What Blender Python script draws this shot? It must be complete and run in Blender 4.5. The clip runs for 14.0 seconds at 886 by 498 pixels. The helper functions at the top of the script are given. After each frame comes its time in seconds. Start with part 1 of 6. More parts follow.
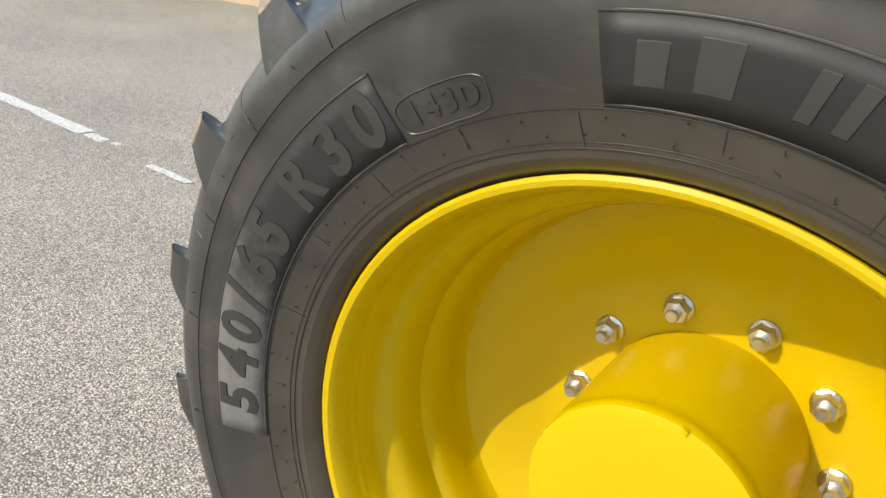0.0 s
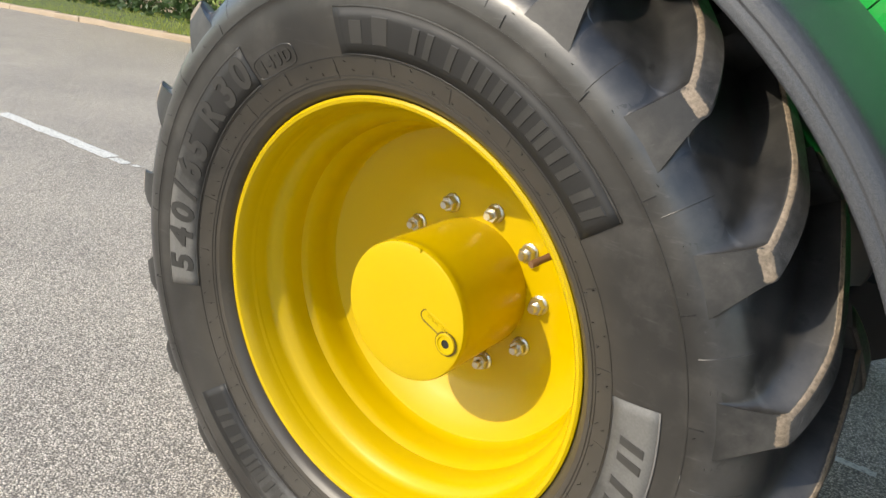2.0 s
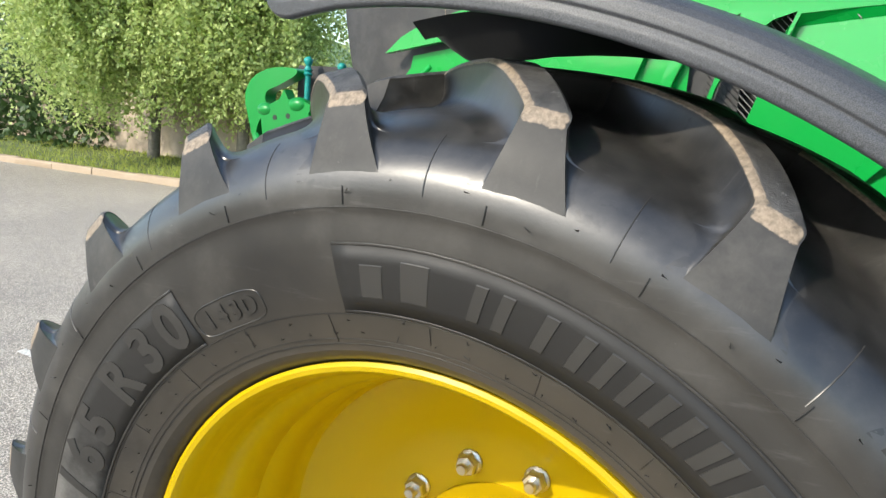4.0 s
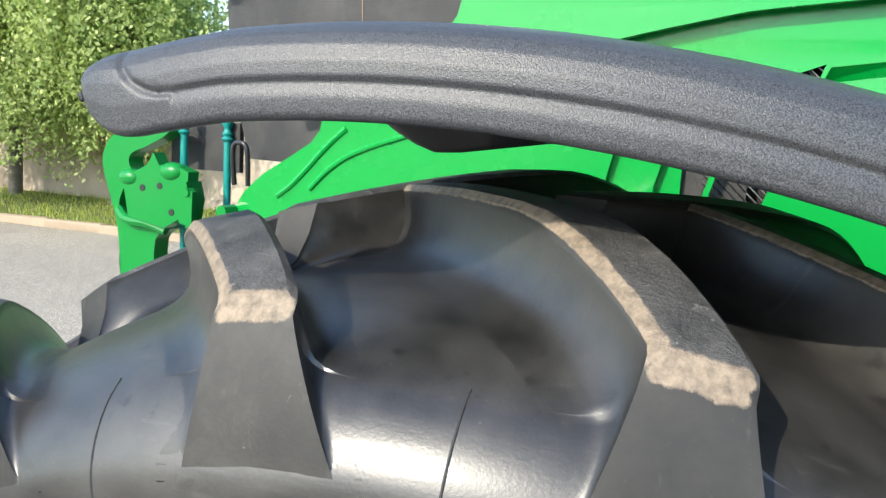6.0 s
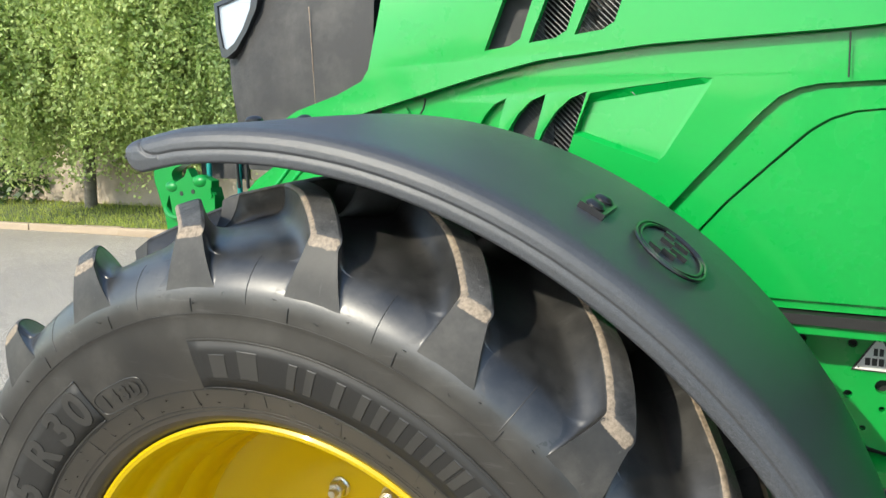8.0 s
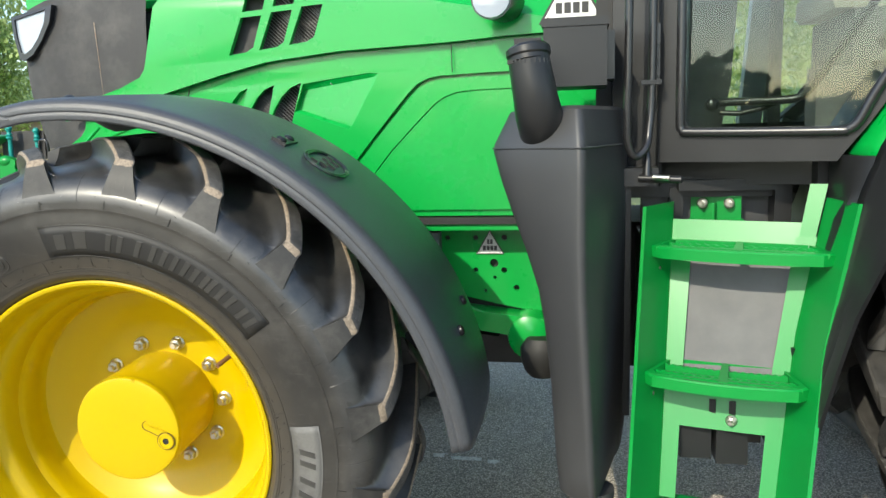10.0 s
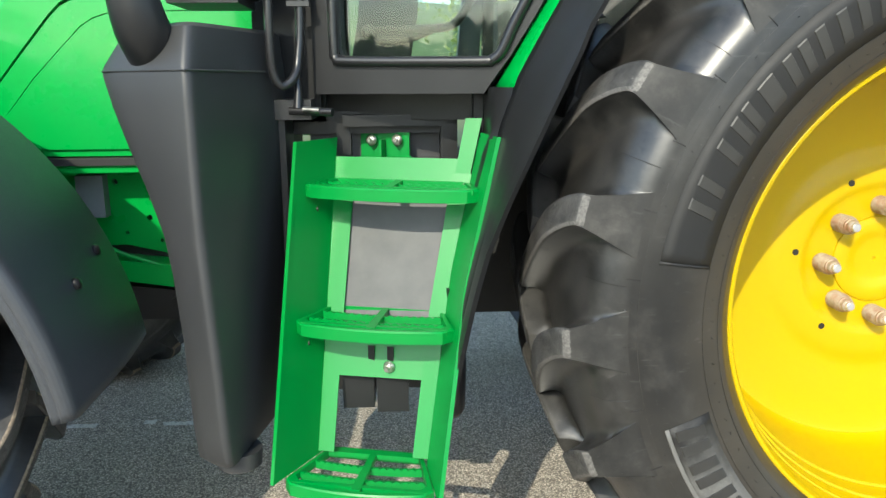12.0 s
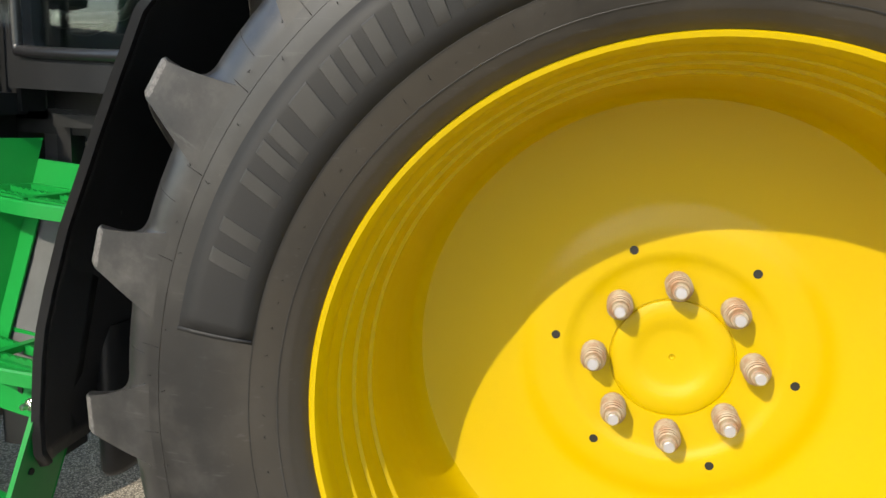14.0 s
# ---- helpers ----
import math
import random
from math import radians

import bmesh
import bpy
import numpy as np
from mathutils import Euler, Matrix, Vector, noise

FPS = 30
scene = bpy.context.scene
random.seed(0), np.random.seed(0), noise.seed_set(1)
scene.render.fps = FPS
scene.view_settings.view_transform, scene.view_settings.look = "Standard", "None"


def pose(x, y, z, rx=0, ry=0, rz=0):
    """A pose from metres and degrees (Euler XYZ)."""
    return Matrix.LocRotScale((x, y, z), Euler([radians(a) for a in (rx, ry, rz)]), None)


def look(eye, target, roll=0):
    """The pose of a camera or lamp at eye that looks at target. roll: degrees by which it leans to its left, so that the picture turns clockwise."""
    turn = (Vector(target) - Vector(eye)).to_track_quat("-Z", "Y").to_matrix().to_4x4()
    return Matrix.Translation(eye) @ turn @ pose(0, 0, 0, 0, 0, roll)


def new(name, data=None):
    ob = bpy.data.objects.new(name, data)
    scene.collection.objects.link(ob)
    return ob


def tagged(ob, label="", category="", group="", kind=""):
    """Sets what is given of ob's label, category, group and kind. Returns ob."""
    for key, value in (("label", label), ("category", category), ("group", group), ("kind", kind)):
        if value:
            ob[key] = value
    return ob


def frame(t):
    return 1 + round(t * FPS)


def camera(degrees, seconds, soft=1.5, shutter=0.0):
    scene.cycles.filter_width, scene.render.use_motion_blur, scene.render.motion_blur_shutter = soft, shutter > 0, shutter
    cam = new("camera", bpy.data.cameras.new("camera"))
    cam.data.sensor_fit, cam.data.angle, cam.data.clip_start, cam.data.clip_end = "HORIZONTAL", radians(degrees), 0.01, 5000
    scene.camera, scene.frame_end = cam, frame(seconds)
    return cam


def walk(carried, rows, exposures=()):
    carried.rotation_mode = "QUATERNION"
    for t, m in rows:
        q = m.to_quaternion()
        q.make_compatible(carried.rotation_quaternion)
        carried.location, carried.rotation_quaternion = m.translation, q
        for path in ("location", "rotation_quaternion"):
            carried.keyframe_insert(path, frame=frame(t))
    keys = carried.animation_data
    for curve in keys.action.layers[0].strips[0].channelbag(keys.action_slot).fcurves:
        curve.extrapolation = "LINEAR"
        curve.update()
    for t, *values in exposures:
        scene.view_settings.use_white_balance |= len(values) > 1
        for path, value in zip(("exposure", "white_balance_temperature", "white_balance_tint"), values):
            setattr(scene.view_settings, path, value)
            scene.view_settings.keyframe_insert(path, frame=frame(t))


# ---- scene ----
cam = camera(60.04, 14.0)
WALK = [
    (0.0, pose(0.198, -0.634, 1.270, 67.63, -5.82, 38.18)),
    (0.5, pose(0.423, -0.696, 1.301, 69.28, -4.54, 37.17)),
    (1.0, pose(0.649, -0.786, 1.296, 70.44, -4.82, 36.98)),
    (1.5, pose(0.799, -0.885, 1.275, 70.76, -5.19, 39.09)),
    (2.0, pose(0.864, -0.936, 1.267, 71.46, -5.60, 40.09)),
    (2.5, pose(0.854, -0.941, 1.264, 72.18, -6.08, 39.44)),
    (3.0, pose(0.802, -0.915, 1.262, 72.04, -7.63, 38.30)),
    (3.5, pose(0.616, -0.828, 1.280, 73.57, -7.08, 35.53)),
    (4.0, pose(0.398, -0.693, 1.369, 79.85, -4.32, 30.29)),
    (4.2, pose(0.309, -0.593, 1.404, 80.95, -3.32, 29.05)),
    (6.3, pose(0.133, -0.368, 1.467, 81.47, -3.22, 21.77)),
    (6.5, pose(0.150, -0.375, 1.474, 81.07, -2.83, 22.47)),
    (7.0, pose(0.271, -0.459, 1.537, 79.96, -0.41, 26.51)),
    (7.5, pose(0.494, -0.648, 1.541, 80.02, 0.90, 27.98)),
    (7.7, pose(0.579, -0.727, 1.533, 80.59, 0.59, 27.52)),
    (9.8, pose(1.110, -1.532, 1.425, 81.27, 1.90, 12.53)),
    (10.0, pose(1.155, -1.608, 1.418, 81.35, 1.64, 10.77)),
    (10.5, pose(1.300, -1.747, 1.381, 80.91, 1.25, 3.87)),
    (11.0, pose(1.392, -1.759, 1.370, 80.79, 0.64, -1.83)),
    (11.5, pose(1.449, -1.644, 1.346, 79.65, -0.40, -3.04)),
    (12.0, pose(1.557, -1.413, 1.346, 77.80, 0.43, -2.78)),
    (12.5, pose(1.798, -1.302, 1.356, 77.44, 0.62, -0.97)),
    (13.0, pose(2.122, -1.220, 1.343, 76.99, -0.35, -1.55)),
    (13.5, pose(2.366, -1.053, 1.348, 77.54, -1.46, 0.41)),
    (14.0, pose(2.649, -0.947, 1.351, 78.69, -2.80, 12.47)),
]
EXPOSURES = [(0.0, 1.2, 7000, 10), (1.5, 1.17, 7000, 10), (3.5, 1.16, 6900, 10), (4.2, 1.45, 6600, 8), (6.3, 1.52, 6550, 8), (7.7, 1.37, 6650, 6), (9.8, 1.33, 6700, 5), (11.5, 1.45, 6550, 4), (12.5, 1.47, 6600, 3), (13.0, 1.43, 6700, 5), (13.5, 1.08, 6900, 9), (14.0, 1.17, 7000, 9)]
walk(cam, WALK, EXPOSURES)

# ---- light: sun from the tractor's front left, clear sky ----
SUN_TRAVEL = Vector((0.30, 0.77, -0.56)).normalized()
SUN_FROM = -SUN_TRAVEL
world = bpy.data.worlds.new("world")
scene.world = world
world.use_nodes = True
wn = world.node_tree.nodes
sky = wn.new("ShaderNodeTexSky")
sky.sky_type = "NISHITA"
sky.sun_disc = False
sky.sun_elevation = math.asin(SUN_FROM.z)
sky.sun_rotation = math.atan2(SUN_FROM.x, SUN_FROM.y)
sky.air_density = 1.0
sky.dust_density = 0.8
world.node_tree.links.new(sky.outputs[0], wn["Background"].inputs[0])
wn["Background"].inputs[1].default_value = 0.15
sun_data = bpy.data.lights.new("sun", "SUN")
sun_data.energy = 2.0
sun_data.angle = radians(0.55)
sun_data.color = (1.0, 0.93, 0.80)
sun_ob = new("sun", sun_data)
sun_ob.matrix_world = look((0, 0, 0), SUN_TRAVEL)

# ---- materials ----
def material(name, base, rough=0.5, metal=0.0, coat=0.0):
    m = bpy.data.materials.new(name)
    m.use_nodes = True
    b = m.node_tree.nodes["Principled BSDF"]
    b.inputs["Base Color"].default_value = (*base, 1)
    b.inputs["Roughness"].default_value = rough
    b.inputs["Metallic"].default_value = metal
    b.inputs["Coat Weight"].default_value = coat
    b.inputs["Coat Roughness"].default_value = 0.06
    return m


def node(m, kind, **values):
    n = m.node_tree.nodes.new(kind)
    for key, value in values.items():
        n.inputs[key].default_value = value
    return n


def wire(m, a, b):
    m.node_tree.links.new(a, b)


def noise_at(m, scale, detail=4.0, rough=0.6, where="Object"):
    tc = m.node_tree.nodes.new("ShaderNodeTexCoord")
    n = node(m, "ShaderNodeTexNoise", Scale=scale, Detail=detail, Roughness=rough)
    wire(m, tc.outputs[where], n.inputs["Vector"])
    return n.outputs["Fac"]


def ramp(m, fac, stops):
    r = m.node_tree.nodes.new("ShaderNodeValToRGB")
    while len(r.color_ramp.elements) < len(stops):
        r.color_ramp.elements.new(0.5)
    for e, (p, c) in zip(r.color_ramp.elements, stops):
        e.position, e.color = p, (*c, 1)
    wire(m, fac, r.inputs[0])
    return r.outputs[0]


def mix(m, fac, a, b):
    x = m.node_tree.nodes.new("ShaderNodeMix")
    x.data_type = "RGBA"
    for value, sock in ((fac, x.inputs[0]), (a, x.inputs[6]), (b, x.inputs[7])):
        if isinstance(value, (int, float)):
            sock.default_value = value
        elif isinstance(value, tuple):
            sock.default_value = (*value, 1)
        else:
            wire(m, value, sock)
    return x.outputs[2]


def base_of(m, colour):
    wire(m, colour, m.node_tree.nodes["Principled BSDF"].inputs["Base Color"])


def rough_of(m, fac, low, high):
    r = node(m, "ShaderNodeMapRange")
    r.inputs["To Min"].default_value, r.inputs["To Max"].default_value = low, high
    wire(m, fac, r.inputs["Value"])
    wire(m, r.outputs[0], m.node_tree.nodes["Principled BSDF"].inputs["Roughness"])


def bump_of(m, height, strength=0.3, distance=0.002):
    b = node(m, "ShaderNodeBump", Strength=strength, Distance=distance)
    wire(m, height, b.inputs["Height"])
    wire(m, b.outputs[0], m.node_tree.nodes["Principled BSDF"].inputs["Normal"])


def paint(name, colour, rough=0.28, coat=0.5, dust=0.12, dust_colour=(0.36, 0.33, 0.27)):
    m = material(name, colour, rough, 0, coat)
    big, fine = noise_at(m, 5.0, 5), noise_at(m, 160.0, 3)
    fac = ramp(m, big, [(0.42, (0, 0, 0)), (0.8, (dust, dust, dust))])
    base_of(m, mix(m, fac, colour, dust_colour))
    rough_of(m, big, rough - 0.08, rough + 0.12)
    bump_of(m, fine, 0.05, 0.0006)
    return m


GREEN = paint("green_paint", (0.002, 0.30, 0.044), 0.26, 0.3, 0.008)
GREEN_STEP = paint("green_step_paint", (0.002, 0.215, 0.034), 0.30, 0.06, 0.012)
YELLOW = paint("yellow_paint", (0.50, 0.345, 0.001), 0.34, 0.05, 0.02, (0.45, 0.33, 0.08))
YELLOW.node_tree.nodes["Principled BSDF"].inputs["Specular IOR Level"].default_value = 0.3
# dark yellow that puts the shade inside the cap's grooves into colour
GROOVE_SHADE = paint("grimy_yellow_groove", (0.085, 0.052, 0.002), 0.6, 0.0, 0.3, (0.03, 0.02, 0.005))
for _m in (GREEN, GREEN_STEP):
    _m.node_tree.nodes["Principled BSDF"].inputs["Specular IOR Level"].default_value = 0.36


def rubber(name, colour, dust, rough):
    m = material(name, colour, rough)
    big, mid, fine = noise_at(m, 3.5, 5), noise_at(m, 28.0, 6, 0.7), noise_at(m, 420.0, 2)
    f = ramp(m, big, [(0.35, (0, 0, 0)), (0.75, (1, 1, 1))])
    c = mix(m, f, colour, dust)
    spots = ramp(m, mid, [(0.62, (0, 0, 0)), (0.78, (0.35, 0.35, 0.35))])
    base_of(m, mix(m, spots, c, tuple(min(1, v * 2.1) for v in dust)))
    rough_of(m, mid, rough - 0.1, rough + 0.14)
    bump_of(m, fine, 0.12, 0.0008)
    return m


def attribute(m, name):
    n = m.node_tree.nodes.new("ShaderNodeAttribute")
    n.attribute_name = name
    return n.outputs["Fac"]


def varied(m, scale, detail, rough=0.6):
    """Noise that differs from object to object."""
    tc, info = m.node_tree.nodes.new("ShaderNodeTexCoord"), m.node_tree.nodes.new("ShaderNodeObjectInfo")
    add = m.node_tree.nodes.new("ShaderNodeVectorMath")
    mul = node(m, "ShaderNodeMath")
    mul.operation = "MULTIPLY"
    mul.inputs[1].default_value = 7.0
    wire(m, info.outputs["Random"], mul.inputs[0])
    wire(m, tc.outputs["Object"], add.inputs[0])
    wire(m, mul.outputs[0], add.inputs[1])
    n = node(m, "ShaderNodeTexNoise", Scale=scale, Detail=detail, Roughness=rough)
    wire(m, add.outputs[0], n.inputs["Vector"])
    return n.outputs["Fac"]


def math2(m, op, a, b, clamp=False):
    n = node(m, "ShaderNodeMath")
    n.operation, n.use_clamp = op, clamp
    for v, sock in ((a, n.inputs[0]), (b, n.inputs[1])):
        if isinstance(v, (int, float)):
            sock.default_value = v
        else:
            wire(m, v, sock)
    return n.outputs[0]


def worn_edge(m, colour, tan):
    """Sandy rubbed rubber where the wear runs high, with a ragged border."""
    ragged = math2(m, "ADD", attribute(m, "wear"), math2(m, "MULTIPLY", math2(m, "SUBTRACT", varied(m, 75.0, 7, 0.75), 0.5), 0.9))
    f = ramp(m, ragged, [(0.70, (0, 0, 0)), (0.84, (1, 1, 1))])
    grain = ramp(m, varied(m, 140.0, 5, 0.7), [(0.3, tuple(v * 0.35 for v in tan)), (0.62, tan)])
    return mix(m, f, colour, grain)


def stretched(m, scale, detail, squash, rough=0.6):
    """Streaky noise, drawn out along the wheel's radius."""
    tc, info = m.node_tree.nodes.new("ShaderNodeTexCoord"), m.node_tree.nodes.new("ShaderNodeObjectInfo")
    mp = m.node_tree.nodes.new("ShaderNodeMapping")
    mp.inputs["Scale"].default_value = squash
    wire(m, tc.outputs["Object"], mp.inputs["Vector"])
    n = node(m, "ShaderNodeTexNoise", Scale=scale, Detail=detail, Roughness=rough)
    n.noise_dimensions = "4D"
    mul = math2(m, "MULTIPLY", info.outputs["Random"], 9.0)
    wire(m, mul, n.inputs["W"])
    wire(m, mp.outputs[0], n.inputs["Vector"])
    return n.outputs["Fac"]


def tyre_rubber(name, tan, dusty=1.0):
    m = material(name, (0.04, 0.04, 0.04), 0.5)
    big, cloud, fine = varied(m, 3.2, 5), varied(m, 10.0, 7, 0.68), varied(m, 420.0, 2)
    streak = stretched(m, 90.0, 5, (0.12, 1.0, 1.0), 0.7)
    speck = varied(m, 260.0, 3, 0.7)
    side = mix(m, ramp(m, big, [(0.34, (0, 0, 0)), (0.66, (1, 1, 1))]), tuple(v * dusty for v in (0.026, 0.024, 0.021)), tuple(v * dusty for v in (0.066, 0.060, 0.051)))
    side = mix(m, ramp(m, cloud, [(0.50, (0, 0, 0)), (0.72, (0.75, 0.75, 0.75))]), side, tuple(v * dusty for v in (0.105, 0.096, 0.083)))
    side = mix(m, ramp(m, cloud, [(0.28, (0.8, 0.8, 0.8)), (0.42, (0, 0, 0))]), side, (0.016, 0.015, 0.014))
    groove = mix(m, ramp(m, cloud, [(0.38, (0, 0, 0)), (0.72, (1, 1, 1))]), (0.013, 0.0126, 0.012), (0.052, 0.049, 0.045))
    near_bead = math2(m, "MULTIPLY", attribute(m, "dust"), ramp(m, big, [(0.3, (0.25, 0.25, 0.25)), (0.65, (0.9, 0.9, 0.9))]))
    side = mix(m, near_bead, side, tuple(v * dusty for v in (0.10, 0.081, 0.056)))
    sh, matt = attribute(m, "shine"), attribute(m, "matt")
    blot = ramp(m, varied(m, 46.0, 4, 0.6), [(0.30, (0.75, 0.75, 0.75)), (0.38, (0, 0, 0))])
    groove = mix(m, blot, groove, (0.009, 0.009, 0.0085))
    c = mix(m, sh, side, groove)
    c = mix(m, matt, c, ramp(m, cloud, [(0.32, (0.008, 0.0078, 0.0073)), (0.5, (0.024, 0.0227, 0.0205)), (0.68, (0.055, 0.0515, 0.046))]))
    c = mix(m, ramp(m, streak, [(0.60, (0, 0, 0)), (0.76, (0.35, 0.35, 0.35))]), c, (0.13, 0.125, 0.118))
    c = mix(m, ramp(m, speck, [(0.72, (0, 0, 0)), (0.78, (0.6, 0.6, 0.6))]), c, (0.20, 0.19, 0.17))
    base_of(m, worn_edge(m, c, tan))
    rubbed = math2(m, "MULTIPLY", cloud, 0.34)
    dull = math2(m, "ADD", 0.24, rubbed)
    gloss = math2(m, "ADD", math2(m, "MULTIPLY", streak, 0.16), math2(m, "ADD", 0.11, rubbed))
    x = node(m, "ShaderNodeMix")
    wire(m, sh, x.inputs[0])
    wire(m, dull, x.inputs[2])
    wire(m, gloss, x.inputs[3])
    rough = math2(m, "ADD", x.outputs[0], math2(m, "MULTIPLY", matt, 0.24))
    wire(m, rough, m.node_tree.nodes["Principled BSDF"].inputs["Roughness"])
    level = math2(m, "SUBTRACT", math2(m, "ADD", 0.55, math2(m, "MULTIPLY", sh, 0.22)), math2(m, "MULTIPLY", matt, 0.32))
    wire(m, level, m.node_tree.nodes["Principled BSDF"].inputs["Specular IOR Level"])
    m.node_tree.nodes["Principled BSDF"].inputs["Coat Weight"].default_value = 0.06
    m.node_tree.nodes["Principled BSDF"].inputs["Coat Roughness"].default_value = 0.34
    h = math2(m, "ADD", math2(m, "MULTIPLY", fine, 0.5), math2(m, "ADD", math2(m, "MULTIPLY", cloud, 0.7), math2(m, "MULTIPLY", streak, 0.6)))
    bump_of(m, h, 0.11, 0.0016)
    return m


def scuffed(name, tan):
    m = material(name, (0.07, 0.068, 0.066), 0.55)
    s, t = varied(m, 26.0, 8, 0.75), stretched(m, 150.0, 6, (0.55, 1.0, 0.55), 0.8)
    c = ramp(m, s, [(0.36, (0.018, 0.0175, 0.017)), (0.64, (0.078, 0.074, 0.069))])
    c = mix(m, ramp(m, t, [(0.60, (0, 0, 0)), (0.70, (0.8, 0.8, 0.8))]), c, (0.34, 0.32, 0.30))
    base_of(m, worn_edge(m, c, tan))
    bump_of(m, math2(m, "ADD", s, t), 0.6, 0.004)
    return m


SANDY, GREYISH = (0.29, 0.225, 0.16), (0.15, 0.14, 0.13)
TYRE = tyre_rubber("tyre_rubber", SANDY, 0.56)
TYRE_GREY = tyre_rubber("rear_tyre_rubber", GREYISH, 0.42)
SCUFF = scuffed("scuffed_lug_top", SANDY)
SCUFF_GREY = scuffed("scuffed_rear_lug_top", GREYISH)
BAND = rubber("tyre_letter_band", (0.008, 0.0075, 0.0068), (0.017, 0.0155, 0.0135), 0.6)
# pale sheen of the lettering's knurled ground, painted in where the attribute says so
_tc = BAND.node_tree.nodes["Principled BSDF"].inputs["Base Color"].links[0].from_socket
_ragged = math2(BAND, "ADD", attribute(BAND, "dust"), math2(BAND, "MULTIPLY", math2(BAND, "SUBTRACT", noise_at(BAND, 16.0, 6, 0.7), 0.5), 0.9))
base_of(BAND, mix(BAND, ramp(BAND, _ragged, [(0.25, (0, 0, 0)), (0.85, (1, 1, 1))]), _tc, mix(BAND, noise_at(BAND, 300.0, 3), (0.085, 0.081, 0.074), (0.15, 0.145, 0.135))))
LETTER = rubber("tyre_letter", (0.021, 0.020, 0.018), (0.040, 0.037, 0.033), 0.46)
NAME = rubber("tyre_name_relief", (0.026, 0.0245, 0.022), (0.046, 0.043, 0.038), 0.46)
# glancing light on the lettering's frame, put into its pale colour
SHEEN_EDGE = rubber("dusty_tyre_edge", (0.10, 0.096, 0.088), (0.16, 0.152, 0.14), 0.7)

PLASTIC = material("black_moulded_plastic", (0.020, 0.020, 0.021), 0.42)
_g, _f = noise_at(PLASTIC, 6.0, 4), noise_at(PLASTIC, 520.0, 2)
base_of(PLASTIC, mix(PLASTIC, _g, (0.020, 0.0203, 0.021), (0.031, 0.0313, 0.032)))
rough_of(PLASTIC, _g, 0.46, 0.6)
PLASTIC.node_tree.nodes["Principled BSDF"].inputs["Specular IOR Level"].default_value = 0.75
bump_of(PLASTIC, _f, 0.18, 0.0008)
SATIN = material("black_satin_plastic", (0.017, 0.017, 0.018), 0.4)
_g, _f = noise_at(SATIN, 6.0, 4), noise_at(SATIN, 520.0, 2)
base_of(SATIN, mix(SATIN, _g, (0.010, 0.0102, 0.0105), (0.020, 0.0203, 0.021)))
rough_of(SATIN, _g, 0.30, 0.44)
bump_of(SATIN, _f, 0.14, 0.0007)
SATIN.node_tree.nodes["Principled BSDF"].inputs["Specular IOR Level"].default_value = 0.4
FENDER = material("grained_black_plastic", (0.026, 0.027, 0.029), 0.44)
_g, _f = noise_at(FENDER, 4.0, 4), noise_at(FENDER, 1500.0, 1, 0.5)
base_of(FENDER, mix(FENDER, ramp(FENDER, _f, [(0.35, (0, 0, 0)), (0.7, (1, 1, 1))]), (0.018, 0.019, 0.022), (0.088, 0.092, 0.100)))
rough_of(FENDER, _g, 0.34, 0.44)
bump_of(FENDER, _f, 0.5, 0.0005)
GRILLE = material("dusty_black_grille", (0.03, 0.029, 0.028), 0.6)
_g, _f = noise_at(GRILLE, 9.0, 7, 0.7), noise_at(GRILLE, 600.0, 2)
base_of(GRILLE, mix(GRILLE, ramp(GRILLE, _g, [(0.45, (0, 0, 0)), (0.8, (1, 1, 1))]), (0.026, 0.025, 0.025), (0.075, 0.07, 0.064)))
bump_of(GRILLE, _f, 0.5, 0.002)
# near-black: shade painted into gaps, holes and hollows, and dark machinery
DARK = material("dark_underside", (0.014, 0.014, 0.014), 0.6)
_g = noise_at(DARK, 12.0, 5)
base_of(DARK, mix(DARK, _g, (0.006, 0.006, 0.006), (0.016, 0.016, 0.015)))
BLACKMETAL = material("black_painted_steel", (0.014, 0.014, 0.015), 0.3, 0, 0.2)
_g = noise_at(BLACKMETAL, 30.0, 4)
rough_of(BLACKMETAL, _g, 0.22, 0.42)
ZINC = material("zinc_plated_steel", (0.62, 0.60, 0.54), 0.28, 1.0)
_g = noise_at(ZINC, 60.0, 4)
base_of(ZINC, mix(ZINC, _g, (0.48, 0.45, 0.36), (0.72, 0.71, 0.68)))
rough_of(ZINC, _g, 0.2, 0.42)
RUSTY = material("weathered_wheel_nut", (0.34, 0.25, 0.17), 0.6, 0.3)
_g, _f = noise_at(RUSTY, 45.0, 6), noise_at(RUSTY, 200.0, 3)
base_of(RUSTY, mix(RUSTY, ramp(RUSTY, _g, [(0.4, (0, 0, 0)), (0.65, (1, 1, 1))]), (0.38, 0.32, 0.24), (0.30, 0.17, 0.10)))
bump_of(RUSTY, _f, 0.3, 0.001)
STUD = material("bare_stud_end", (0.66, 0.64, 0.66), 0.4, 0.8)
BRASS = material("brown_valve_rubber", (0.16, 0.08, 0.04), 0.5)
GLASS = material("cab_glass", (0.46, 0.55, 0.51), 0.02)
_b = GLASS.node_tree.nodes["Principled BSDF"]
_b.inputs["Transmission Weight"].default_value = 1.0
_b.inputs["IOR"].default_value = 1.45
FIN = material("dull_metal_fin", (0.2, 0.2, 0.2), 0.45, 0.6)
base_of(FIN, mix(FIN, noise_at(FIN, 30.0, 4), (0.14, 0.14, 0.14), (0.26, 0.26, 0.25)))
LAMPGLASS = material("clear_lamp_lens", (0.34, 0.38, 0.43), 0.10)
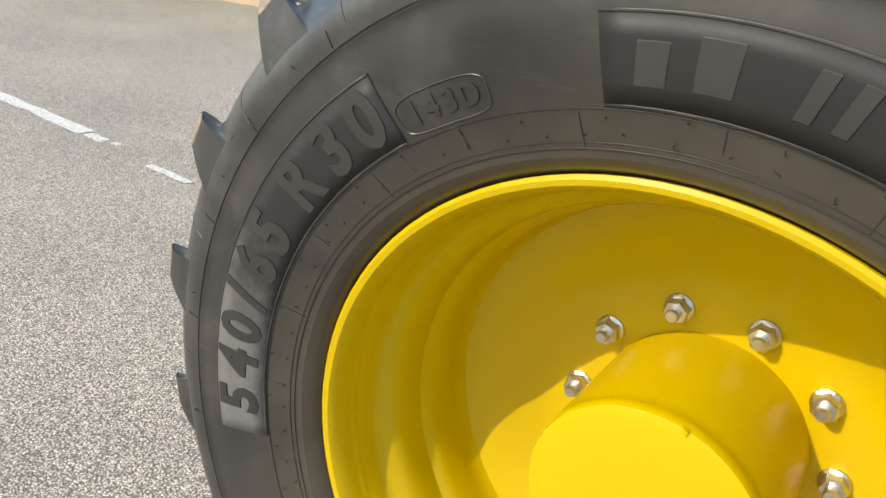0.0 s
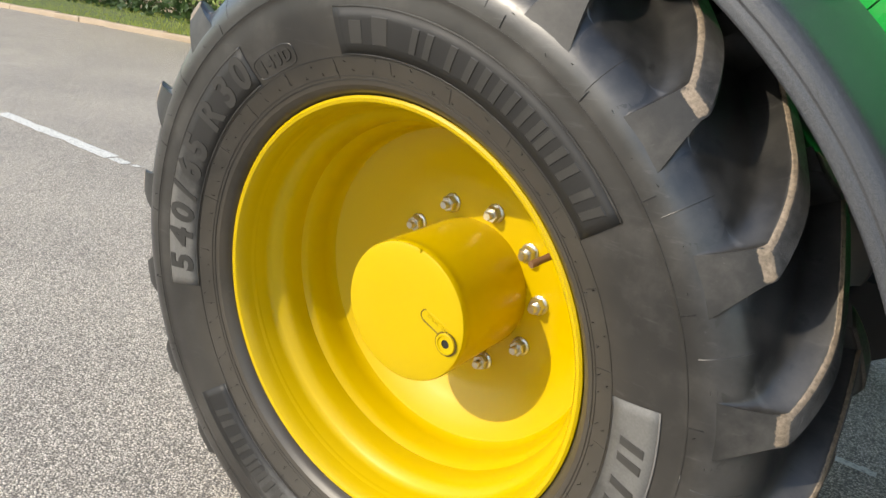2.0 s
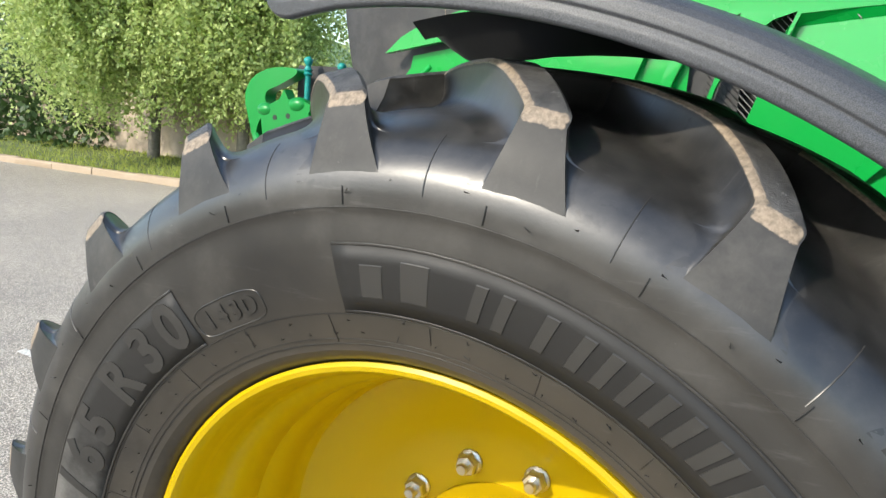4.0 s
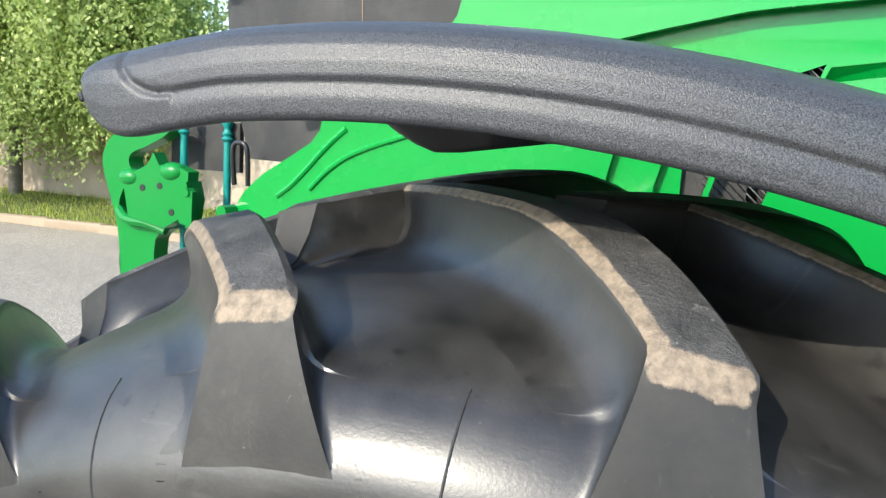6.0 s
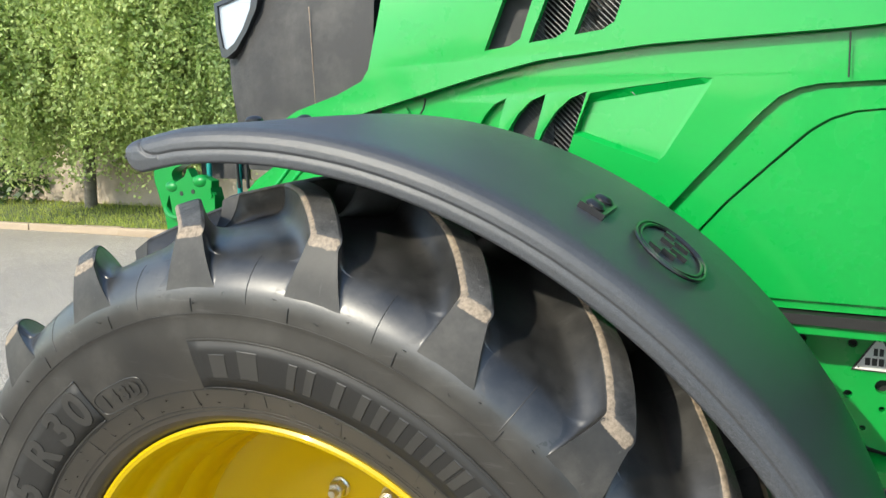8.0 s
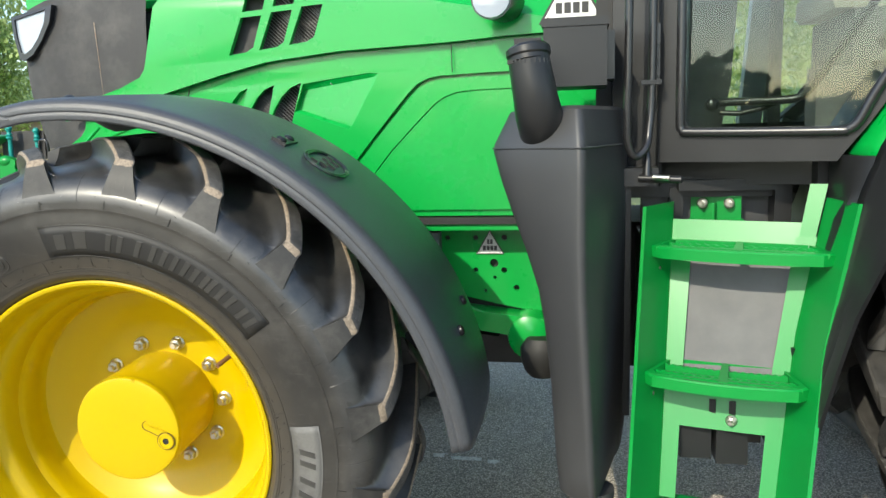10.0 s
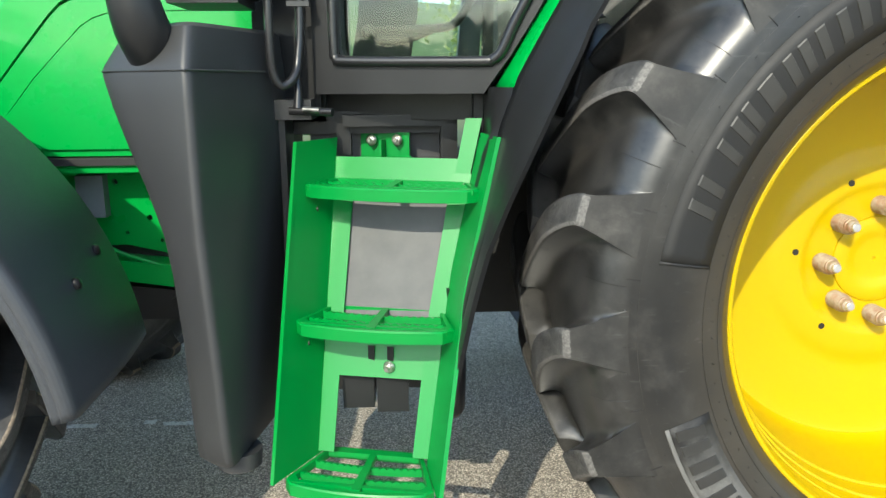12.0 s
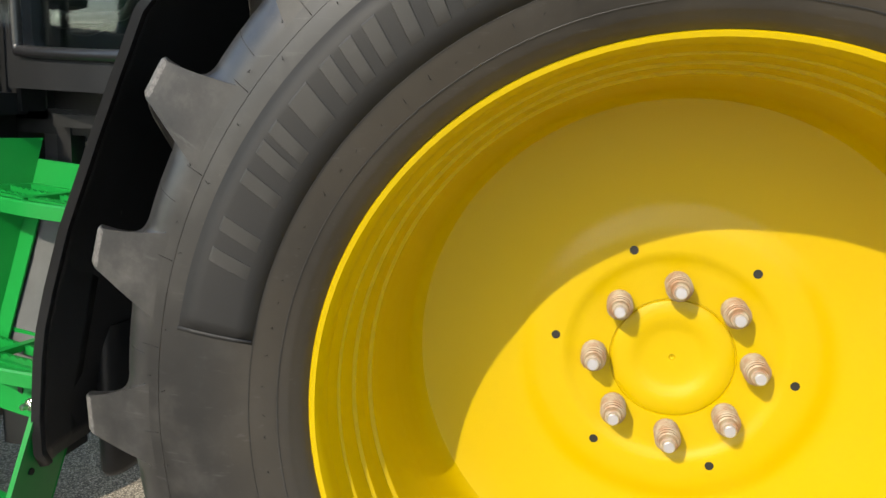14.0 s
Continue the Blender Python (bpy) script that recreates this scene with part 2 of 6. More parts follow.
LAMPGLASS.node_tree.nodes["Principled BSDF"].inputs["Coat Weight"].default_value = 1.0
WHITE = material("white_sticker", (0.72, 0.73, 0.70), 0.5)
base_of(WHITE, mix(WHITE, noise_at(WHITE, 40.0, 4), (0.66, 0.67, 0.64), (0.78, 0.78, 0.76)))
INK = material("black_print", (0.02, 0.02, 0.02), 0.5)
TEAL = material("teal_sleeve", (0.0, 0.22, 0.19), 0.4)
base_of(TEAL, mix(TEAL, noise_at(TEAL, 50.0, 4), (0.0, 0.18, 0.16), (0.01, 0.30, 0.26)))
SLATE = material("grey_blue_plate", (0.16, 0.19, 0.21), 0.4)
base_of(SLATE, mix(SLATE, noise_at(SLATE, 20.0, 4), (0.13, 0.16, 0.18), (0.2, 0.23, 0.25)))
GREYTRIM = material("grey_cab_trim", (0.24, 0.16, 0.155), 0.6)
base_of(GREYTRIM, mix(GREYTRIM, noise_at(GREYTRIM, 14.0, 4), (0.125, 0.125, 0.128), (0.20, 0.20, 0.20)))
CABTRIM = material("dark_cab_trim", (0.1, 0.1, 0.1), 0.6)
base_of(CABTRIM, mix(CABTRIM, noise_at(CABTRIM, 14.0, 4), (0.06, 0.06, 0.062), (0.12, 0.12, 0.12)))
CREAM = material("pale_cab_trim", (0.5, 0.46, 0.36), 0.6)
base_of(CREAM, mix(CREAM, noise_at(CREAM, 10.0, 4), (0.34, 0.31, 0.25), (0.48, 0.44, 0.36)))

# asphalt: pale stones in a darker binder, with broad worn patches
ASPHALT = material("worn_asphalt", (0.2, 0.2, 0.2), 0.85)
_tc = ASPHALT.node_tree.nodes.new("ShaderNodeTexCoord")
_v = node(ASPHALT, "ShaderNodeTexVoronoi", Scale=165.0)
wire(ASPHALT, _tc.outputs["Object"], _v.inputs["Vector"])
_sep = ASPHALT.node_tree.nodes.new("ShaderNodeSeparateColor")
wire(ASPHALT, _v.outputs["Color"], _sep.inputs[0])
_stone = ramp(ASPHALT, _sep.outputs[0], [(0.0, (0.25, 0.235, 0.213)), (0.40, (0.46, 0.432, 0.388)), (0.80, (0.63, 0.593, 0.535)), (1.0, (0.80, 0.76, 0.70))])
_edge = ramp(ASPHALT, _v.outputs["Distance"], [(0.34, (0, 0, 0)), (0.70, (1, 1, 1))])
_c = mix(ASPHALT, _edge, _stone, (0.165, 0.155, 0.141))
_patch = ramp(ASPHALT, noise_at(ASPHALT, 0.55, 6, 0.65), [(0.35, (0.93, 0.87, 0.80)), (0.7, (1.2, 1.12, 1.01))])
_mul = ASPHALT.node_tree.nodes.new("ShaderNodeMix")
_mul.data_type, _mul.blend_type = "RGBA", "MULTIPLY"
_mul.inputs[0].default_value = 1.0
wire(ASPHALT, _c, _mul.inputs[6])
wire(ASPHALT, _patch, _mul.inputs[7])
base_of(ASPHALT, _mul.outputs[2])
_inv = node(ASPHALT, "ShaderNodeMath")
_inv.operation = "SUBTRACT"
_inv.inputs[0].default_value = 1.0
wire(ASPHALT, _v.outputs["Distance"], _inv.inputs[1])
bump_of(ASPHALT, _inv.outputs[0], 0.8, 0.004)
ROADPAINT = material("worn_road_paint", (0.7, 0.68, 0.63), 0.7)
_g = noise_at(ROADPAINT, 60.0, 6, 0.75)
base_of(ROADPAINT, ramp(ROADPAINT, _g, [(0.36, (0.28, 0.27, 0.25)), (0.5, (0.66, 0.64, 0.58)), (0.8, (0.8, 0.78, 0.72))]))
bump_of(ROADPAINT, _g, 0.5, 0.003)
KERB = material("kerb_concrete", (0.42, 0.37, 0.3), 0.85)
_g, _f = noise_at(KERB, 3.0, 6), noise_at(KERB, 70.0, 4)
base_of(KERB, mix(KERB, _g, (0.28, 0.215, 0.145), (0.48, 0.38, 0.28)))
bump_of(KERB, _f, 0.4, 0.004)
WALLMAT = material("weathered_rendered_wall", (0.42, 0.37, 0.32), 0.9)
_g, _f = noise_at(WALLMAT, 0.9, 7, 0.65), noise_at(WALLMAT, 30.0, 5)
base_of(WALLMAT, ramp(WALLMAT, _g, [(0.3, (0.26, 0.21, 0.165)), (0.55, (0.50, 0.41, 0.32)), (0.8, (0.60, 0.50, 0.40))]))
bump_of(WALLMAT, _f, 0.4, 0.01)
SOIL = material("grass_verge_soil", (0.12, 0.14, 0.05), 0.95)
_g = noise_at(SOIL, 7.0, 6)
base_of(SOIL, mix(SOIL, _g, (0.10, 0.085, 0.05), (0.10, 0.17, 0.035)))


def leafmat(name, dark, light, through_light=0.35):
    m = material(name, light, 0.5)
    geo = m.node_tree.nodes.new("ShaderNodeNewGeometry")
    c = mix(m, geo.outputs["Random Per Island"], dark, light)
    base_of(m, c)
    b = m.node_tree.nodes["Principled BSDF"]
    t = m.node_tree.nodes.new("ShaderNodeBsdfTranslucent")
    wire(m, c, t.inputs[0])
    x = m.node_tree.nodes.new("ShaderNodeMixShader")
    x.inputs[0].default_value = through_light
    wire(m, b.outputs[0], x.inputs[1])
    wire(m, t.outputs[0], x.inputs[2])
    wire(m, x.outputs[0], m.node_tree.nodes["Material Output"].inputs[0])
    return m


LEAF = leafmat("birch_leaves", (0.26, 0.37, 0.10), (0.66, 0.75, 0.31), 0.5)
HEDGE = leafmat("dark_hedge_leaves", (0.03, 0.065, 0.018), (0.09, 0.15, 0.045), 0.25)
GRASS = leafmat("verge_grass", (0.24, 0.33, 0.04), (0.52, 0.54, 0.12))
HILL = material("far_hillside", (0.12, 0.2, 0.09), 0.95)
base_of(HILL, mix(HILL, noise_at(HILL, 0.02, 6), (0.08, 0.15, 0.07), (0.2, 0.27, 0.12)))
BARK = material("bark", (0.16, 0.13, 0.1), 0.9)
_g = noise_at(BARK, 14.0, 6)
base_of(BARK, mix(BARK, _g, (0.06, 0.05, 0.04), (0.3, 0.27, 0.23)))
bump_of(BARK, _g, 0.6, 0.01)

# ---- building helpers ----
def build(name, verts, faces, mats, parent=None, label="", smooth=40, face_mats=None):
    me = bpy.data.meshes.new(name)
    me.from_pydata([tuple(v) for v in verts], [], [tuple(f) for f in faces])
    for m in (mats if isinstance(mats, (list, tuple)) else [mats]):
        me.materials.append(m)
    if face_mats:
        me.polygons.foreach_set("material_index", face_mats)
    if smooth:
        me.polygons.foreach_set("use_smooth", [True] * len(me.polygons))
        me.set_sharp_from_angle(angle=radians(smooth))
    me.update()
    ob = new(name, me)
    if parent is not None:
        ob.parent = parent
    if label:
        ob["label"] = label
    return ob


def part(name, bm, mat, parent=None, label="", smooth=40, bevel=0.0, segs=2):
    if bevel:
        bmesh.ops.bevel(bm, geom=[e for e in bm.edges if len(e.link_faces) == 2 and e.calc_face_angle(0) > 0.5],
                        offset=bevel, segments=segs, affect="EDGES", clamp_overlap=True)
    bmesh.ops.recalc_face_normals(bm, faces=bm.faces)
    me = bpy.data.meshes.new(name)
    bm.to_mesh(me)
    bm.free()
    me.materials.append(mat)
    me.polygons.foreach_set("use_smooth", [True] * len(me.polygons))
    me.set_sharp_from_angle(angle=radians(smooth))
    ob = new(name, me)
    if parent is not None:
        ob.parent = parent
    if label:
        ob["label"] = label
    return ob


def share(ob, m, parent=None):
    """Another object on the same mesh."""
    o = new(ob.name.split(".")[0], ob.data)
    o.parent = parent if parent is not None else ob.parent
    o.matrix_basis = m
    for key in ("label",):
        if key in ob:
            o[key] = ob[key]
    return o


def prism(bm, front, back):
    """Joins two outlines of equal length into a closed body."""
    a = [bm.verts.new(p) for p in front]
    b = [bm.verts.new(p) for p in back]
    bm.faces.new(a)
    bm.faces.new(list(reversed(b)))
    n = len(a)
    for i in range(n):
        bm.faces.new((a[i], b[i], b[(i + 1) % n], a[(i + 1) % n]))
    return bm


def slab(outline, y, depth, bm=None):
    """An outline of (x, z) at y, going depth deep."""
    bm = bm or bmesh.new()
    return prism(bm, [(x, y, z) for x, z in outline], [(x, y + depth, z) for x, z in outline])


def block(lo, hi, bm=None):
    (x0, y0, z0), (x1, y1, z1) = lo, hi
    return slab([(x0, z0), (x1, z0), (x1, z1), (x0, z1)], y0, y1 - y0, bm)


def plate(outline, holes, y, depth, name, mat, parent, label="", warp=None):
    """A sheet in x, z with holes through it; warp moves each (x, y, z)."""
    from mathutils.geometry import tessellate_polygon
    loops = [outline] + list(holes)
    pts = [p for loop in loops for p in loop]
    tris = tessellate_polygon([[Vector((x, z, 0)) for x, z in loop] for loop in loops])
    n = len(pts)
    verts = [(x, y, z) for x, z in pts] + [(x, y + depth, z) for x, z in pts]
    bm = bmesh.new()
    vs = [bm.verts.new(warp(*v) if warp else v) for v in verts]
    for a, b, c in tris:
        bm.faces.new((vs[a], vs[b], vs[c]))
        bm.faces.new((vs[n + c], vs[n + b], vs[n + a]))
    i = 0
    for loop in loops:
        k = len(loop)
        for j in range(k):
            p, q = i + j, i + (j + 1) % k
            bm.faces.new((vs[p], vs[q], vs[n + q], vs[n + p]))
        i += k
    return part(name, bm, mat, parent, label, smooth=30)


def lathe(profile, segs, name, mats, parent=None, label="", a0=0.0, a1=360.0, face_mats=None, smooth=40):
    """Turns (radius, depth) pairs round the wheel's axis, its local y."""
    full = abs(a1 - a0) >= 360
    cols = segs if full else segs + 1
    verts, faces, fm = [], [], []
    n = len(profile)
    for i in range(cols):
        a = radians(a0 + (a1 - a0) * i / segs)
        for r, d in profile:
            verts.append((r * math.cos(a), d, r * math.sin(a)))
    for i in range(segs):
        j = (i + 1) % cols
        for k in range(n - 1):
            faces.append((i * n + k, i * n + k + 1, j * n + k + 1, j * n + k))
            fm.append(face_mats[k] if face_mats else 0)
    return build(name, verts, faces, mats, parent, label, smooth, fm)


def catmull(pts, steps):
    """A smooth line through the points."""
    out = []
    p = [pts[0], *pts, pts[-1]]
    for i in range(1, len(p) - 2):
        for s in range(steps):
            t = s / steps
            out.append(tuple(0.5 * (2 * b + (c - a) * t + (2 * a - 5 * b + 4 * c - d) * t * t + (3 * b - a - 3 * c + d) * t ** 3)
                             for a, b, c, d in zip(p[i - 1], p[i], p[i + 1], p[i + 2])))
    out.append(tuple(pts[-1]))
    return out


def pipe(points, radius, bm=None, sides=10, cap=True):
    """A round bar along the points; radius may be a list."""
    bm = bm or bmesh.new()
    pts = [Vector(p) for p in points]
    rad = radius if isinstance(radius, (list, tuple)) else [radius] * len(pts)
    rings, side = [], None
    for i, p in enumerate(pts):
        t = (pts[min(i + 1, len(pts) - 1)] - pts[max(i - 1, 0)]).normalized()
        if side is None:
            side = t.orthogonal().normalized()
        side = (side - t * side.dot(t)).normalized()
        up = t.cross(side)
        rings.append([bm.verts.new(p + rad[i] * (math.cos(2 * math.pi * k / sides) * side + math.sin(2 * math.pi * k / sides) * up)) for k in range(sides)])
    for a, b in zip(rings, rings[1:]):
        for k in range(sides):
            bm.faces.new((a[k], a[(k + 1) % sides], b[(k + 1) % sides], b[k]))
    if cap:
        bm.faces.new(list(reversed(rings[0])))
        bm.faces.new(rings[-1])
    return bm


def loft(sections, bm=None, closed=True, caps=True):
    bm = bm or bmesh.new()
    rings = [[bm.verts.new(p) for p in s] for s in sections]
    n = len(rings[0])
    for a, b in zip(rings, rings[1:]):
        for k in range(n if closed else n - 1):
            bm.faces.new((a[k], a[(k + 1) % n], b[(k + 1) % n], b[k]))
    if caps and closed:
        bm.faces.new(list(reversed(rings[0])))
        bm.faces.new(rings[-1])
    return bm


def rounded(ring):
    """Cuts the corners of a closed ring twice."""
    for share_ in (0.3, 0.25):
        out = []
        for p, q in zip(ring, ring[1:] + ring[:1]):
            p, q = Vector(p), Vector(q)
            cut = min(share_, 0.03 / max(1e-6, (q - p).length))
            out += [p.lerp(q, cut), p.lerp(q, 1 - cut)]
        ring = out
    return ring


def glyph(text, size, depth):
    """The mesh of some characters in the built-in font, centred, lying in x, z and rising towards -y."""
    cu = bpy.data.curves.new("glyph", "FONT")
    cu.body, cu.size, cu.extrude = text, size, depth
    cu.align_x, cu.align_y, cu.resolution_u = "CENTER", "CENTER", 3
    cu.offset = size * 0.035
    ob = bpy.data.objects.new("glyph", cu)
    scene.collection.objects.link(ob)
    me = bpy.data.meshes.new_from_object(ob.evaluated_get(bpy.context.evaluated_depsgraph_get()))
    bpy.data.objects.remove(ob)
    me.transform(Matrix.Rotation(radians(90), 4, "X"))
    return me


def empty(name, m=None, parent=None):
    e = new(name)
    e.empty_display_size = 0.1
    if parent is not None:
        e.parent = parent
    if m is not None:
        e.matrix_basis = m
    return e


def turn(a):
    """A turn by a degrees round a wheel's axis, in the sense of its angles."""
    return Matrix.Rotation(radians(-a), 4, "Y")

# ---- ground and distance ----
ground = build("ground", [(-400, -400, 0), (400, -400, 0), (400, 6.9, 0), (-400, 6.9, 0), (400, 400, 0.02), (-400, 400, 0.02)],
               [(0, 1, 2, 3), (3, 2, 4, 5)], ASPHALT, smooth=0)
tagged(ground, "pale worn asphalt with exposed stone chips", "asphalt", kind="structure")

# ---- tractor ----
tractor = tagged(empty("tractor"), "green farm tractor with yellow wheels, parked on the asphalt", "tractor")


def lug_mesh(name, side, H, outer, inner, w_top, w_foot, foot_r, foot_d, slope, mats, droop=0.5, lean=0.0, bend=0.045):
    """One tread bar: it rises from the sidewall (its foot), bends over the shoulder (depth outer) and runs slanting to just past the middle (depth inner).
    Each cross-section goes from the groove up a hollow flank, over the top and down again."""
    R0 = side[-1][0]
    foot_d = interp(side, foot_r)
    shoulder = [(d, r) for r, d in side if r >= foot_r - 0.02]

    def carcass(d):
        for (d0, r0), (d1, r1) in zip(shoulder, shoulder[1:]):
            if d0 <= d <= d1:
                return r0 + (r1 - r0) * (d - d0) / (d1 - d0)
        return R0

    def crown(s):
        return R0 + H * (1 - droop * (1 - min(1, s * 2.6)) ** 1.7) - 0.004 * s

    # stations: groove point, top point (radius, depth), turn, half width, kind of top, wear along the top
    stations = []
    edge = (crown(0) - 0.012, outer - 0.006)
    for s in (0.0, 0.06, 0.13, 0.21, 0.30, 0.39, 0.48, 0.57, 0.66, 0.75, 0.84, 0.93, 1.0):
        top = (foot_r + (edge[0] - foot_r) * s, foot_d + (edge[1] - foot_d) * s - 0.004 * math.sin(math.pi * s))
        dc = foot_d + (outer - foot_d) * s
        low = (carcass(dc) if s else foot_r, dc)
        stations.append((low, top, lean * s, (w_foot * (1 - s) ** 1.15 + w_top * (1 - (1 - s) ** 1.15)) / 2, 1, 1.0 if s == 1 else (0.35 if s > 0.9 else 0.0), min(1.0, s / 0.4)))
    n = 18
    for i in range(n):
        s = (i / (n - 1)) ** 1.5
        d = outer + (inner - outer) * s
        e = (s - bend * (1 - math.exp(-s / bend))) / (1 - bend)
        a = lean + slope[0] * e + slope[1] * e * e
        wt = w_top * (1 + 0.16 * math.sin(s * math.pi) + 0.10 * s - 0.30 * s ** 4)
        stations.append(((carcass(d), d), (crown(s) - (0.002 if i == 0 else 0), d), a, wt / 2, 2, max(0.0, 1.0 - 130 * (d - outer)), 1.0))
    for s, f, w in ((1.03, 0.94, 0.96), (1.06, 0.5, 0.9), (1.10, 0.14, 0.95), (1.15, 0.0, 1.0)):
        d = outer + (inner - outer) * s
        rc = carcass(inner)
        stations.append(((rc - 0.002, d), (rc + (crown(1) - rc) * f - 0.002 * (f == 0), d), lean + slope[0] * s + slope[1] * s * s, stations[-1][3] * w, 1, 0.0, 1.0))
    fillet = [(-0.03, 1.06), (-0.004, 0.86), (0.012, 0.68), (0.042, 0.50), (0.10, 0.33), (0.20, 0.19), (0.36, 0.09), (0.60, 0.03), (0.82, 0.005)]
    verts, shine, wear, rows, grounded, matt = [], [], [], [], {}, []

    def at(r, a, d, sh, we, dull):
        verts.append((r * math.cos(a), d, r * math.sin(a)))
        shine.append(sh)
        matt.append(dull)
        wear.append(we)
        return len(verts) - 1

    for low, top, a, w, kind, edge_wear, fade in stations:
        h = math.hypot(top[0] - low[0], top[1] - low[1])
        k = min(1.0, h / 0.05) ** 0.8
        row = []
        for sign, spread in ((1, 0.055), (-1, 0.042)):
            prof = []
            for f, e in fillet:
                r, d = low[0] + (top[0] - low[0]) * f, low[1] + (top[1] - low[1]) * f
                prof.append((r, d, w + spread * e * k, fade, 0.0))
            fore = sign > 0 and kind == 2
            prof.append((top[0] - 0.004 * (kind == 2), top[1], w + 0.0005, 0.8 * fade, 1.0 if fore else edge_wear * 0.6))
            prof.append((top[0], top[1], w - 0.005, 0.85 * fade, 1.0 if fore else edge_wear))
            prof.append((top[0], top[1], w - 0.014, 0.82 * fade, edge_wear))
            pts = [at(r, radians(a) + sign * x / r, d, sh, we, fade if ix >= len(fillet) else 0.0) for ix, (r, d, x, sh, we) in enumerate(prof)]
            # near the groove the bar takes the carcass's own slope
            dr, dd = carcass(low[1] + 0.004) - carcass(low[1] - 0.004), 0.008
            for v, weight in zip(pts, (1.0, 1.0, 0.9, 0.6, 0.25)):
                p = Vector((verts[v][0], 0, verts[v][2])).normalized() * dd
                grounded[v] = (Vector((p.x, -dr, p.z)).normalized(), weight)
            row += pts if sign > 0 else list(reversed(pts))
        rows.append(row)
    faces, fm = [], []
    m = len(rows[0])
    mid = len(fillet) + 1
    for i, (a, b) in enumerate(zip(rows, rows[1:])):
        for k in range(m - 1):
            faces.append((a[k], a[k + 1], b[k + 1], b[k]))
            fm.append(1 if mid - 1 <= k < m - mid and stations[i][4] == 2 and stations[i + 1][4] == 2 else 0)
    me = bpy.data.meshes.new(name)
    me.from_pydata(verts, [], faces)
    for x in mats:
        me.materials.append(x)
    me.polygons.foreach_set("material_index", fm)
    for key, vals in (("shine", shine), ("wear", wear), ("matt", matt)):
        me.attributes.new(key, "FLOAT", "POINT").data.foreach_set("value", vals)
    bm = bmesh.new()
    bm.from_mesh(me)
    bmesh.ops.recalc_face_normals(bm, faces=bm.faces)
    bm.to_mesh(me)
    bm.free()
    me.polygons.foreach_set("use_smooth", [True] * len(me.polygons))
    me.set_sharp_from_angle(angle=radians(42))
    normals = [c.vector.copy() for c in me.corner_normals]
    for loop in me.loops:
        if loop.vertex_index in grounded:
            n, weight = grounded[loop.vertex_index]
            normals[loop.index] = normals[loop.index].lerp(n, weight).normalized()
    me.normals_split_custom_set(normals)
    return me


def dense(profile):
    """The rounded profile with more points on it."""
    return [(x, y) for x, y in catmull(profile, 4)]


def shine_by_radius(me, r0, r1):
    """The grooves between the bars are cleaner and glossier than the sidewall."""
    vals = [min(1.0, max(0.0, (math.hypot(v.co.x, v.co.z) - r0) / (r1 - r0))) for v in me.vertices]
    me.attributes.new("shine", "FLOAT", "POINT").data.foreach_set("value", vals)
    dust = [min(1.0, max(0.0, (r0 - 0.085 - math.hypot(v.co.x, v.co.z)) / 0.08)) for v in me.vertices]
    me.attributes.new("dust", "FLOAT", "POINT").data.foreach_set("value", dust)


def mould_seams(wheel, side, count, first, r_from, mat):
    """A fine moulded ridge in the middle of every groove, over the shoulder."""
    pts = [(r - 0.0004, d, 0) for r, d in side if r >= r_from]
    bm = pipe(pts[::2], 0.0009, sides=5)
    o = part("mould_seam", bm, mat, wheel)
    o.matrix_basis = turn(first)
    for k in range(1, count):
        share(o, turn(first + 360 * k / count))


def mirrored(me, middle):
    m2 = me.copy()
    m2.transform(Matrix.Translation((0, middle * 2, 0)) @ Matrix.Diagonal((1, -1, 1, 1)))
    m2.flip_normals()
    return m2


def tread(wheel, me, count, first, middle, stagger=0.5):
    back = mirrored(me, middle)
    for k in range(count):
        for data, a in ((me, first + k * 360 / count), (back, first + (k + stagger) * 360 / count)):
            o = new("tread_lug", data)
            o.parent = wheel
            o.matrix_basis = turn(a)


def arc_band(name, r0, r1, a0, a1, d_of, lift, mat, wheel, label="", dust=None):
    """A thin raised band on the sidewall, some with painted sheen."""
    n = max(2, int(abs(a1 - a0) / 2))
    verts, faces = [], []
    steps = [r0 + (r1 - r0) * k / 4 for k in range(5)]
    for i in range(n + 1):
        a = radians(a0 + (a1 - a0) * i / n)
        for r in steps:
            verts.append((r * math.cos(a), d_of(r) - lift, r * math.sin(a)))
    for i in range(n):
        for k in range(4):
            faces.append((i * 5 + k, i * 5 + k + 1, i * 5 + k + 6, i * 5 + k + 5))
    ob = build(name, verts, faces, mat, wheel, label, 60)
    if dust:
        # how strong the band's painted sheen is: dust(angle, share of the height)
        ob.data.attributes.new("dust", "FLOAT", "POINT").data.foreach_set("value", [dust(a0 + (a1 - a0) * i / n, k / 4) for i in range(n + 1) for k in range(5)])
    md = ob.modifiers.new("thick", "SOLIDIFY")
    md.thickness, md.offset = lift * 0.9, 0
    return ob


def arc_block(name, r0, r1, a0, a1, slant, d_of, lift, mat, wheel, label=""):
    """A raised plain block where a name is moulded into the rubber."""
    loops = []
    for i in range(7):
        t = (i - 0.5) / 5
        a = a0 + (a1 - a0) * min(1, max(0, t))
        rise = lift if 0 < i < 6 else -0.002
        row = []
        for k in range(7):
            q = min(1, max(0, (k - 0.5) / 5))
            r = r0 + (r1 - r0) * q
            up = rise if 0 < k < 6 else -0.002
            b = radians(a - slant * q)
            row.append((r * math.cos(b), d_of(r) - up, r * math.sin(b)))
        loops.append(row)
    return part(name, loft(loops, closed=False), mat, wheel, label, smooth=35)


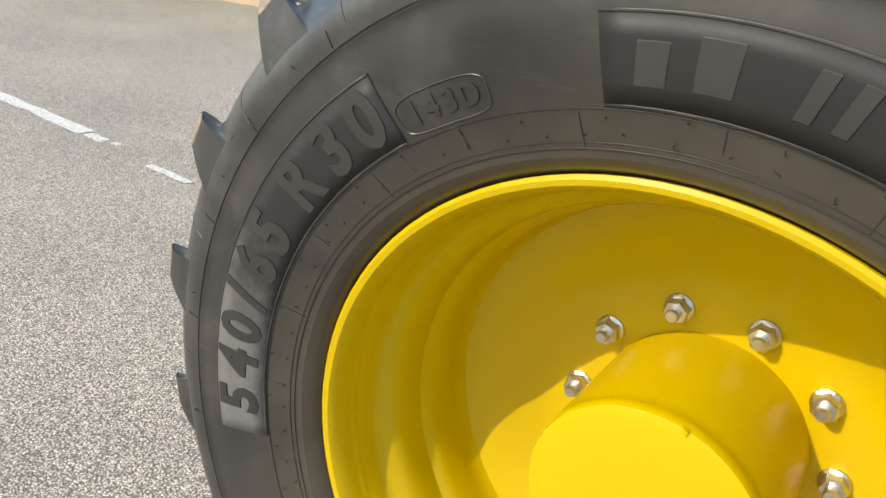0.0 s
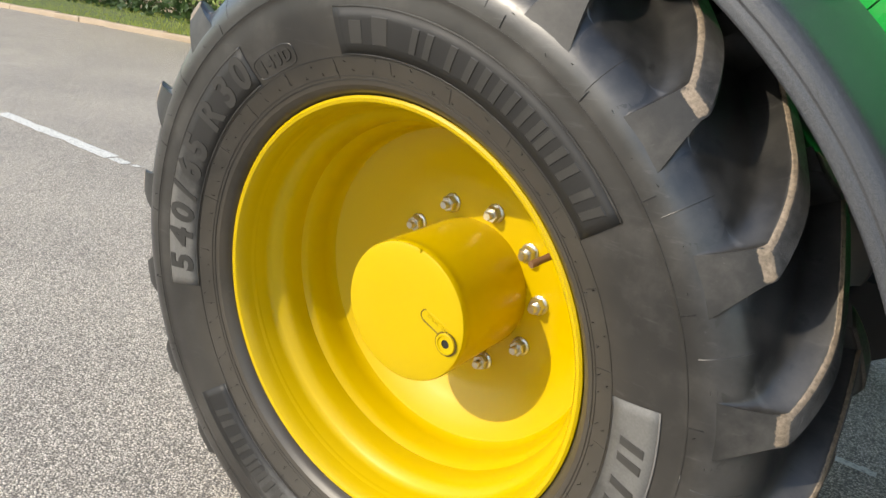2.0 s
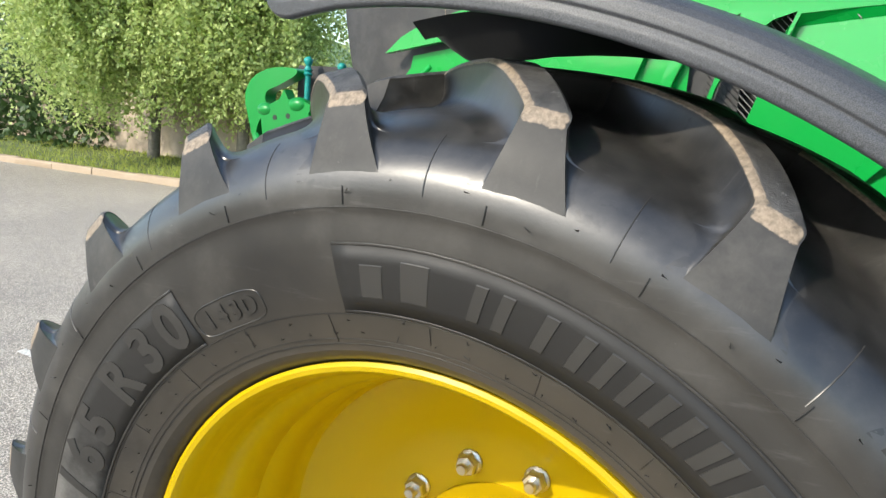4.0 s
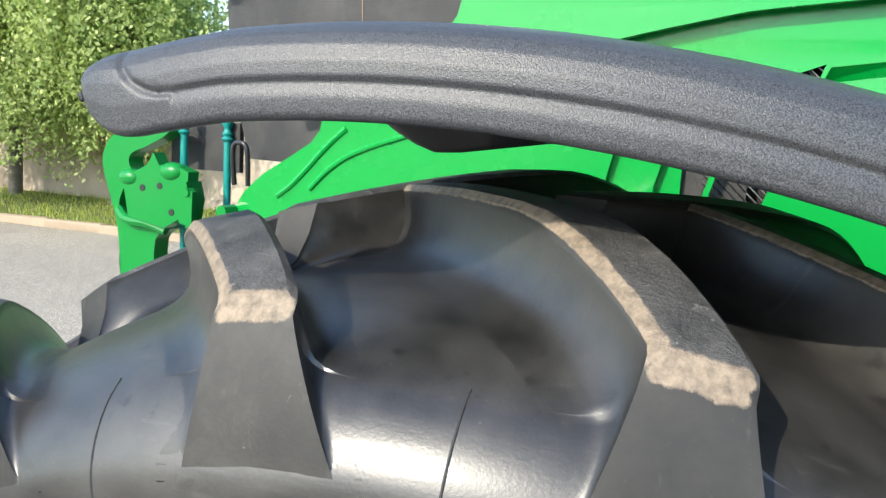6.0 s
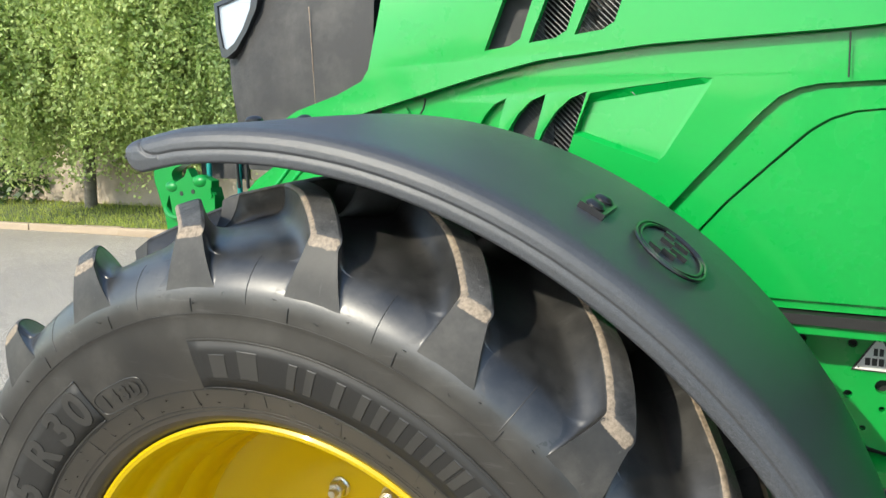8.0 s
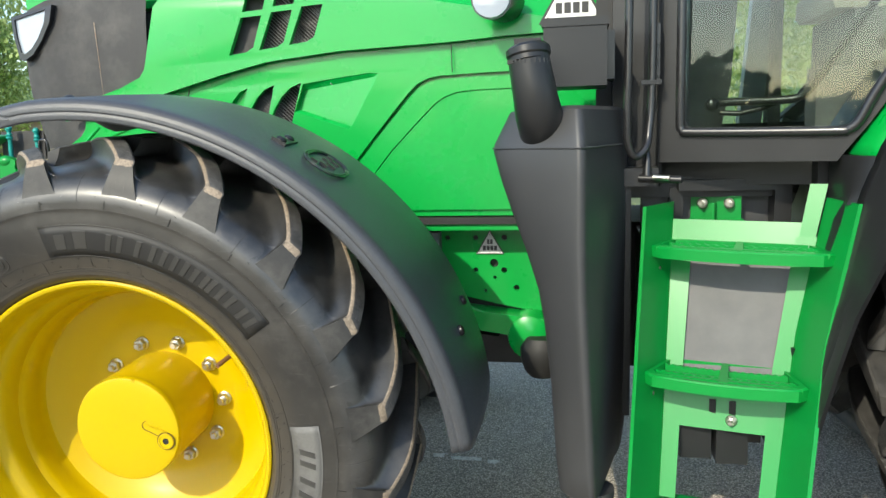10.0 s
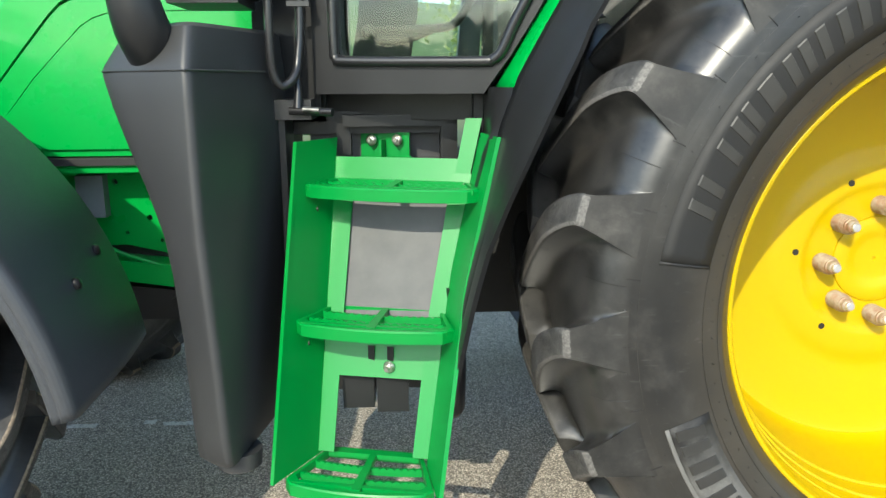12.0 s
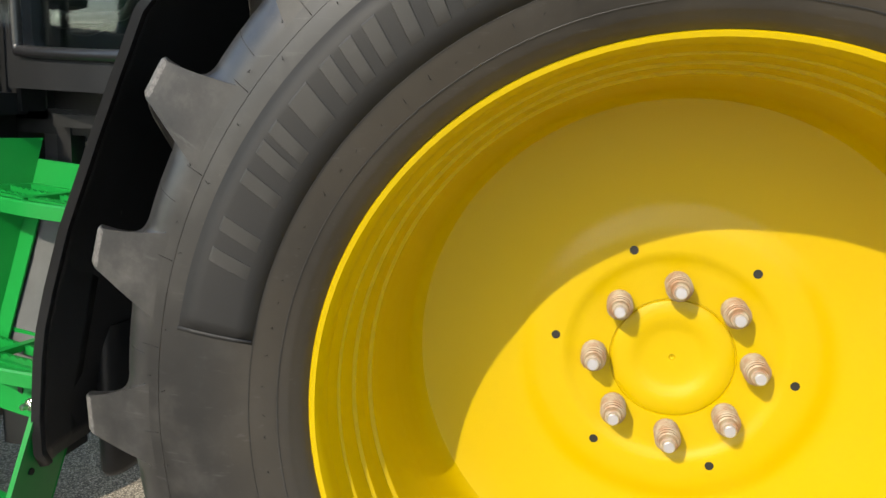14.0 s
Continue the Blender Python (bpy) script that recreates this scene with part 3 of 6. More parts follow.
def interp(profile, r):
    for (r0, d0), (r1, d1) in zip(profile, profile[1:]):
        if min(r0, r1) <= r <= max(r0, r1) and r0 != r1:
            return d0 + (d1 - d0) * (r - r0) / (r1 - r0)
    return profile[-1][1]


def chars_on_arc(word, size, r, a_mid, pitch, d_of, lift, mat, wheel, name):
    """Raised characters bent round the sidewall, their feet towards the hub."""
    for k, ch in enumerate(word):
        if ch == " ":
            continue
        me = glyph(ch, size, lift)
        a = a_mid - (k - (len(word) - 1) / 2) * pitch
        fine = bmesh.new()
        fine.from_mesh(me)
        for _ in range(3):
            long = [e for e in fine.edges if e.calc_length() > size * 0.2]
            bmesh.ops.subdivide_edges(fine, edges=long, cuts=1, use_grid_fill=False)
        bmesh.ops.triangulate(fine, faces=fine.faces)
        fine.to_mesh(me)
        fine.free()
        for v in me.vertices:
            rr = r + v.co.z
            aa = radians(a) - v.co.x / r
            v.co = (rr * math.cos(aa), d_of(rr) + v.co.y, rr * math.sin(aa))
        me.materials.append(mat)
        o = new(name, me)
        o.parent = wheel


def hex_nut(name, af, height, mat, extra=None):
    """A flanged hexagon nut with the end of its stud, rising towards -y."""
    bm = bmesh.new()
    R = af / math.sqrt(3)
    hexa = lambda r, y: [(r * math.cos(radians(60 * k + 15)), y, r * math.sin(radians(60 * k + 15))) for k in range(6)]
    ring = lambda r, y: [(r * math.cos(radians(22.5 * k)), y, r * math.sin(radians(22.5 * k))) for k in range(16)]
    loft([ring(af * 0.66, 0.0), ring(af * 0.66, -0.003), ring(af * 0.56, -0.005)], bm)
    loft([hexa(R, -0.003), hexa(R, -height * 0.85), hexa(R * 0.86, -height)], bm)
    loft([ring(af * 0.30, -height * 0.9), ring(af * 0.30, -height - 0.011), ring(af * 0.24, -height - 0.014)], bm)
    bmesh.ops.recalc_face_normals(bm, faces=bm.faces)
    me = bpy.data.meshes.new(name)
    bm.to_mesh(me)
    bm.free()
    me.materials.append(mat)
    return me


# front wheel, turned slightly; local y runs from the flange into the tractor
FRONT = pose(0, 0, 0.69, 1.96, 0, 3.33)
front_rim = [(0.372, 0.455), (0.406, 0.457), (0.4075, 0.440), (0.385, 0.415), (0.379, 0.37), (0.35, 0.33), (0.346, 0.25), (0.372, 0.09), (0.379, 0.065),
             (0.383, 0.03), (0.392, 0.012), (0.403, 0.006), (0.4065, 0.001), (0.4065, -0.004), (0.402, -0.007), (0.396, -0.005), (0.3905, 0.002),
             (0.387, 0.018), (0.3825, 0.034), (0.380, 0.058), (0.377, 0.068), (0.371, 0.075), (0.363, 0.082), (0.355, 0.098), (0.352, 0.118), (0.3505, 0.138),
             (0.344, 0.148), (0.338, 0.16), (0.336, 0.195), (0.334, 0.212), (0.328, 0.222), (0.318, 0.226), (0.30, 0.232), (0.265, 0.253), (0.235, 0.272),
             (0.215, 0.279), (0.20, 0.281), (0.10, 0.281)]
front_wheel = lathe(front_rim, 96, "front_wheel", YELLOW, tractor, "yellow steel wheel with deep stepped rim", smooth=28)
front_wheel.matrix_basis = FRONT
hub_profile = [(0.1385, 0.29), (0.1385, 0.10), (0.1375, 0.088), (0.1385, 0.084), (0.1385, 0.074), (0.1365, 0.069), (0.131, 0.067), (0.118, 0.0668), (0.112, 0.0655), (0.06, 0.065), (0.0005, 0.065)]
hub = lathe(hub_profile, 72, "hub", YELLOW, front_wheel, "smooth yellow hub with flat cap")
plug = lathe([(0.021, 0.067), (0.021, 0.062), (0.0195, 0.0605), (0.0165, 0.0605), (0.0155, 0.0625), (0.0085, 0.0625), (0.0080, 0.0642), (0.0005, 0.0643)], 28, "oil_plug", [YELLOW, DARK], front_wheel,
             "screw plug with dark square socket", face_mats=[0, 0, 0, 0, 0, 1, 1])
plug_ring = lathe([(0.0242, 0.0652), (0.0242, 0.0643), (0.0212, 0.0643), (0.0212, 0.0652)], 28, "plug_groove", GROOVE_SHADE, front_wheel, "groove round the plug with painted shade")
plug_ring.matrix_basis = turn(-14.8) @ Matrix.Translation((0.107, 0, 0))
plug.matrix_basis = turn(-14.8) @ Matrix.Translation((0.107, 0, 0))
slot_line = [(0.092, -0.0185), (0.070, -0.0075), (0.0505, 0.0015), (0.0445, 0.0075), (0.0432, 0.0145), (0.047, 0.0215), (0.0535, 0.0252)]
part("oil_mark_frame", pipe([(x, 0.0652, z) for x, z in catmull(slot_line, 4)], 0.0013, sides=6), GROOVE_SHADE, front_wheel, "outline of the level mark in painted shade")
part("oil_mark_edge", pipe([(0.0535, 0.0652, 0.0252), (0.100, 0.0652, 0.0085)], 0.0007, sides=6), YELLOW, front_wheel)
for k, ch in enumerate("OIL LEVEL"):
    if ch != " ":
        me = glyph(ch, 0.0105, 0.0008)
        me.materials.append(YELLOW)
        o = new("letter", me)
        o.parent = front_wheel
        o.matrix_basis = Matrix.Translation((0.1035 - 0.0057 * k, 0.0648, -0.0035 + 0.0024 * k)) @ Matrix.Rotation(radians(-157), 4, "Y")
nick = part("cap_notch", block((-0.004, 0.0652, -0.003), (0.0025, 0.08, 0.003)), YELLOW, front_wheel, "small cast mark on the cap's edge")
nick.matrix_basis = turn(78) @ Matrix.Translation((0.1355, 0, 0))
nut = hex_nut("wheel_nut", 0.030, 0.020, ZINC)
for k in range(10):
    o = new("wheel_nut", nut)
    o.parent = front_wheel
    o["label"] = "zinc-plated flanged wheel nut"
    o.matrix_basis = turn(145.5 - 36 * k) @ Matrix.Translation((0.1706, 0.2805, 0)) @ turn(13 * k)
valve = part("valve_stem", pipe([(0.352, 0.11, 0), (0.343, 0.085, 0), (0.331, 0.056, 0)], [0.0085, 0.0065, 0.006]), BRASS, front_wheel, "brown rubber tyre valve")
valve.matrix_basis = turn(34.2)
part("valve_cap", pipe([(0.3315, 0.057, 0), (0.325, 0.041, 0)], [0.0066, 0.0062]), BRASS, front_wheel).matrix_basis = turn(34.2)

front_side = [(0.395, 0.02), (0.405, 0.006), (0.414, -0.012), (0.424, -0.022), (0.428, -0.024), (0.45, -0.032), (0.475, -0.041), (0.51, -0.050), (0.545, -0.055), (0.575, -0.055),
              (0.583, -0.0565), (0.590, -0.0565), (0.605, -0.0555), (0.622, -0.0505), (0.640, -0.0385), (0.655, -0.021), (0.667, 0.006), (0.676, 0.045), (0.683, 0.12), (0.685, 0.23)]
front_side = dense(front_side)
front_carcass = front_side + [(r, 0.46 - d) for r, d in reversed(front_side[:-1])]
tyre = lathe(front_carcass, 144, "tyre", TYRE, front_wheel, "dusty black rubber tractor tyre")
shine_by_radius(tyre.data, 0.592, 0.622)
front_d = lambda r: interp(front_side, r)
lug = lug_mesh("tread_lug", front_side, 0.054, -0.018, 0.255, 0.046, 0.095, 0.600, -0.0515, (18.5, 0.0), [TYRE, SCUFF], 0.72, 1.1, 0.012)
tread(front_wheel, lug, 20, 78.9, 0.23, 0.35)
mould_seams(front_wheel, front_side[:-14], 20, 78.9 + 9.5, 0.60, TYRE)
# moulded rings and cut marks on the sidewall
for r, w, lift in ((0.4335, 0.0012, 0.0008), (0.4395, 0.0008, 0.0007), (0.470, 0.0008, 0.0007), (0.5845, 0.0008, 0.0008)):
    arc_band("sidewall_ring", r, r + w, 0, 360, front_d, lift, TYRE, front_wheel)
for k in range(24):
    a = 7 + 15 * k
    arc_band("sidewall_rib", 0.5875, 0.606, a, a + 0.10, front_d, 0.0010, BAND, front_wheel)
    arc_band("sidewall_rib", 0.436 + 0.012 * (k % 2), 0.468, a + 5, a + 5.06, front_d, 0.0007, TYRE, front_wheel)
def sheen_fade(start, end):
    """Painted sheen that is full at one angle and gone at another, and stronger towards the outer edge."""
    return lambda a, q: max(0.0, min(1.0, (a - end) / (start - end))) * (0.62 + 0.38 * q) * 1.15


for a0, a1, dust in ((124.5, 187.6, sheen_fade(176, 146)), (35.6, 99.0, None), (-55.0, 8.0, sheen_fade(4, -60)), (214.3, 277.0, sheen_fade(260, 225))):
    arc_band("lettering_band", 0.475, 0.5465, a0, a1, front_d, 0.0012, BAND, front_wheel, "darker sunk lettering band, partly with painted pale sheen", dust)
    arc_band("lettering_edge", 0.5465, 0.549, a0, a1, front_d, 0.0016, SHEEN_EDGE if a0 < 0 else TYRE, front_wheel)
    arc_band("lettering_edge", 0.4725, 0.475, a0, a1, front_d, 0.0014, TYRE, front_wheel)
for ch, a in zip("540/65R30", (181.8, 175.3, 169.2, 163.6, 157.8, 151.5, 142.0, 134.3, 127.9)):
    chars_on_arc(ch, 0.080, 0.5095, a, 0, front_d, 0.0032, LETTER, front_wheel, "size_character")
chars_on_arc("143D", 0.030, 0.494, 117.6, 2.5, front_d, 0.0018, TYRE, front_wheel, "load_character")
ringpts = []
for k in range(29):
    t = 2 * math.pi * k / 28
    a, r = 117.6 + 6.2 * math.copysign(abs(math.cos(t)) ** 0.5, math.cos(t)), 0.494 + 0.019 * math.copysign(abs(math.sin(t)) ** 0.5, math.sin(t))
    ringpts.append((r * math.cos(radians(a)), front_d(r) - 0.0005, r * math.sin(radians(a))))
part("load_outline", pipe(ringpts, 0.0008, sides=5, cap=False), TYRE, front_wheel)


def name_bars(wheel, centres, r0, r1, stroke, gap, d_of, mat):
    """Plain upright bars where a maker's name is moulded: one for a narrow sign, two for a wide one."""
    for a, wide in centres:
        for off in ((-1, 1) if wide else (0,)):
            mid = a + off * (stroke + gap) / 2
            arc_block("name_bar", r0, r1, mid + stroke / 2, mid - stroke / 2, 0.9, d_of, 0.0030, mat, wheel)


signs = ((80.0, 1), (73.6, 0), (68.0, 1), (61.9, 1), (55.9, 1), (50.9, 1), (46.3, 0), (40.6, 1))
for first in (0.0, -80.5, -178.0):
    name_bars(front_wheel, [(a + first, w) for a, w in signs], 0.487, 0.535, 1.75, 1.3, front_d, NAME)
arc_block("name_block", 0.487, 0.53, 96.3, 92.8, 0.4, front_d, 0.0026, NAME, front_wheel)
arc_block("name_block", 0.487, 0.538, 91.0, 86.8, 0.3, front_d, 0.0026, NAME, front_wheel)

# short rubber whiskers left by the mould
def whiskers(wheel, d_of, spots, mat):
    bm = bmesh.new()
    wr = random.Random(8)
    for a, r in spots:
        a, r = radians(a + wr.uniform(-0.8, 0.8)), r + wr.uniform(-0.003, 0.003)
        p = Vector((r * math.cos(a), d_of(r), r * math.sin(a)))
        pipe([p, p + Vector((wr.uniform(-0.002, 0.002), -0.004, wr.uniform(-0.002, 0.002))), p + Vector((wr.uniform(-0.004, 0.004), -0.005, 0.004 * math.sin(a) + wr.uniform(-0.002, 0.002)))], 0.0006, bm, sides=4)
    tagged(part("rubber_whiskers", bm, mat, wheel, "thin black moulding whiskers"), kind="stuff")


whiskers(front_wheel, front_d, [(5 * k + 1.5, 0.447) for k in range(72)] + [(9 * k, 0.463) for k in range(40)] + [(18 * k + 6, 0.598) for k in range(20)], BAND)

# rear wheel
REAR = pose(2.798, 0.434, 0.88)
rear_rim = [(0.53, 0.27), (0.574, 0.275), (0.575, 0.255), (0.545, 0.23), (0.51, 0.15), (0.515, -0.10), (0.545, -0.25), (0.556, -0.30), (0.57, -0.313), (0.5745, -0.32), (0.5745, -0.327),
            (0.569, -0.331), (0.562, -0.329), (0.5565, -0.318), (0.5545, -0.297), (0.554, -0.272), (0.5515, -0.267), (0.5445, -0.262), (0.5425, -0.255), (0.542, -0.225), (0.540, -0.220), (0.5335, -0.215),
            (0.532, -0.208), (0.5315, -0.172), (0.529, -0.167), (0.5225, -0.162), (0.521, -0.155), (0.5205, -0.09), (0.516, -0.06), (0.511, -0.02), (0.507, 0.02), (0.50, 0.05), (0.488, 0.066),
            (0.47, 0.072), (0.43, 0.076), (0.33, 0.0865), (0.305, 0.0880), (0.292, 0.0872), (0.280, 0.0842), (0.268, 0.0806), (0.256, 0.0782), (0.240, 0.0768), (0.213, 0.0758), (0.204, 0.0765), (0.195, 0.081), (0.186, 0.084),
            (0.175, 0.085), (0.118, 0.085), (0.1165, 0.088), (0.115, 0.088), (0.1135, 0.084), (0.105, 0.081), (0.088, 0.0795), (0.074, 0.081), (0.064, 0.086), (0.05, 0.089), (0.03, 0.090), (0.006, 0.090), (0.004, 0.094), (0.0005, 0.095)]
rear_wheel = lathe(rear_rim, 128, "rear_wheel", YELLOW, tractor, "large yellow steel wheel with dished disc", smooth=24)
rear_wheel.matrix_basis = REAR
bm = bmesh.new()
ringo = lambda r, y: [(r * math.cos(radians(22.5 * k)), y, r * math.sin(radians(22.5 * k))) for k in range(16)]
prof = [(0.024, 0.0)]
for k in range(8):
    prof += [(0.0245, -0.006 * k - 0.002), (0.0245, -0.006 * k - 0.0045), (0.0225, -0.006 * k - 0.0055)]
prof += [(0.022, -0.0505), (0.0195, -0.053), (0.0205, -0.055), (0.0205, -0.059), (0.0175, -0.061), (0.0165, -0.069), (0.015, -0.071)]
loft([ringo(r, y) for r, y in prof], bm)
bmesh.ops.recalc_face_normals(bm, faces=bm.faces)
nut_me = bpy.data.meshes.new("wheel_nut")
bm.to_mesh(nut_me)
bm.free()
nut_me.materials.append(RUSTY)
nut_me.polygons.foreach_set("use_smooth", [True] * len(nut_me.polygons))
nut_me.set_sharp_from_angle(angle=radians(35))
bm = loft([ringo(0.0115, -0.06), ringo(0.0115, -0.081), ringo(0.0095, -0.083)])
stud_me = part("wheel_stud", bm, STUD, rear_wheel, "bare steel stud end").data
bpy.data.objects.remove(bpy.data.objects["wheel_stud"])
for k in range(8):
    for nm, me in (("wheel_nut", nut_me), ("wheel_stud", stud_me)):
        o = new(nm, me)
        o.parent = rear_wheel
        o["label"] = "ribbed weathered wheel nut" if nm == "wheel_nut" else "bare steel stud end"
        o.matrix_basis = turn(181.7 - 45 * k) @ Matrix.Translation((0.1469, 0.0855, 0))
for a in (113.7, 173.7, 53.7, -6.3, -66.3, -126.3):
    o = part("disc_hole", pipe([(0, -0.0008, 0), (0, 0.02, 0)], 0.0085, sides=14), DARK, rear_wheel, "dark round hole in the disc")
    o.matrix_basis = turn(a) @ Matrix.Translation((0.2237, 0.0755, 0))

rear_side = [(0.555, -0.29), (0.566, -0.318), (0.576, -0.338), (0.588, -0.352), (0.60, -0.362), (0.64, -0.381), (0.69, -0.395), (0.74, -0.402), (0.77, -0.4015), (0.79, -0.399),
             (0.808, -0.397), (0.824, -0.392), (0.842, -0.381), (0.859, -0.363), (0.874, -0.337), (0.887, -0.295), (0.896, -0.24), (0.903, -0.15), (0.905, -0.06)]
rear_side = dense(rear_side)
rear_carcass = rear_side + [(r, -0.12 - d) for r, d in reversed(rear_side[:-1])]
tyre2 = lathe(rear_carcass, 160, "tyre", TYRE_GREY, rear_wheel, "dusty black rubber tractor tyre with deep lugs")
shine_by_radius(tyre2.data, 0.80, 0.84)
rear_d = lambda r: interp(rear_side, r)
lug2 = lug_mesh("tread_lug", rear_side, 0.066, -0.374, -0.03, 0.064, 0.135, 0.802, -0.3965, (10.0, 3.5), [TYRE_GREY, SCUFF_GREY], 0.6)
tread(rear_wheel, lug2, 21, 166.2, -0.06)
mould_seams(rear_wheel, rear_side[:-14], 21, 166.2 + 9.0, 0.81, TYRE_GREY)
for r, w, lift in ((0.606, 0.002, 0.0012), (0.645, 0.0010, 0.0010), (0.7845, 0.0010, 0.0008)):
    arc_band("sidewall_ring", r, r + w, 0, 360, rear_d, lift * 0.6, TYRE_GREY, rear_wheel)
for k in range(36):
    a = 4 + 10 * k
    arc_band("sidewall_rib", 0.7875, 0.815, a, a + 0.08, rear_d, 0.0010, BAND, rear_wheel)
signs = ((160.2, 1), (150.4, 1), (144.0, 1), (138.8, 1), (133.9, 0), (128.8, 1), (123.4, 0), (118.0, 1))
for a0, a1, first, dust in ((104.0, 171.3, 0.0, None), (-16.0, 51.3, -120.0, None)):
    arc_band("lettering_band", 0.647, 0.756, a0, a1, rear_d, 0.0008, BAND, rear_wheel, "darker sunk lettering band", dust)
    name_bars(rear_wheel, [(a + first, w) for a, w in signs], 0.668, 0.737, 2.1, 1.7, rear_d, NAME)
    arc_band("lettering_edge", 0.647, 0.757, a1 - 0.5, a1, rear_d, 0.0014, BAND, rear_wheel)
# the lower band has pale sheen painted in, also along its outer edge
arc_band("lettering_band", 0.655, 0.756, 198.4, 266.0, rear_d, 0.0008, BAND, rear_wheel, "lettering band with pale sheen in its colour", lambda a, q: 0.25 + 0.75 * (a - 198.4) / 20 if a < 218 else 1.0)
arc_band("lettering_edge", 0.748, 0.757, 198.4, 240, rear_d, 0.0016, SHEEN_EDGE, rear_wheel, "edge of the lettering band with painted sheen")
name_bars(rear_wheel, [(202.5 + 6.6 * k, 1) for k in range(9)], 0.668, 0.742, 2.3, 0.6, rear_d, LETTER)

whiskers(rear_wheel, rear_d, [(4 * k + 1.0, 0.625) for k in range(90)] + [(8 * k + 3, 0.775) for k in range(45)] + [(17.14 * k + 6, 0.80) for k in range(21)], BAND)

# the wheels on the far side
AXIS_Y = 1.25
for src, m in ((front_wheel, pose(0, 2 * AXIS_Y, 0.69, 0, 0, 183.33)), (rear_wheel, pose(2.798, 2 * AXIS_Y - 0.434, 0.88, 0, 0, 180))):
    far = new(src.name, src.data)
    far.parent, far.matrix_basis = tractor, m
    far["label"] = src["label"]
    for c in list(src.children):
        if c.name.split(".")[0] in ("tyre", "tread_lug", "hub"):
            o = new(c.name.split(".")[0], c.data)
            o.parent, o.matrix_basis = far, c.matrix_basis.copy()

# ---- tractor body ----


# bonnet: upper shell over a shadow gap, from the black nose to the cab
def crease(x):
    pts = [(-1.0, 1.42), (-0.60, 1.50), (-0.36, 1.545), (-0.19, 1.588), (-0.03, 1.628), (0.114, 1.658), (0.35, 1.68), (0.54, 1.686), (0.72, 1.691), (0.90, 1.702), (1.35, 1.715)]
    for (x0, z0), (x1, z1) in zip(pts, pts[1:]):
        if x <= x1:
            return z0 + (z1 - z0) * (x - x0) / (x1 - x0)
    return pts[-1][1]


def bonnet_side(x, z):
    """How far out the bonnet's side lies (y) at a place along and up."""
    y = 0.835 + 0.02 * max(0, -x) ** 2
    if z > 1.87:
        y += 0.06 * ((z - 1.87) / 0.085) ** 2
    return y


up = []
xs = [-0.345 + 0.05 * k for k in range(33)]
vents_up = [[(-0.021 + dx, 1.690 + dz), (0.040 + dx, 1.697 + dz), (0.066 + dx, 1.712 + dz), (0.100 + dx, 1.812 + dz), (0.028 + dx, 1.808 + dz)] for dx, dz in ((0, 0), (0.107, 0.012), (0.212, 0.024))]
vents_top = [[(0.034 + dx, 1.826 + dz), (0.106 + dx, 1.83 + dz), (0.118 + dx, 1.868 + dz), (0.046 + dx, 1.866 + dz)] for dx, dz in ((0, 0), (0.107, 0.012), (0.212, 0.024))]
outline = [(-0.36, crease(-0.36) + 0.006)] + [(x, crease(x) + 0.006) for x in xs if x > -0.34 and x < 1.22] + [(1.22, 1.72), (1.22, 2.0), (0.6, 1.99), (0.2, 1.975), (-0.2, 1.955), (-0.24, 1.95), (-0.285, 1.86), (-0.335, 1.66), (-0.355, 1.632), (-0.43, 1.60), (-0.56, 1.562), (-0.62, 1.53), (-0.66, crease(-0.66) + 0.006), (-0.5, crease(-0.5) + 0.006)]
bonnet = plate(outline, vents_up + vents_top, 0, 0.02, "bonnet_side", GREEN, tractor, "glossy green bonnet with slanted vents",
               warp=lambda x, y, z: (x, bonnet_side(x, z) - 0.012 + y, z))
# the roof of the bonnet
secs = []
for x in (-0.24, -0.1, 0.1, 0.4, 0.8, 1.22):
    zt = 1.955 + 0.035 * (x + 0.24)
    row = []
    for k in range(13):
        t = k / 12
        y = 0.935 + (2 * AXIS_Y - 1.87) * t
        row.append((x, y, zt + 0.09 * math.sin(math.pi * t) ** 0.6))
    secs.append(row)
top_bm = loft(secs, closed=False)
part("bonnet_top", top_bm, GREEN, tractor, "glossy green bonnet top")
far = plate([(-0.36, 1.2), (1.22, 1.15), (1.22, 2.0), (-0.24, 1.95), (-0.36, 1.6)], [], 0, 0.02, "bonnet_side", GREEN, tractor, warp=lambda x, y, z: (x, 2 * AXIS_Y - bonnet_side(x, z) - y, z))

# lower side panel with three curved vents and a sunk triangle
def swoosh(x0, z0, x1, z1, xb0, xb1, zb):
    """A vent with a curved front edge and a straight back."""
    pts = [(xb0, zb)]
    for k in range(1, 7):
        t = k / 6
        pts.append((xb0 + (x1 - xb0) * (t ** 1.7), zb + (z1 - zb) * (1 - (1 - t) ** 1.6)))
    return pts + [(xb1, zb)]


low_vents = [swoosh(-0.06, 1.54, 0.022, 1.583, -0.085, -0.045, 1.36), swoosh(0, 1.5, 0.118, 1.590, -0.012, 0.052, 1.345), swoosh(0.08, 1.5, 0.214, 1.594, 0.068, 0.132, 1.33)]
tri_hole = [(0.2205, 1.590), (0.30, 1.6), (0.45, 1.616), (0.478, 1.614), (0.476, 1.604), (0.385, 1.452), (0.37, 1.437), (0.185, 1.50), (0.19, 1.51)]
diag = [(0.40, 1.345), (0.46, 1.415), (0.52, 1.483), (0.575, 1.545), (0.605, 1.573), (0.64, 1.590), (0.68, 1.597), (0.80, 1.601), (1.22, 1.607)]
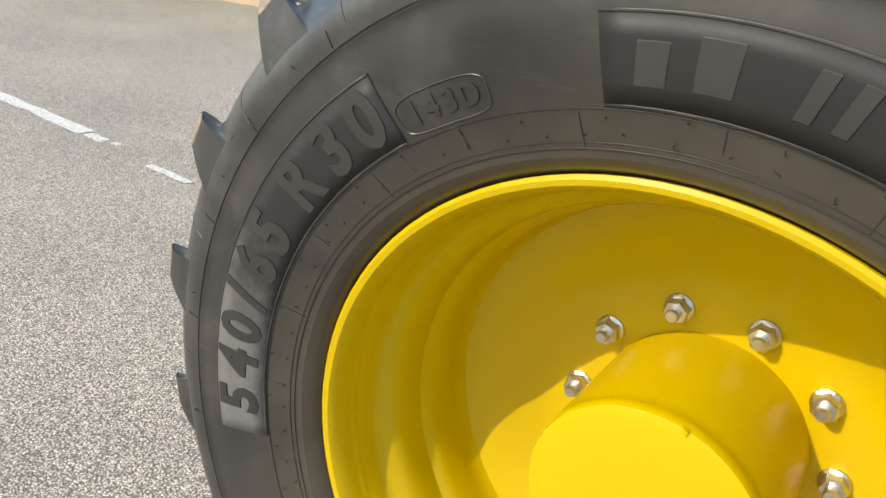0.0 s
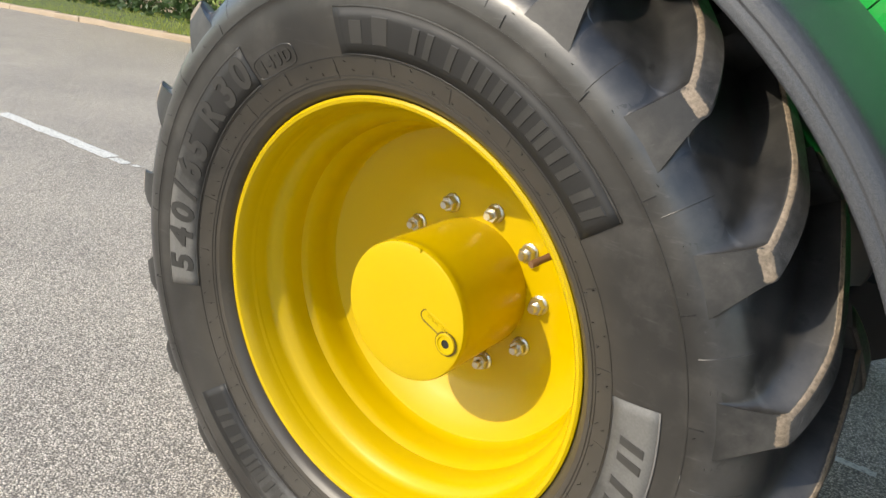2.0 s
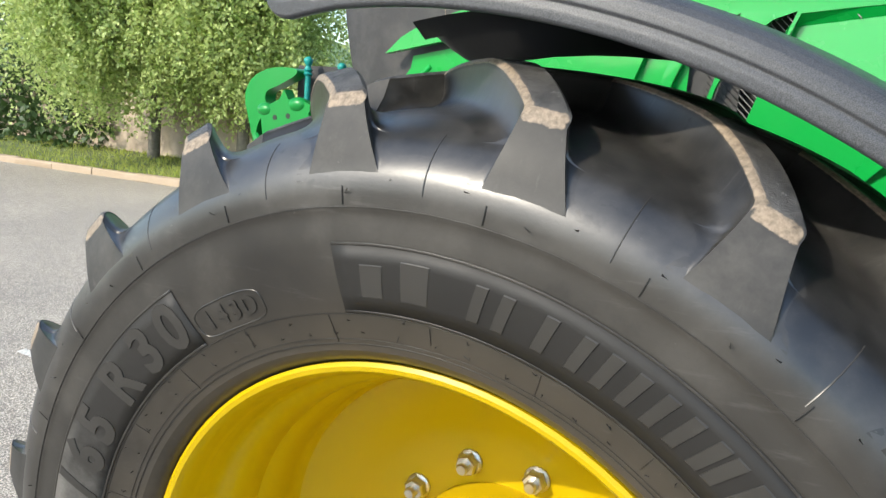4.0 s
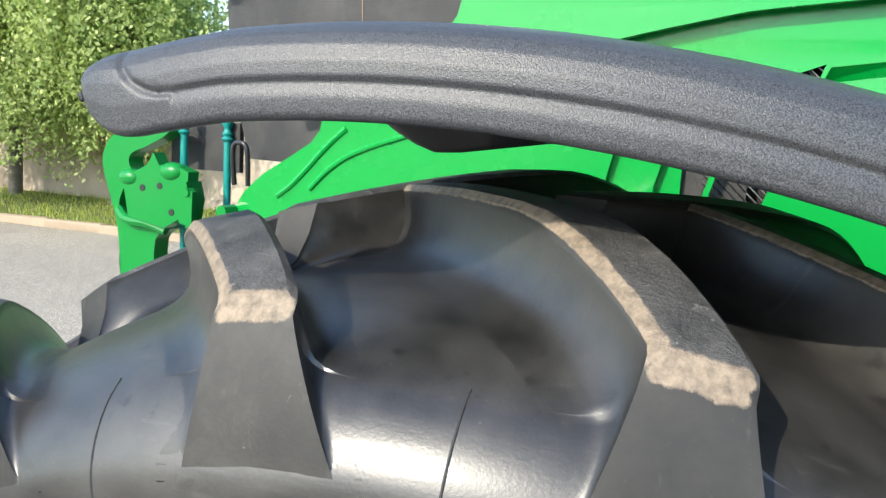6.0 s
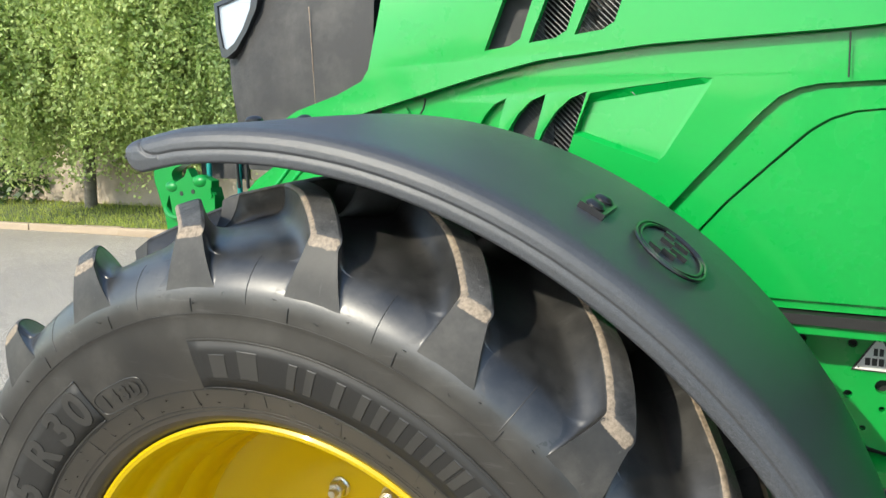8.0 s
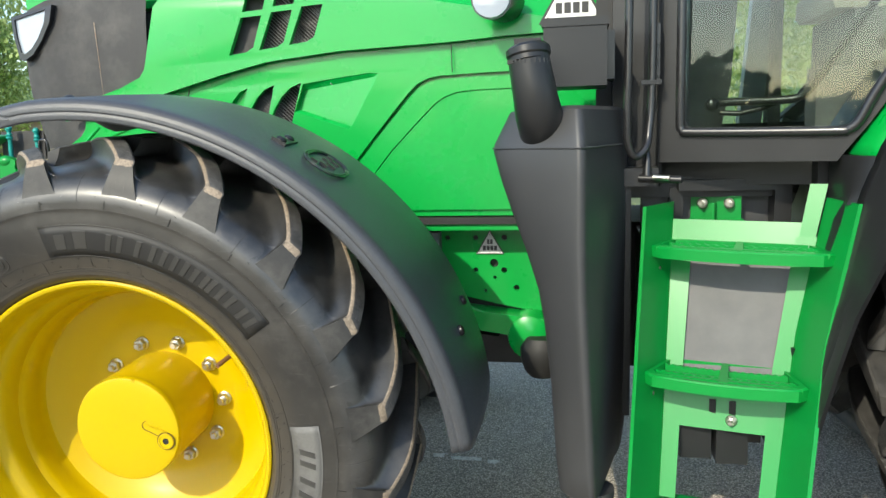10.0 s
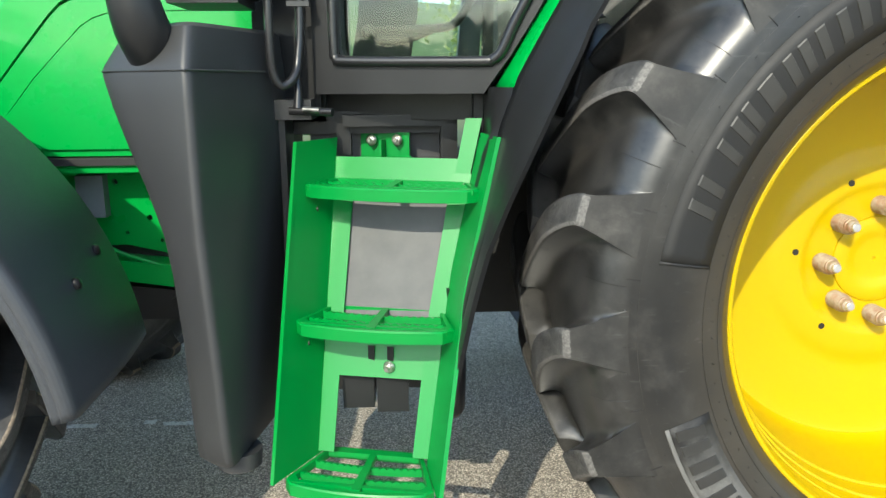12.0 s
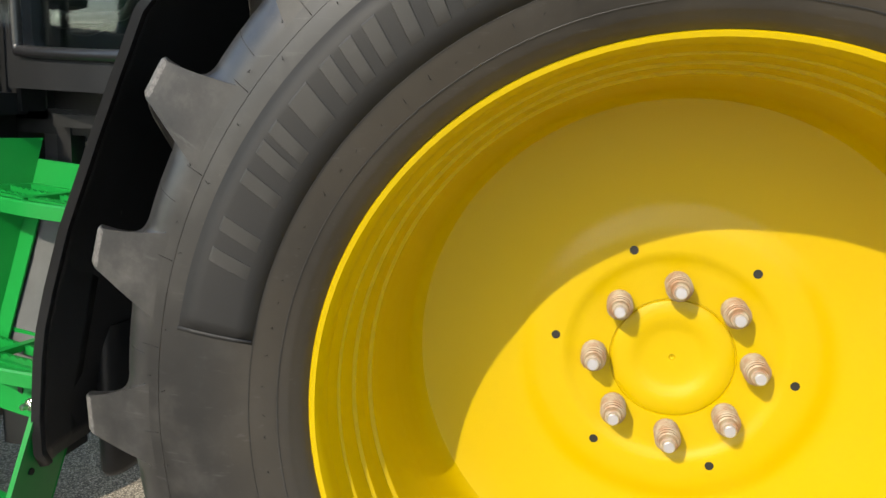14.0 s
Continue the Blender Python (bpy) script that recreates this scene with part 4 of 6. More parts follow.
outline = [(-0.60, crease(-0.60) - 0.008)] + [(x, crease(x) - 0.008) for x in xs if x < 1.21] + [(1.22, 1.70)] + list(reversed(diag)) + [(0.31, 1.24), (0.1, 1.2), (-0.16, 1.2), (-0.36, 1.20), (-0.60, 1.20), (-0.80, 1.28), (-0.80, 1.30), (-0.775, 1.338), (-0.731, 1.376), (-0.667, 1.414), (-0.624, 1.441), (-0.605, 1.465)]
side_y = lambda x, z: 0.852 + 0.012 * max(0, -x) + 0.03 * max(0, 1.5 - z)
side_panel = plate(outline, low_vents + [tri_hole], 0, 0.018, "side_panel", GREEN, tractor, "glossy green side panel with curved vents",
                   warp=lambda x, y, z: (x, side_y(x, z) + y, z))
# floor of the sunk triangle, deepest beside the vent
cx, cz = 0.32, 1.55
rim_pts = [(x, side_y(x, z) + 0.002, z) for x, z in tri_hole]
deep = [(0.197, side_y(0.2, 1.5) + 0.026, 1.567), (0.196, side_y(0.2, 1.5) + 0.022, 1.508), (0.374, side_y(0.36, 1.5) + 0.004, 1.446), (0.464, side_y(0.4, 1.5) + 0.005, 1.603)]
build("panel_recess", rim_pts + deep, [(0, 1, 9), (1, 2, 12, 9), (2, 3, 12), (3, 4, 12), (4, 5, 11, 12), (5, 6, 11), (6, 7, 10, 11), (7, 8, 10), (8, 0, 9, 10), (9, 12, 11, 10)], GREEN, tractor, "sunk green triangle beside the vent", 4)
# a seam across the panel at the front and a slim badge behind it
part("panel_seam", pipe([(-0.19, side_y(-0.19, 1.58) - 0.001, 1.588), (-0.196, side_y(-0.19, 1.56) - 0.001, 1.562), (-0.205, side_y(-0.2, 1.55) - 0.001, 1.55)], 0.0022, sides=6), DARK, tractor)
badge = plate([(-0.23, 1.552), (-0.355, 1.513), (-0.36, 1.523), (-0.24, 1.566)], [], 0.845, 0.006, "side_badge", YELLOW, tractor, "small plain pale badge on the panel")
badge.data.materials[0] = GREEN_STEP
# slanted fins behind every vent
for ix, (hole, y0) in enumerate([(h, 0.85) for h in vents_up + vents_top] + [(h, 0.875) for h in low_vents]):
    x0, x1 = min(p[0] for p in hole), max(p[0] for p in hole)
    z0, z1 = min(p[1] for p in hole), max(p[1] for p in hole)
    if ix in (0, 3, 6, 7):
        bm = slab([(x0 - 0.01, z0 - 0.01), (x1 + 0.01, z0 - 0.01), (x1 + 0.01, z1 + 0.01), (x0 - 0.01, z1 + 0.01)], y0 + 0.012, 0.004)
        part("vent_mesh", bm if ix != 6 else slab([(x0 - 0.01, z0 - 0.01), (x1 + 0.01, z0 - 0.01), (x1 + 0.01, z1 + 0.01), (x0 - 0.01, z1 + 0.01)], 0.872, 0.004), GRILLE if ix != 6 else GREEN, tractor, "fine black mesh behind a vent")
    else:
        n = int((z1 - z0 + (x1 - x0)) / 0.013)
        for k in range(n):
            s = z0 - (x1 - x0) + k * 0.013
            a, b = (x0 - 0.005, s + (x1 - x0) * 0.95), (x1 + 0.005, s - 0.01)
            bm = prism(bmesh.new(), [(a[0], y0 + 0.012, a[1]), (b[0], y0 + 0.012, b[1]), (b[0], y0 + 0.012, b[1] + 0.0022), (a[0], y0 + 0.012, a[1] + 0.0022)],
                       [(a[0], y0 + 0.02, a[1]), (b[0], y0 + 0.02, b[1]), (b[0], y0 + 0.02, b[1] + 0.0022), (a[0], y0 + 0.02, a[1] + 0.0022)])
            part("vent_fin", bm, FIN, tractor, "thin slanted metal fin behind a vent")
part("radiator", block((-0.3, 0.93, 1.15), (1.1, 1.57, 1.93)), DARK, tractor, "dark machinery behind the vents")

# rear side panel below the gap
inner = [(0.462, 1.296), (0.52, 1.365), (0.60, 1.445), (0.665, 1.508), (0.70, 1.530), (0.74, 1.543), (0.80, 1.548), (1.22, 1.552)]
outline = [(x + 0.012, z - 0.012) for x, z in diag[:-1]] + [(1.22, 1.593), (1.22, 1.15), (0.34, 1.15), (0.34, 1.27)]
part_panel = plate(outline, [[(x, z) for x, z in inner] + [(1.2, 1.17), (0.40, 1.17), (0.40, 1.225)]], 0, 0.02, "rear_panel_frame", GREEN, tractor, "green panel border",
                   warp=lambda x, y, z: (x, 0.828 + y, z))
ins = [(x + 0.004, z - 0.004) for x, z in inner[:-1]] + [(1.2, 1.548), (1.2, 1.17), (0.40, 1.17), (0.40, 1.222)]
plate(ins, [], 0, 0.014, "rear_panel", GREEN, tractor, "plain glossy green panel", warp=lambda x, y, z: (x, 0.818 + y, z))
part("panel_gap", slab([(0.36, 1.30), (0.57, 1.55), (0.66, 1.605), (1.2, 1.615), (1.2, 1.56), (0.5, 1.25)], 0.878, 0.01), GREEN, tractor)
# solid near-black strip, painted as the shade in the gap
part("panel_rail", block((0.34, 0.80, 1.125), (1.25, 0.87, 1.146)), DARK, tractor, "dark strip below the panel, the gap's shade in its colour")
part("panel_sill", block((0.34, 0.812, 1.104), (1.25, 0.90, 1.124)), GREEN, tractor, bevel=0.004)
strip = [(x, crease(x) + 0.012) for x in xs if x < 1.21]
plate(strip + [(x, z - 0.03) for x, z in reversed(strip)], [], 0, 0.006, "panel_crease", GREEN, tractor, "green fold along the bonnet", warp=lambda x, y, z: (x, side_y(x, z) + 0.006 + y, z))
part("panel_seam", pipe([(0.724, 0.8335, 1.69), (0.726, 0.8335, 1.606)], 0.0018, sides=6), DARK, tractor)

# chassis plate with bolt holes
hole = lambda x, z, r: [(x + r * math.cos(2 * math.pi * k / 10), z + r * math.sin(2 * math.pi * k / 10)) for k in range(10)]
holes = [hole(x, z, r) for x, z, r in ((0.676, 1.062, 0.009), (0.773, 1.062, 0.009), (0.87, 1.062, 0.010), (0.834, 0.975, 0.015), (0.868, 0.951, 0.010), (0.909, 0.891, 0.010), (0.836, 0.926, 0.006),
                                       (0.803, 0.880, 0.006), (0.771, 0.951, 0.009), (0.70, 0.905, 0.006))]
plate([(0.30, 1.10), (1.10, 1.10), (1.10, 0.80), (0.95, 0.815), (0.84, 0.835), (0.70, 0.868), (0.30, 0.87)], holes, 0.94, 0.018, "chassis_plate", GREEN, tractor, "green chassis plate with round bolt holes")
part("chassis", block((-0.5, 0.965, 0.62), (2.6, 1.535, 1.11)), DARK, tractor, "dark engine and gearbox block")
part("chassis_lug", block((0.575, 0.90, 0.96), (0.655, 0.945, 1.085)), SLATE, tractor, "grey bracket on the chassis", bevel=0.006)
part("chassis_flange", slab([(0.66, 0.84), (0.84, 0.82), (1.1, 0.79), (1.1, 0.74), (0.9, 0.745), (0.66, 0.78)], 0.86, 0.1), GREEN, tractor, bevel=0.01)
part("chassis_rod", pipe([(0.60, 0.88, 0.90), (0.70, 0.875, 0.855), (0.86, 0.87, 0.80), (1.05, 0.87, 0.79)], 0.007), GREEN, tractor)
part("gear_casing", loft([[(0.955 + 0.075 * math.cos(2 * math.pi * k / 16) * s, 0.84 + y, 0.74 + 0.08 * s * math.sin(2 * math.pi * k / 16)) for k in range(16)] for s, y in ((0.5, 0.0), (0.9, 0.015), (1.0, 0.05), (1.0, 0.2))]), GREEN, tractor, "green axle casing", bevel=0)
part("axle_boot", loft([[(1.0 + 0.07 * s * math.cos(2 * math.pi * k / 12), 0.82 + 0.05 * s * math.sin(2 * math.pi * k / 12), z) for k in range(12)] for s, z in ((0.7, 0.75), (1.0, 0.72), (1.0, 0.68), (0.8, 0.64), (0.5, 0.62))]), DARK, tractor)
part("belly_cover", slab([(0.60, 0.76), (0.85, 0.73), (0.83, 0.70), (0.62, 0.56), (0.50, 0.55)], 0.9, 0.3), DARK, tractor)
part("front_axle", block((-0.1, 0.45, 0.60), (0.1, 2.05, 0.80)), GREEN, tractor, "green front axle beam", bevel=0.03)
part("front_axle_hub", loft([[(0.17 * s * math.cos(2 * math.pi * k / 24), y, 0.69 + 0.17 * s * math.sin(2 * math.pi * k / 24)) for k in range(24)] for s, y in ((1.0, 0.30), (1.0, 0.40), (0.8, 0.47))]), GREEN, tractor)
part("rear_axle", loft([[(2.798 + 0.14 * s * math.cos(2 * math.pi * k / 24), y, 0.88 + 0.14 * s * math.sin(2 * math.pi * k / 24)) for k in range(24)] for s, y in ((1.0, 0.57), (0.9, 0.62), (1.0, 0.95), (1.6, 1.2), (1.0, 1.55), (0.9, 1.9), (1.2, 1.98))]), DARK, tractor)
part("under_tank", block((1.3, 0.64, 0.50), (1.64, 0.96, 1.10)), SATIN, tractor, "black plastic tank below the cab", bevel=0.03)
part("under_tank_foot", loft([rounded([(1.645, y0, z), (x1, y0 + 0.01, z), (x1 + 0.004, 0.98, z), (1.645, 0.98, z)]) for z, x1, y0 in ((0.515, 1.675, 0.40), (0.522, 1.690, 0.375), (0.54, 1.697, 0.36), (0.64, 1.700, 0.355), (0.86, 1.698, 0.36))]), SATIN, tractor, "black rounded foot of the plastic tank", smooth=60)
for x0, x1, y0 in ((1.388, 1.467, 0.405), (1.475, 1.553, 0.375)):
    part("under_box", block((x0, y0, 0.546), (x1, y0 + 0.09, 0.68)), SATIN, tractor, "small dark grey plastic box behind the steps", bevel=0.012)

# black nose with headlamp
nose = []
for x, y, z0, z1 in ((-0.33, 0.858, 1.40, 1.96), (-0.55, 0.868, 1.40, 1.945), (-0.75, 0.885, 1.40, 1.92), (-0.86, 0.93, 1.40, 1.90), (-0.92, 1.02, 1.40, 1.88), (-0.95, AXIS_Y, 1.40, 1.87)):
    nose.append([(x - 0.03 * math.sin(math.pi * k / 8) + 0.05 * (1 - k / 8), y + 0.02 * (k / 8) ** 4, z0 + (z1 - z0) * k / 8) for k in range(9)])
for s in list(reversed(nose[:-1])):
    nose.append([(x, 2 * AXIS_Y - y, z) for x, y, z in s])
part("nose_grille", loft(nose, closed=False), GRILLE, tractor, "dusty black front grille", smooth=30)
part("nose_roof", block((-0.86, 0.95, 1.88), (-0.2, 1.55, 1.95)), GREEN, tractor, bevel=0.03)
part("nose_core", block((-0.84, 0.96, 1.43), (-0.35, 1.54, 1.87)), DARK, tractor, bevel=0.02)
lamp_o = [(-0.80, 1.735), (-0.845, 1.715), (-0.865, 1.72), (-0.885, 1.80), (-0.89, 1.87), (-0.70, 1.90), (-0.715, 1.84), (-0.755, 1.78)]
lamp_i = [(-0.805, 1.755), (-0.84, 1.738), (-0.858, 1.745), (-0.872, 1.80), (-0.875, 1.86), (-0.727, 1.885), (-0.738, 1.84), (-0.77, 1.79)]
warp_n = lambda x, y, z: (x, 0.872 + 0.35 * max(0, -0.72 - x) ** 1.4 + y, z)
plate(lamp_o, [lamp_i], 0, 0.03, "headlamp_surround", BLACKMETAL, tractor, "gloss black headlamp surround", warp=warp_n)
plate(lamp_i, [], 0.008, 0.02, "headlamp", LAMPGLASS, tractor, "clear headlamp lens", warp=warp_n)
part("rust_streak", slab([(-0.5385, 1.83), (-0.5368, 1.83), (-0.5260, 1.58), (-0.5268, 1.58)], 0.8668, 0.0012), RUSTY, tractor, "thin rusty streak down the grille")
part("nose_hook", pipe(catmull([(-0.80, 0.87, 1.35), (-0.80, 0.865, 1.42), (-0.785, 0.865, 1.432), (-0.768, 0.865, 1.42), (-0.768, 0.87, 1.35)], 5), 0.005), BLACKMETAL, tractor, "small black wire hook")

# front linkage: claw arm, bracket and teal hose sleeves
claw = [(-1.20, 1.08), (-1.21, 1.216), (-1.235, 1.30), (-1.253, 1.36), (-1.245, 1.40), (-1.215, 1.432), (-1.155, 1.455), (-1.075, 1.457), (-1.064, 1.440), (-1.125, 1.408), (-1.165, 1.392), (-1.176, 1.372),
        (-1.165, 1.352), (-1.14, 1.343), (-1.18, 1.325), (-1.205, 1.275), (-1.185, 1.250), (-1.10, 1.245), (-1.06, 1.228), (-1.10, 1.20), (-1.115, 1.08)]
claw = catmull(claw + claw[:1], 4)[:-1]
part("linkage_claw", slab(claw, 0.985, 0.045), GREEN_STEP, tractor, "green hook-shaped lower link end", bevel=0.006, segs=2)
part("linkage_plate", slab([(-1.165, 1.335), (-1.150, 1.252), (-1.05, 1.233), (-0.99, 1.268), (-0.983, 1.36), (-1.03, 1.376), (-1.062, 1.370), (-1.078, 1.397), (-1.094, 1.370)], 0.955, 0.034), GREEN_STEP, tractor, "green bracket plate with bolt holes", bevel=0.008, segs=3)
for bx, bz, br in ((-1.150, 1.338, 0.024), (-1.032, 1.358, 0.026)):
    bm = bmesh.new()
    bmesh.ops.create_uvsphere(bm, u_segments=16, v_segments=10, radius=br, matrix=Matrix.Translation((bx, 0.965, bz)) @ Matrix.Diagonal((1.25, 0.8, 0.8, 1)))
    part("linkage_boss", bm, GREEN_STEP, tractor, "rounded cast boss on the bracket")
# dark sheet put into the hollow to stand for its shade
part("linkage_cavity", slab([(-1.215, 1.33), (-1.215, 1.24), (-1.12, 1.24), (-1.12, 1.34)], 1.012, 0.01), DARK, tractor, "dark sheet painted as shade inside the casting's hollow")
part("linkage_rib", pipe(catmull([(-1.20, 0.98, 1.262), (-1.17, 0.972, 1.242), (-1.11, 0.972, 1.238), (-1.06, 0.975, 1.225)], 4), 0.011, sides=8), GREEN_STEP, tractor, "rounded cast rib")
for x, z in ((-1.108, 1.318), (-1.060, 1.325), (-1.028, 1.270)):
    part("linkage_hole", pipe([(x, 0.9535, z), (x, 0.97, z)], 0.0075, sides=10), DARK, tractor)
part("linkage_bolt", pipe([(-0.975, 0.935, 1.318), (-0.975, 0.96, 1.318)], 0.009, sides=8), GREEN_STEP, tractor)
part("linkage_ear", slab([(-1.005, 1.25), (-0.985, 1.245), (-0.975, 1.30), (-0.985, 1.34), (-1.005, 1.335)], 0.95, 0.05), GREEN_STEP, tractor, bevel=0.005)
part("linkage_lever", slab([(-0.978, 1.24), (-0.962, 1.25), (-0.96, 1.32), (-0.972, 1.325)], 0.94, 0.014), GREEN_STEP, tractor, bevel=0.003)
part("linkage_arm", loft([[(x + dx, 1.02, z + dz) for dx, dz in ((-0.07, 0), (0.07, 0), (0.07, 0.03), (-0.07, 0.03))] for x, z in ((-1.17, 1.12), (-1.12, 0.8), (-0.6, 0.55))]), GREEN_STEP, tractor)
for x, y, zt in ((-1.050, 1.02, 1.493), (-0.955, 1.05, 1.482)):
    part("hose_sleeve", pipe([(x, y, 0.95), (x, y, zt - 0.055)], 0.0085), TEAL, tractor, "teal hydraulic hose sleeve")
    part("hose_cap", pipe([(x, y, zt - 0.055 + k * 0.006) for k in range(10)], [0.009, 0.0135, 0.009, 0.0125, 0.008, 0.0075, 0.011, 0.0135, 0.012, 0.005]), TEAL, tractor, "ribbed teal dust cap")
part("linkage_shield", block((-1.12, 1.06, 1.36), (-0.93, 1.075, 1.47)), GRILLE, tractor, "grey-blue flat plate on the linkage", bevel=0.006)
part("nose_bolt", pipe([(-0.80, 0.83, 1.30), (-0.80, 0.87, 1.30)], 0.012, sides=8), GREEN_STEP, tractor, "green round bolt head")
for line in ([(-0.698, 1.337), (-0.666, 1.36), (-0.63, 1.395), (-0.59, 1.436), (-0.55, 1.47)], [(-0.626, 1.355), (-0.588, 1.392), (-0.55, 1.418), (-0.50, 1.44), (-0.43, 1.463)]):
    part("panel_groove", pipe(catmull([(x, side_y(x, z) - 0.0005, z) for x, z in line], 4), 0.0055, sides=8), GREEN, tractor, "pressed groove in the green panel")


# front mudguard, turning with the front wheel
FC, FR = (-0.05, -0.116), 0.896


A_END = 100.75


def guard_width(a):
    t = min(1.0, max(0.0, (A_END - 2.0 - a) / 7.0))
    return 0.05 + 0.45 * t * t * (3 - 2 * t)


def face_depth(dr):
    """The outer face's depth, from its lower lip up to the rolled shoulder."""
    return interp([(0.0, 0.0), (0.003, -0.003), (0.017, -0.0035), (0.030, -0.0020), (0.038, 0.0012), (0.044, 0.006), (0.0485, 0.014), (0.0515, 0.027), (0.053, 0.05)], dr)


def groove_line(t):
    """Angle and height of the pressed groove: along the lip, then looping up round the tip."""
    if t < 0.8:
        return 7.0 + (96.9 - 7.0) * t / 0.8, 0.0195
    q = (t - 0.8) / 0.2 * math.pi / 2
    return 96.9 + 2.35 * math.sin(q), 0.0195 + 0.038 * (1 - math.cos(q))


groove_pts = [groove_line(0.8 + 0.2 * k / 24) for k in range(25)]


def groove(a, dr):
    if a < 96.9:
        dist, soft = abs(dr - 0.0195), 0.0016 if dr > 0.0195 else 0.0050
    else:
        dist, soft = min(math.hypot(math.radians(a - ga) * FR, dr - gd) for ga, gd in groove_pts), 0.0022
    return 0.0026 * math.exp(-(dist / soft) ** 2)


angles = [7.0 + k * 1.25 for k in range(70)] + [94.0 + 0.25 * k for k in range(1, 11)] + [96.5 + 0.07 * k for k in range(1, 46)] + [99.8, 99.98, 100.15, 100.3, 100.42, 100.52, 100.6, 100.67, 100.72, A_END]
drs = [0.053 * k / 42 for k in range(43)]
secs = []
for a in angles:
    w = guard_width(a)
    tip = max(0.0, (a - (A_END - 2.3)) / 2.3)
    bend = 0.86 * (1 - math.sqrt(max(0, 1 - min(1, tip) ** 2.2)))
    crown = 0.012 * min(1.0, max(0.0, (98 - a) / 14))
    lo, hi = 0.034 * bend, 0.053 - 0.017 * bend ** 1.5
    droop = 0.004 * max(0.0, min(1.0, (a - 95) / 4))
    sec = [(FR + lo - droop, 0.008 * (1 - bend))]
    for dr in drs:
        h = lo + (hi - lo) * dr / 0.053
        sec.append((FR + h - droop, face_depth(dr) * (1 - 0.8 * bend) + groove(a, h) + 0.004 * bend))
    for t in (0.3, 0.6, 0.85, 1.0):
        sec.append((FR + hi + crown * math.sin(math.pi * t * 0.9) - droop - (0.012 - crown) * t, 0.05 * (1 - 0.8 * bend) + max(0.0, w - 0.05) * t))
    sec.append((FR + hi - 0.008 - droop, 0.05 * (1 - 0.8 * bend) + max(0.0, w - 0.05) + 0.004))
    secs.append([(FC[0] + r * math.cos(radians(a)), d, FC[1] + r * math.sin(radians(a))) for r, d in sec])
guard = part("front_mudguard", loft(secs, closed=False), FENDER, tractor, "grained black plastic mudguard", smooth=50)
guard.matrix_basis = FRONT
md = guard.modifiers.new("thick", "SOLIDIFY")
md.thickness, md.offset = 0.003, -1.0


def on_guard(a, d, out=0.0):
    """A pose on the mudguard's back: local y points inwards to the wheel's middle, local x along the curve."""
    r = FR + 0.0648 + out
    return Matrix.Translation((FC[0] + r * math.cos(radians(a)), d, FC[1] + r * math.sin(radians(a)))) @ Matrix.Rotation(radians(90 - a), 4, "Y")


for a, d in ((59.9, 0.150), (59.9, 0.207), (21.0, 0.2), (23, 0.38), (93.8, 0.165), (95.2, 0.345)):
    bm = loft([[(r * math.cos(2 * math.pi * k / 12), r * math.sin(2 * math.pi * k / 12), z) for k in range(12)] for r, z in ((0.014, -0.008), (0.014, 0.005), (0.010, 0.009), (0.004, 0.0105))])
    o = part("mudguard_bolt", bm, BLACKMETAL, guard, "black dome-headed bolt")
    o.matrix_basis = on_guard(a, d, -0.012 if a > 90 else 0.0)
o = part("bolt_plate", block((-0.019, -0.046, -0.008), (0.019, 0.046, 0.0028)), BLACKMETAL, guard, "black clamp plate on the mudguard", bevel=0.0015)
o.matrix_basis = on_guard(59.9, 0.1785)
ring = [(0.055 * math.cos(2 * math.pi * k / 36), 0.10 * math.copysign(abs(math.sin(2 * math.pi * k / 36)) ** 0.8, math.sin(2 * math.pi * k / 36)), 0.0) for k in range(37)]
for s in (1.0, 0.88):
    o = part("badge_ring", pipe([(x * s, y * s * 0.95, 0.001) for x, y, z in ring], 0.0026, sides=6, cap=False), BLACKMETAL, guard, "raised oval outline of the plain badge")
    o.matrix_basis = on_guard(53.2, 0.205)
for k, (x, y, w) in enumerate(((-0.02, -0.05, 0.018), (0.0, -0.03, 0.02), (0.012, 0.0, 0.026), (-0.01, 0.02, 0.02), (0.01, 0.045, 0.024), (-0.012, 0.062, 0.016))):
    o = part("badge_bar", block((x - w / 2, y - 0.004, -0.006), (x + w / 2, y + 0.004, 0.004)), BLACKMETAL, guard)
    o.matrix_basis = on_guard(53.2, 0.205)
stay = part("mudguard_stay", pipe([(0.0, 0.47, 0.10), (0.45, 0.48, 0.15), (0.70, 0.44, 0.24)], 0.022), BLACKMETAL, guard, "black tube stay below the mudguard")
skirt = [(103.0, 0.935), (102.1, 0.918), (100.6, 0.894), (99.2, 0.877), (97.8, 0.866), (95.8, 0.864), (93.8, 0.866), (89.5, 0.874), (85.5, 0.881), (82.1, 0.887), (75.5, 0.902), (70.2, 0.905), (60.0, 0.912)]
rows = []
for a, r in skirt:
    rows.append([(FC[0] + q * math.cos(radians(a)), d, FC[1] + q * math.sin(radians(a))) for q, d in ((FR + 0.045, 0.40), (FR + 0.02, 0.435), (r + 0.006, 0.445), (r, 0.452), (r + 0.004, 0.46), (FR + 0.036, 0.465))])
part("mudguard_skirt", loft(rows), SATIN, guard, "dark turned-down skirt below the mudguard", smooth=50)

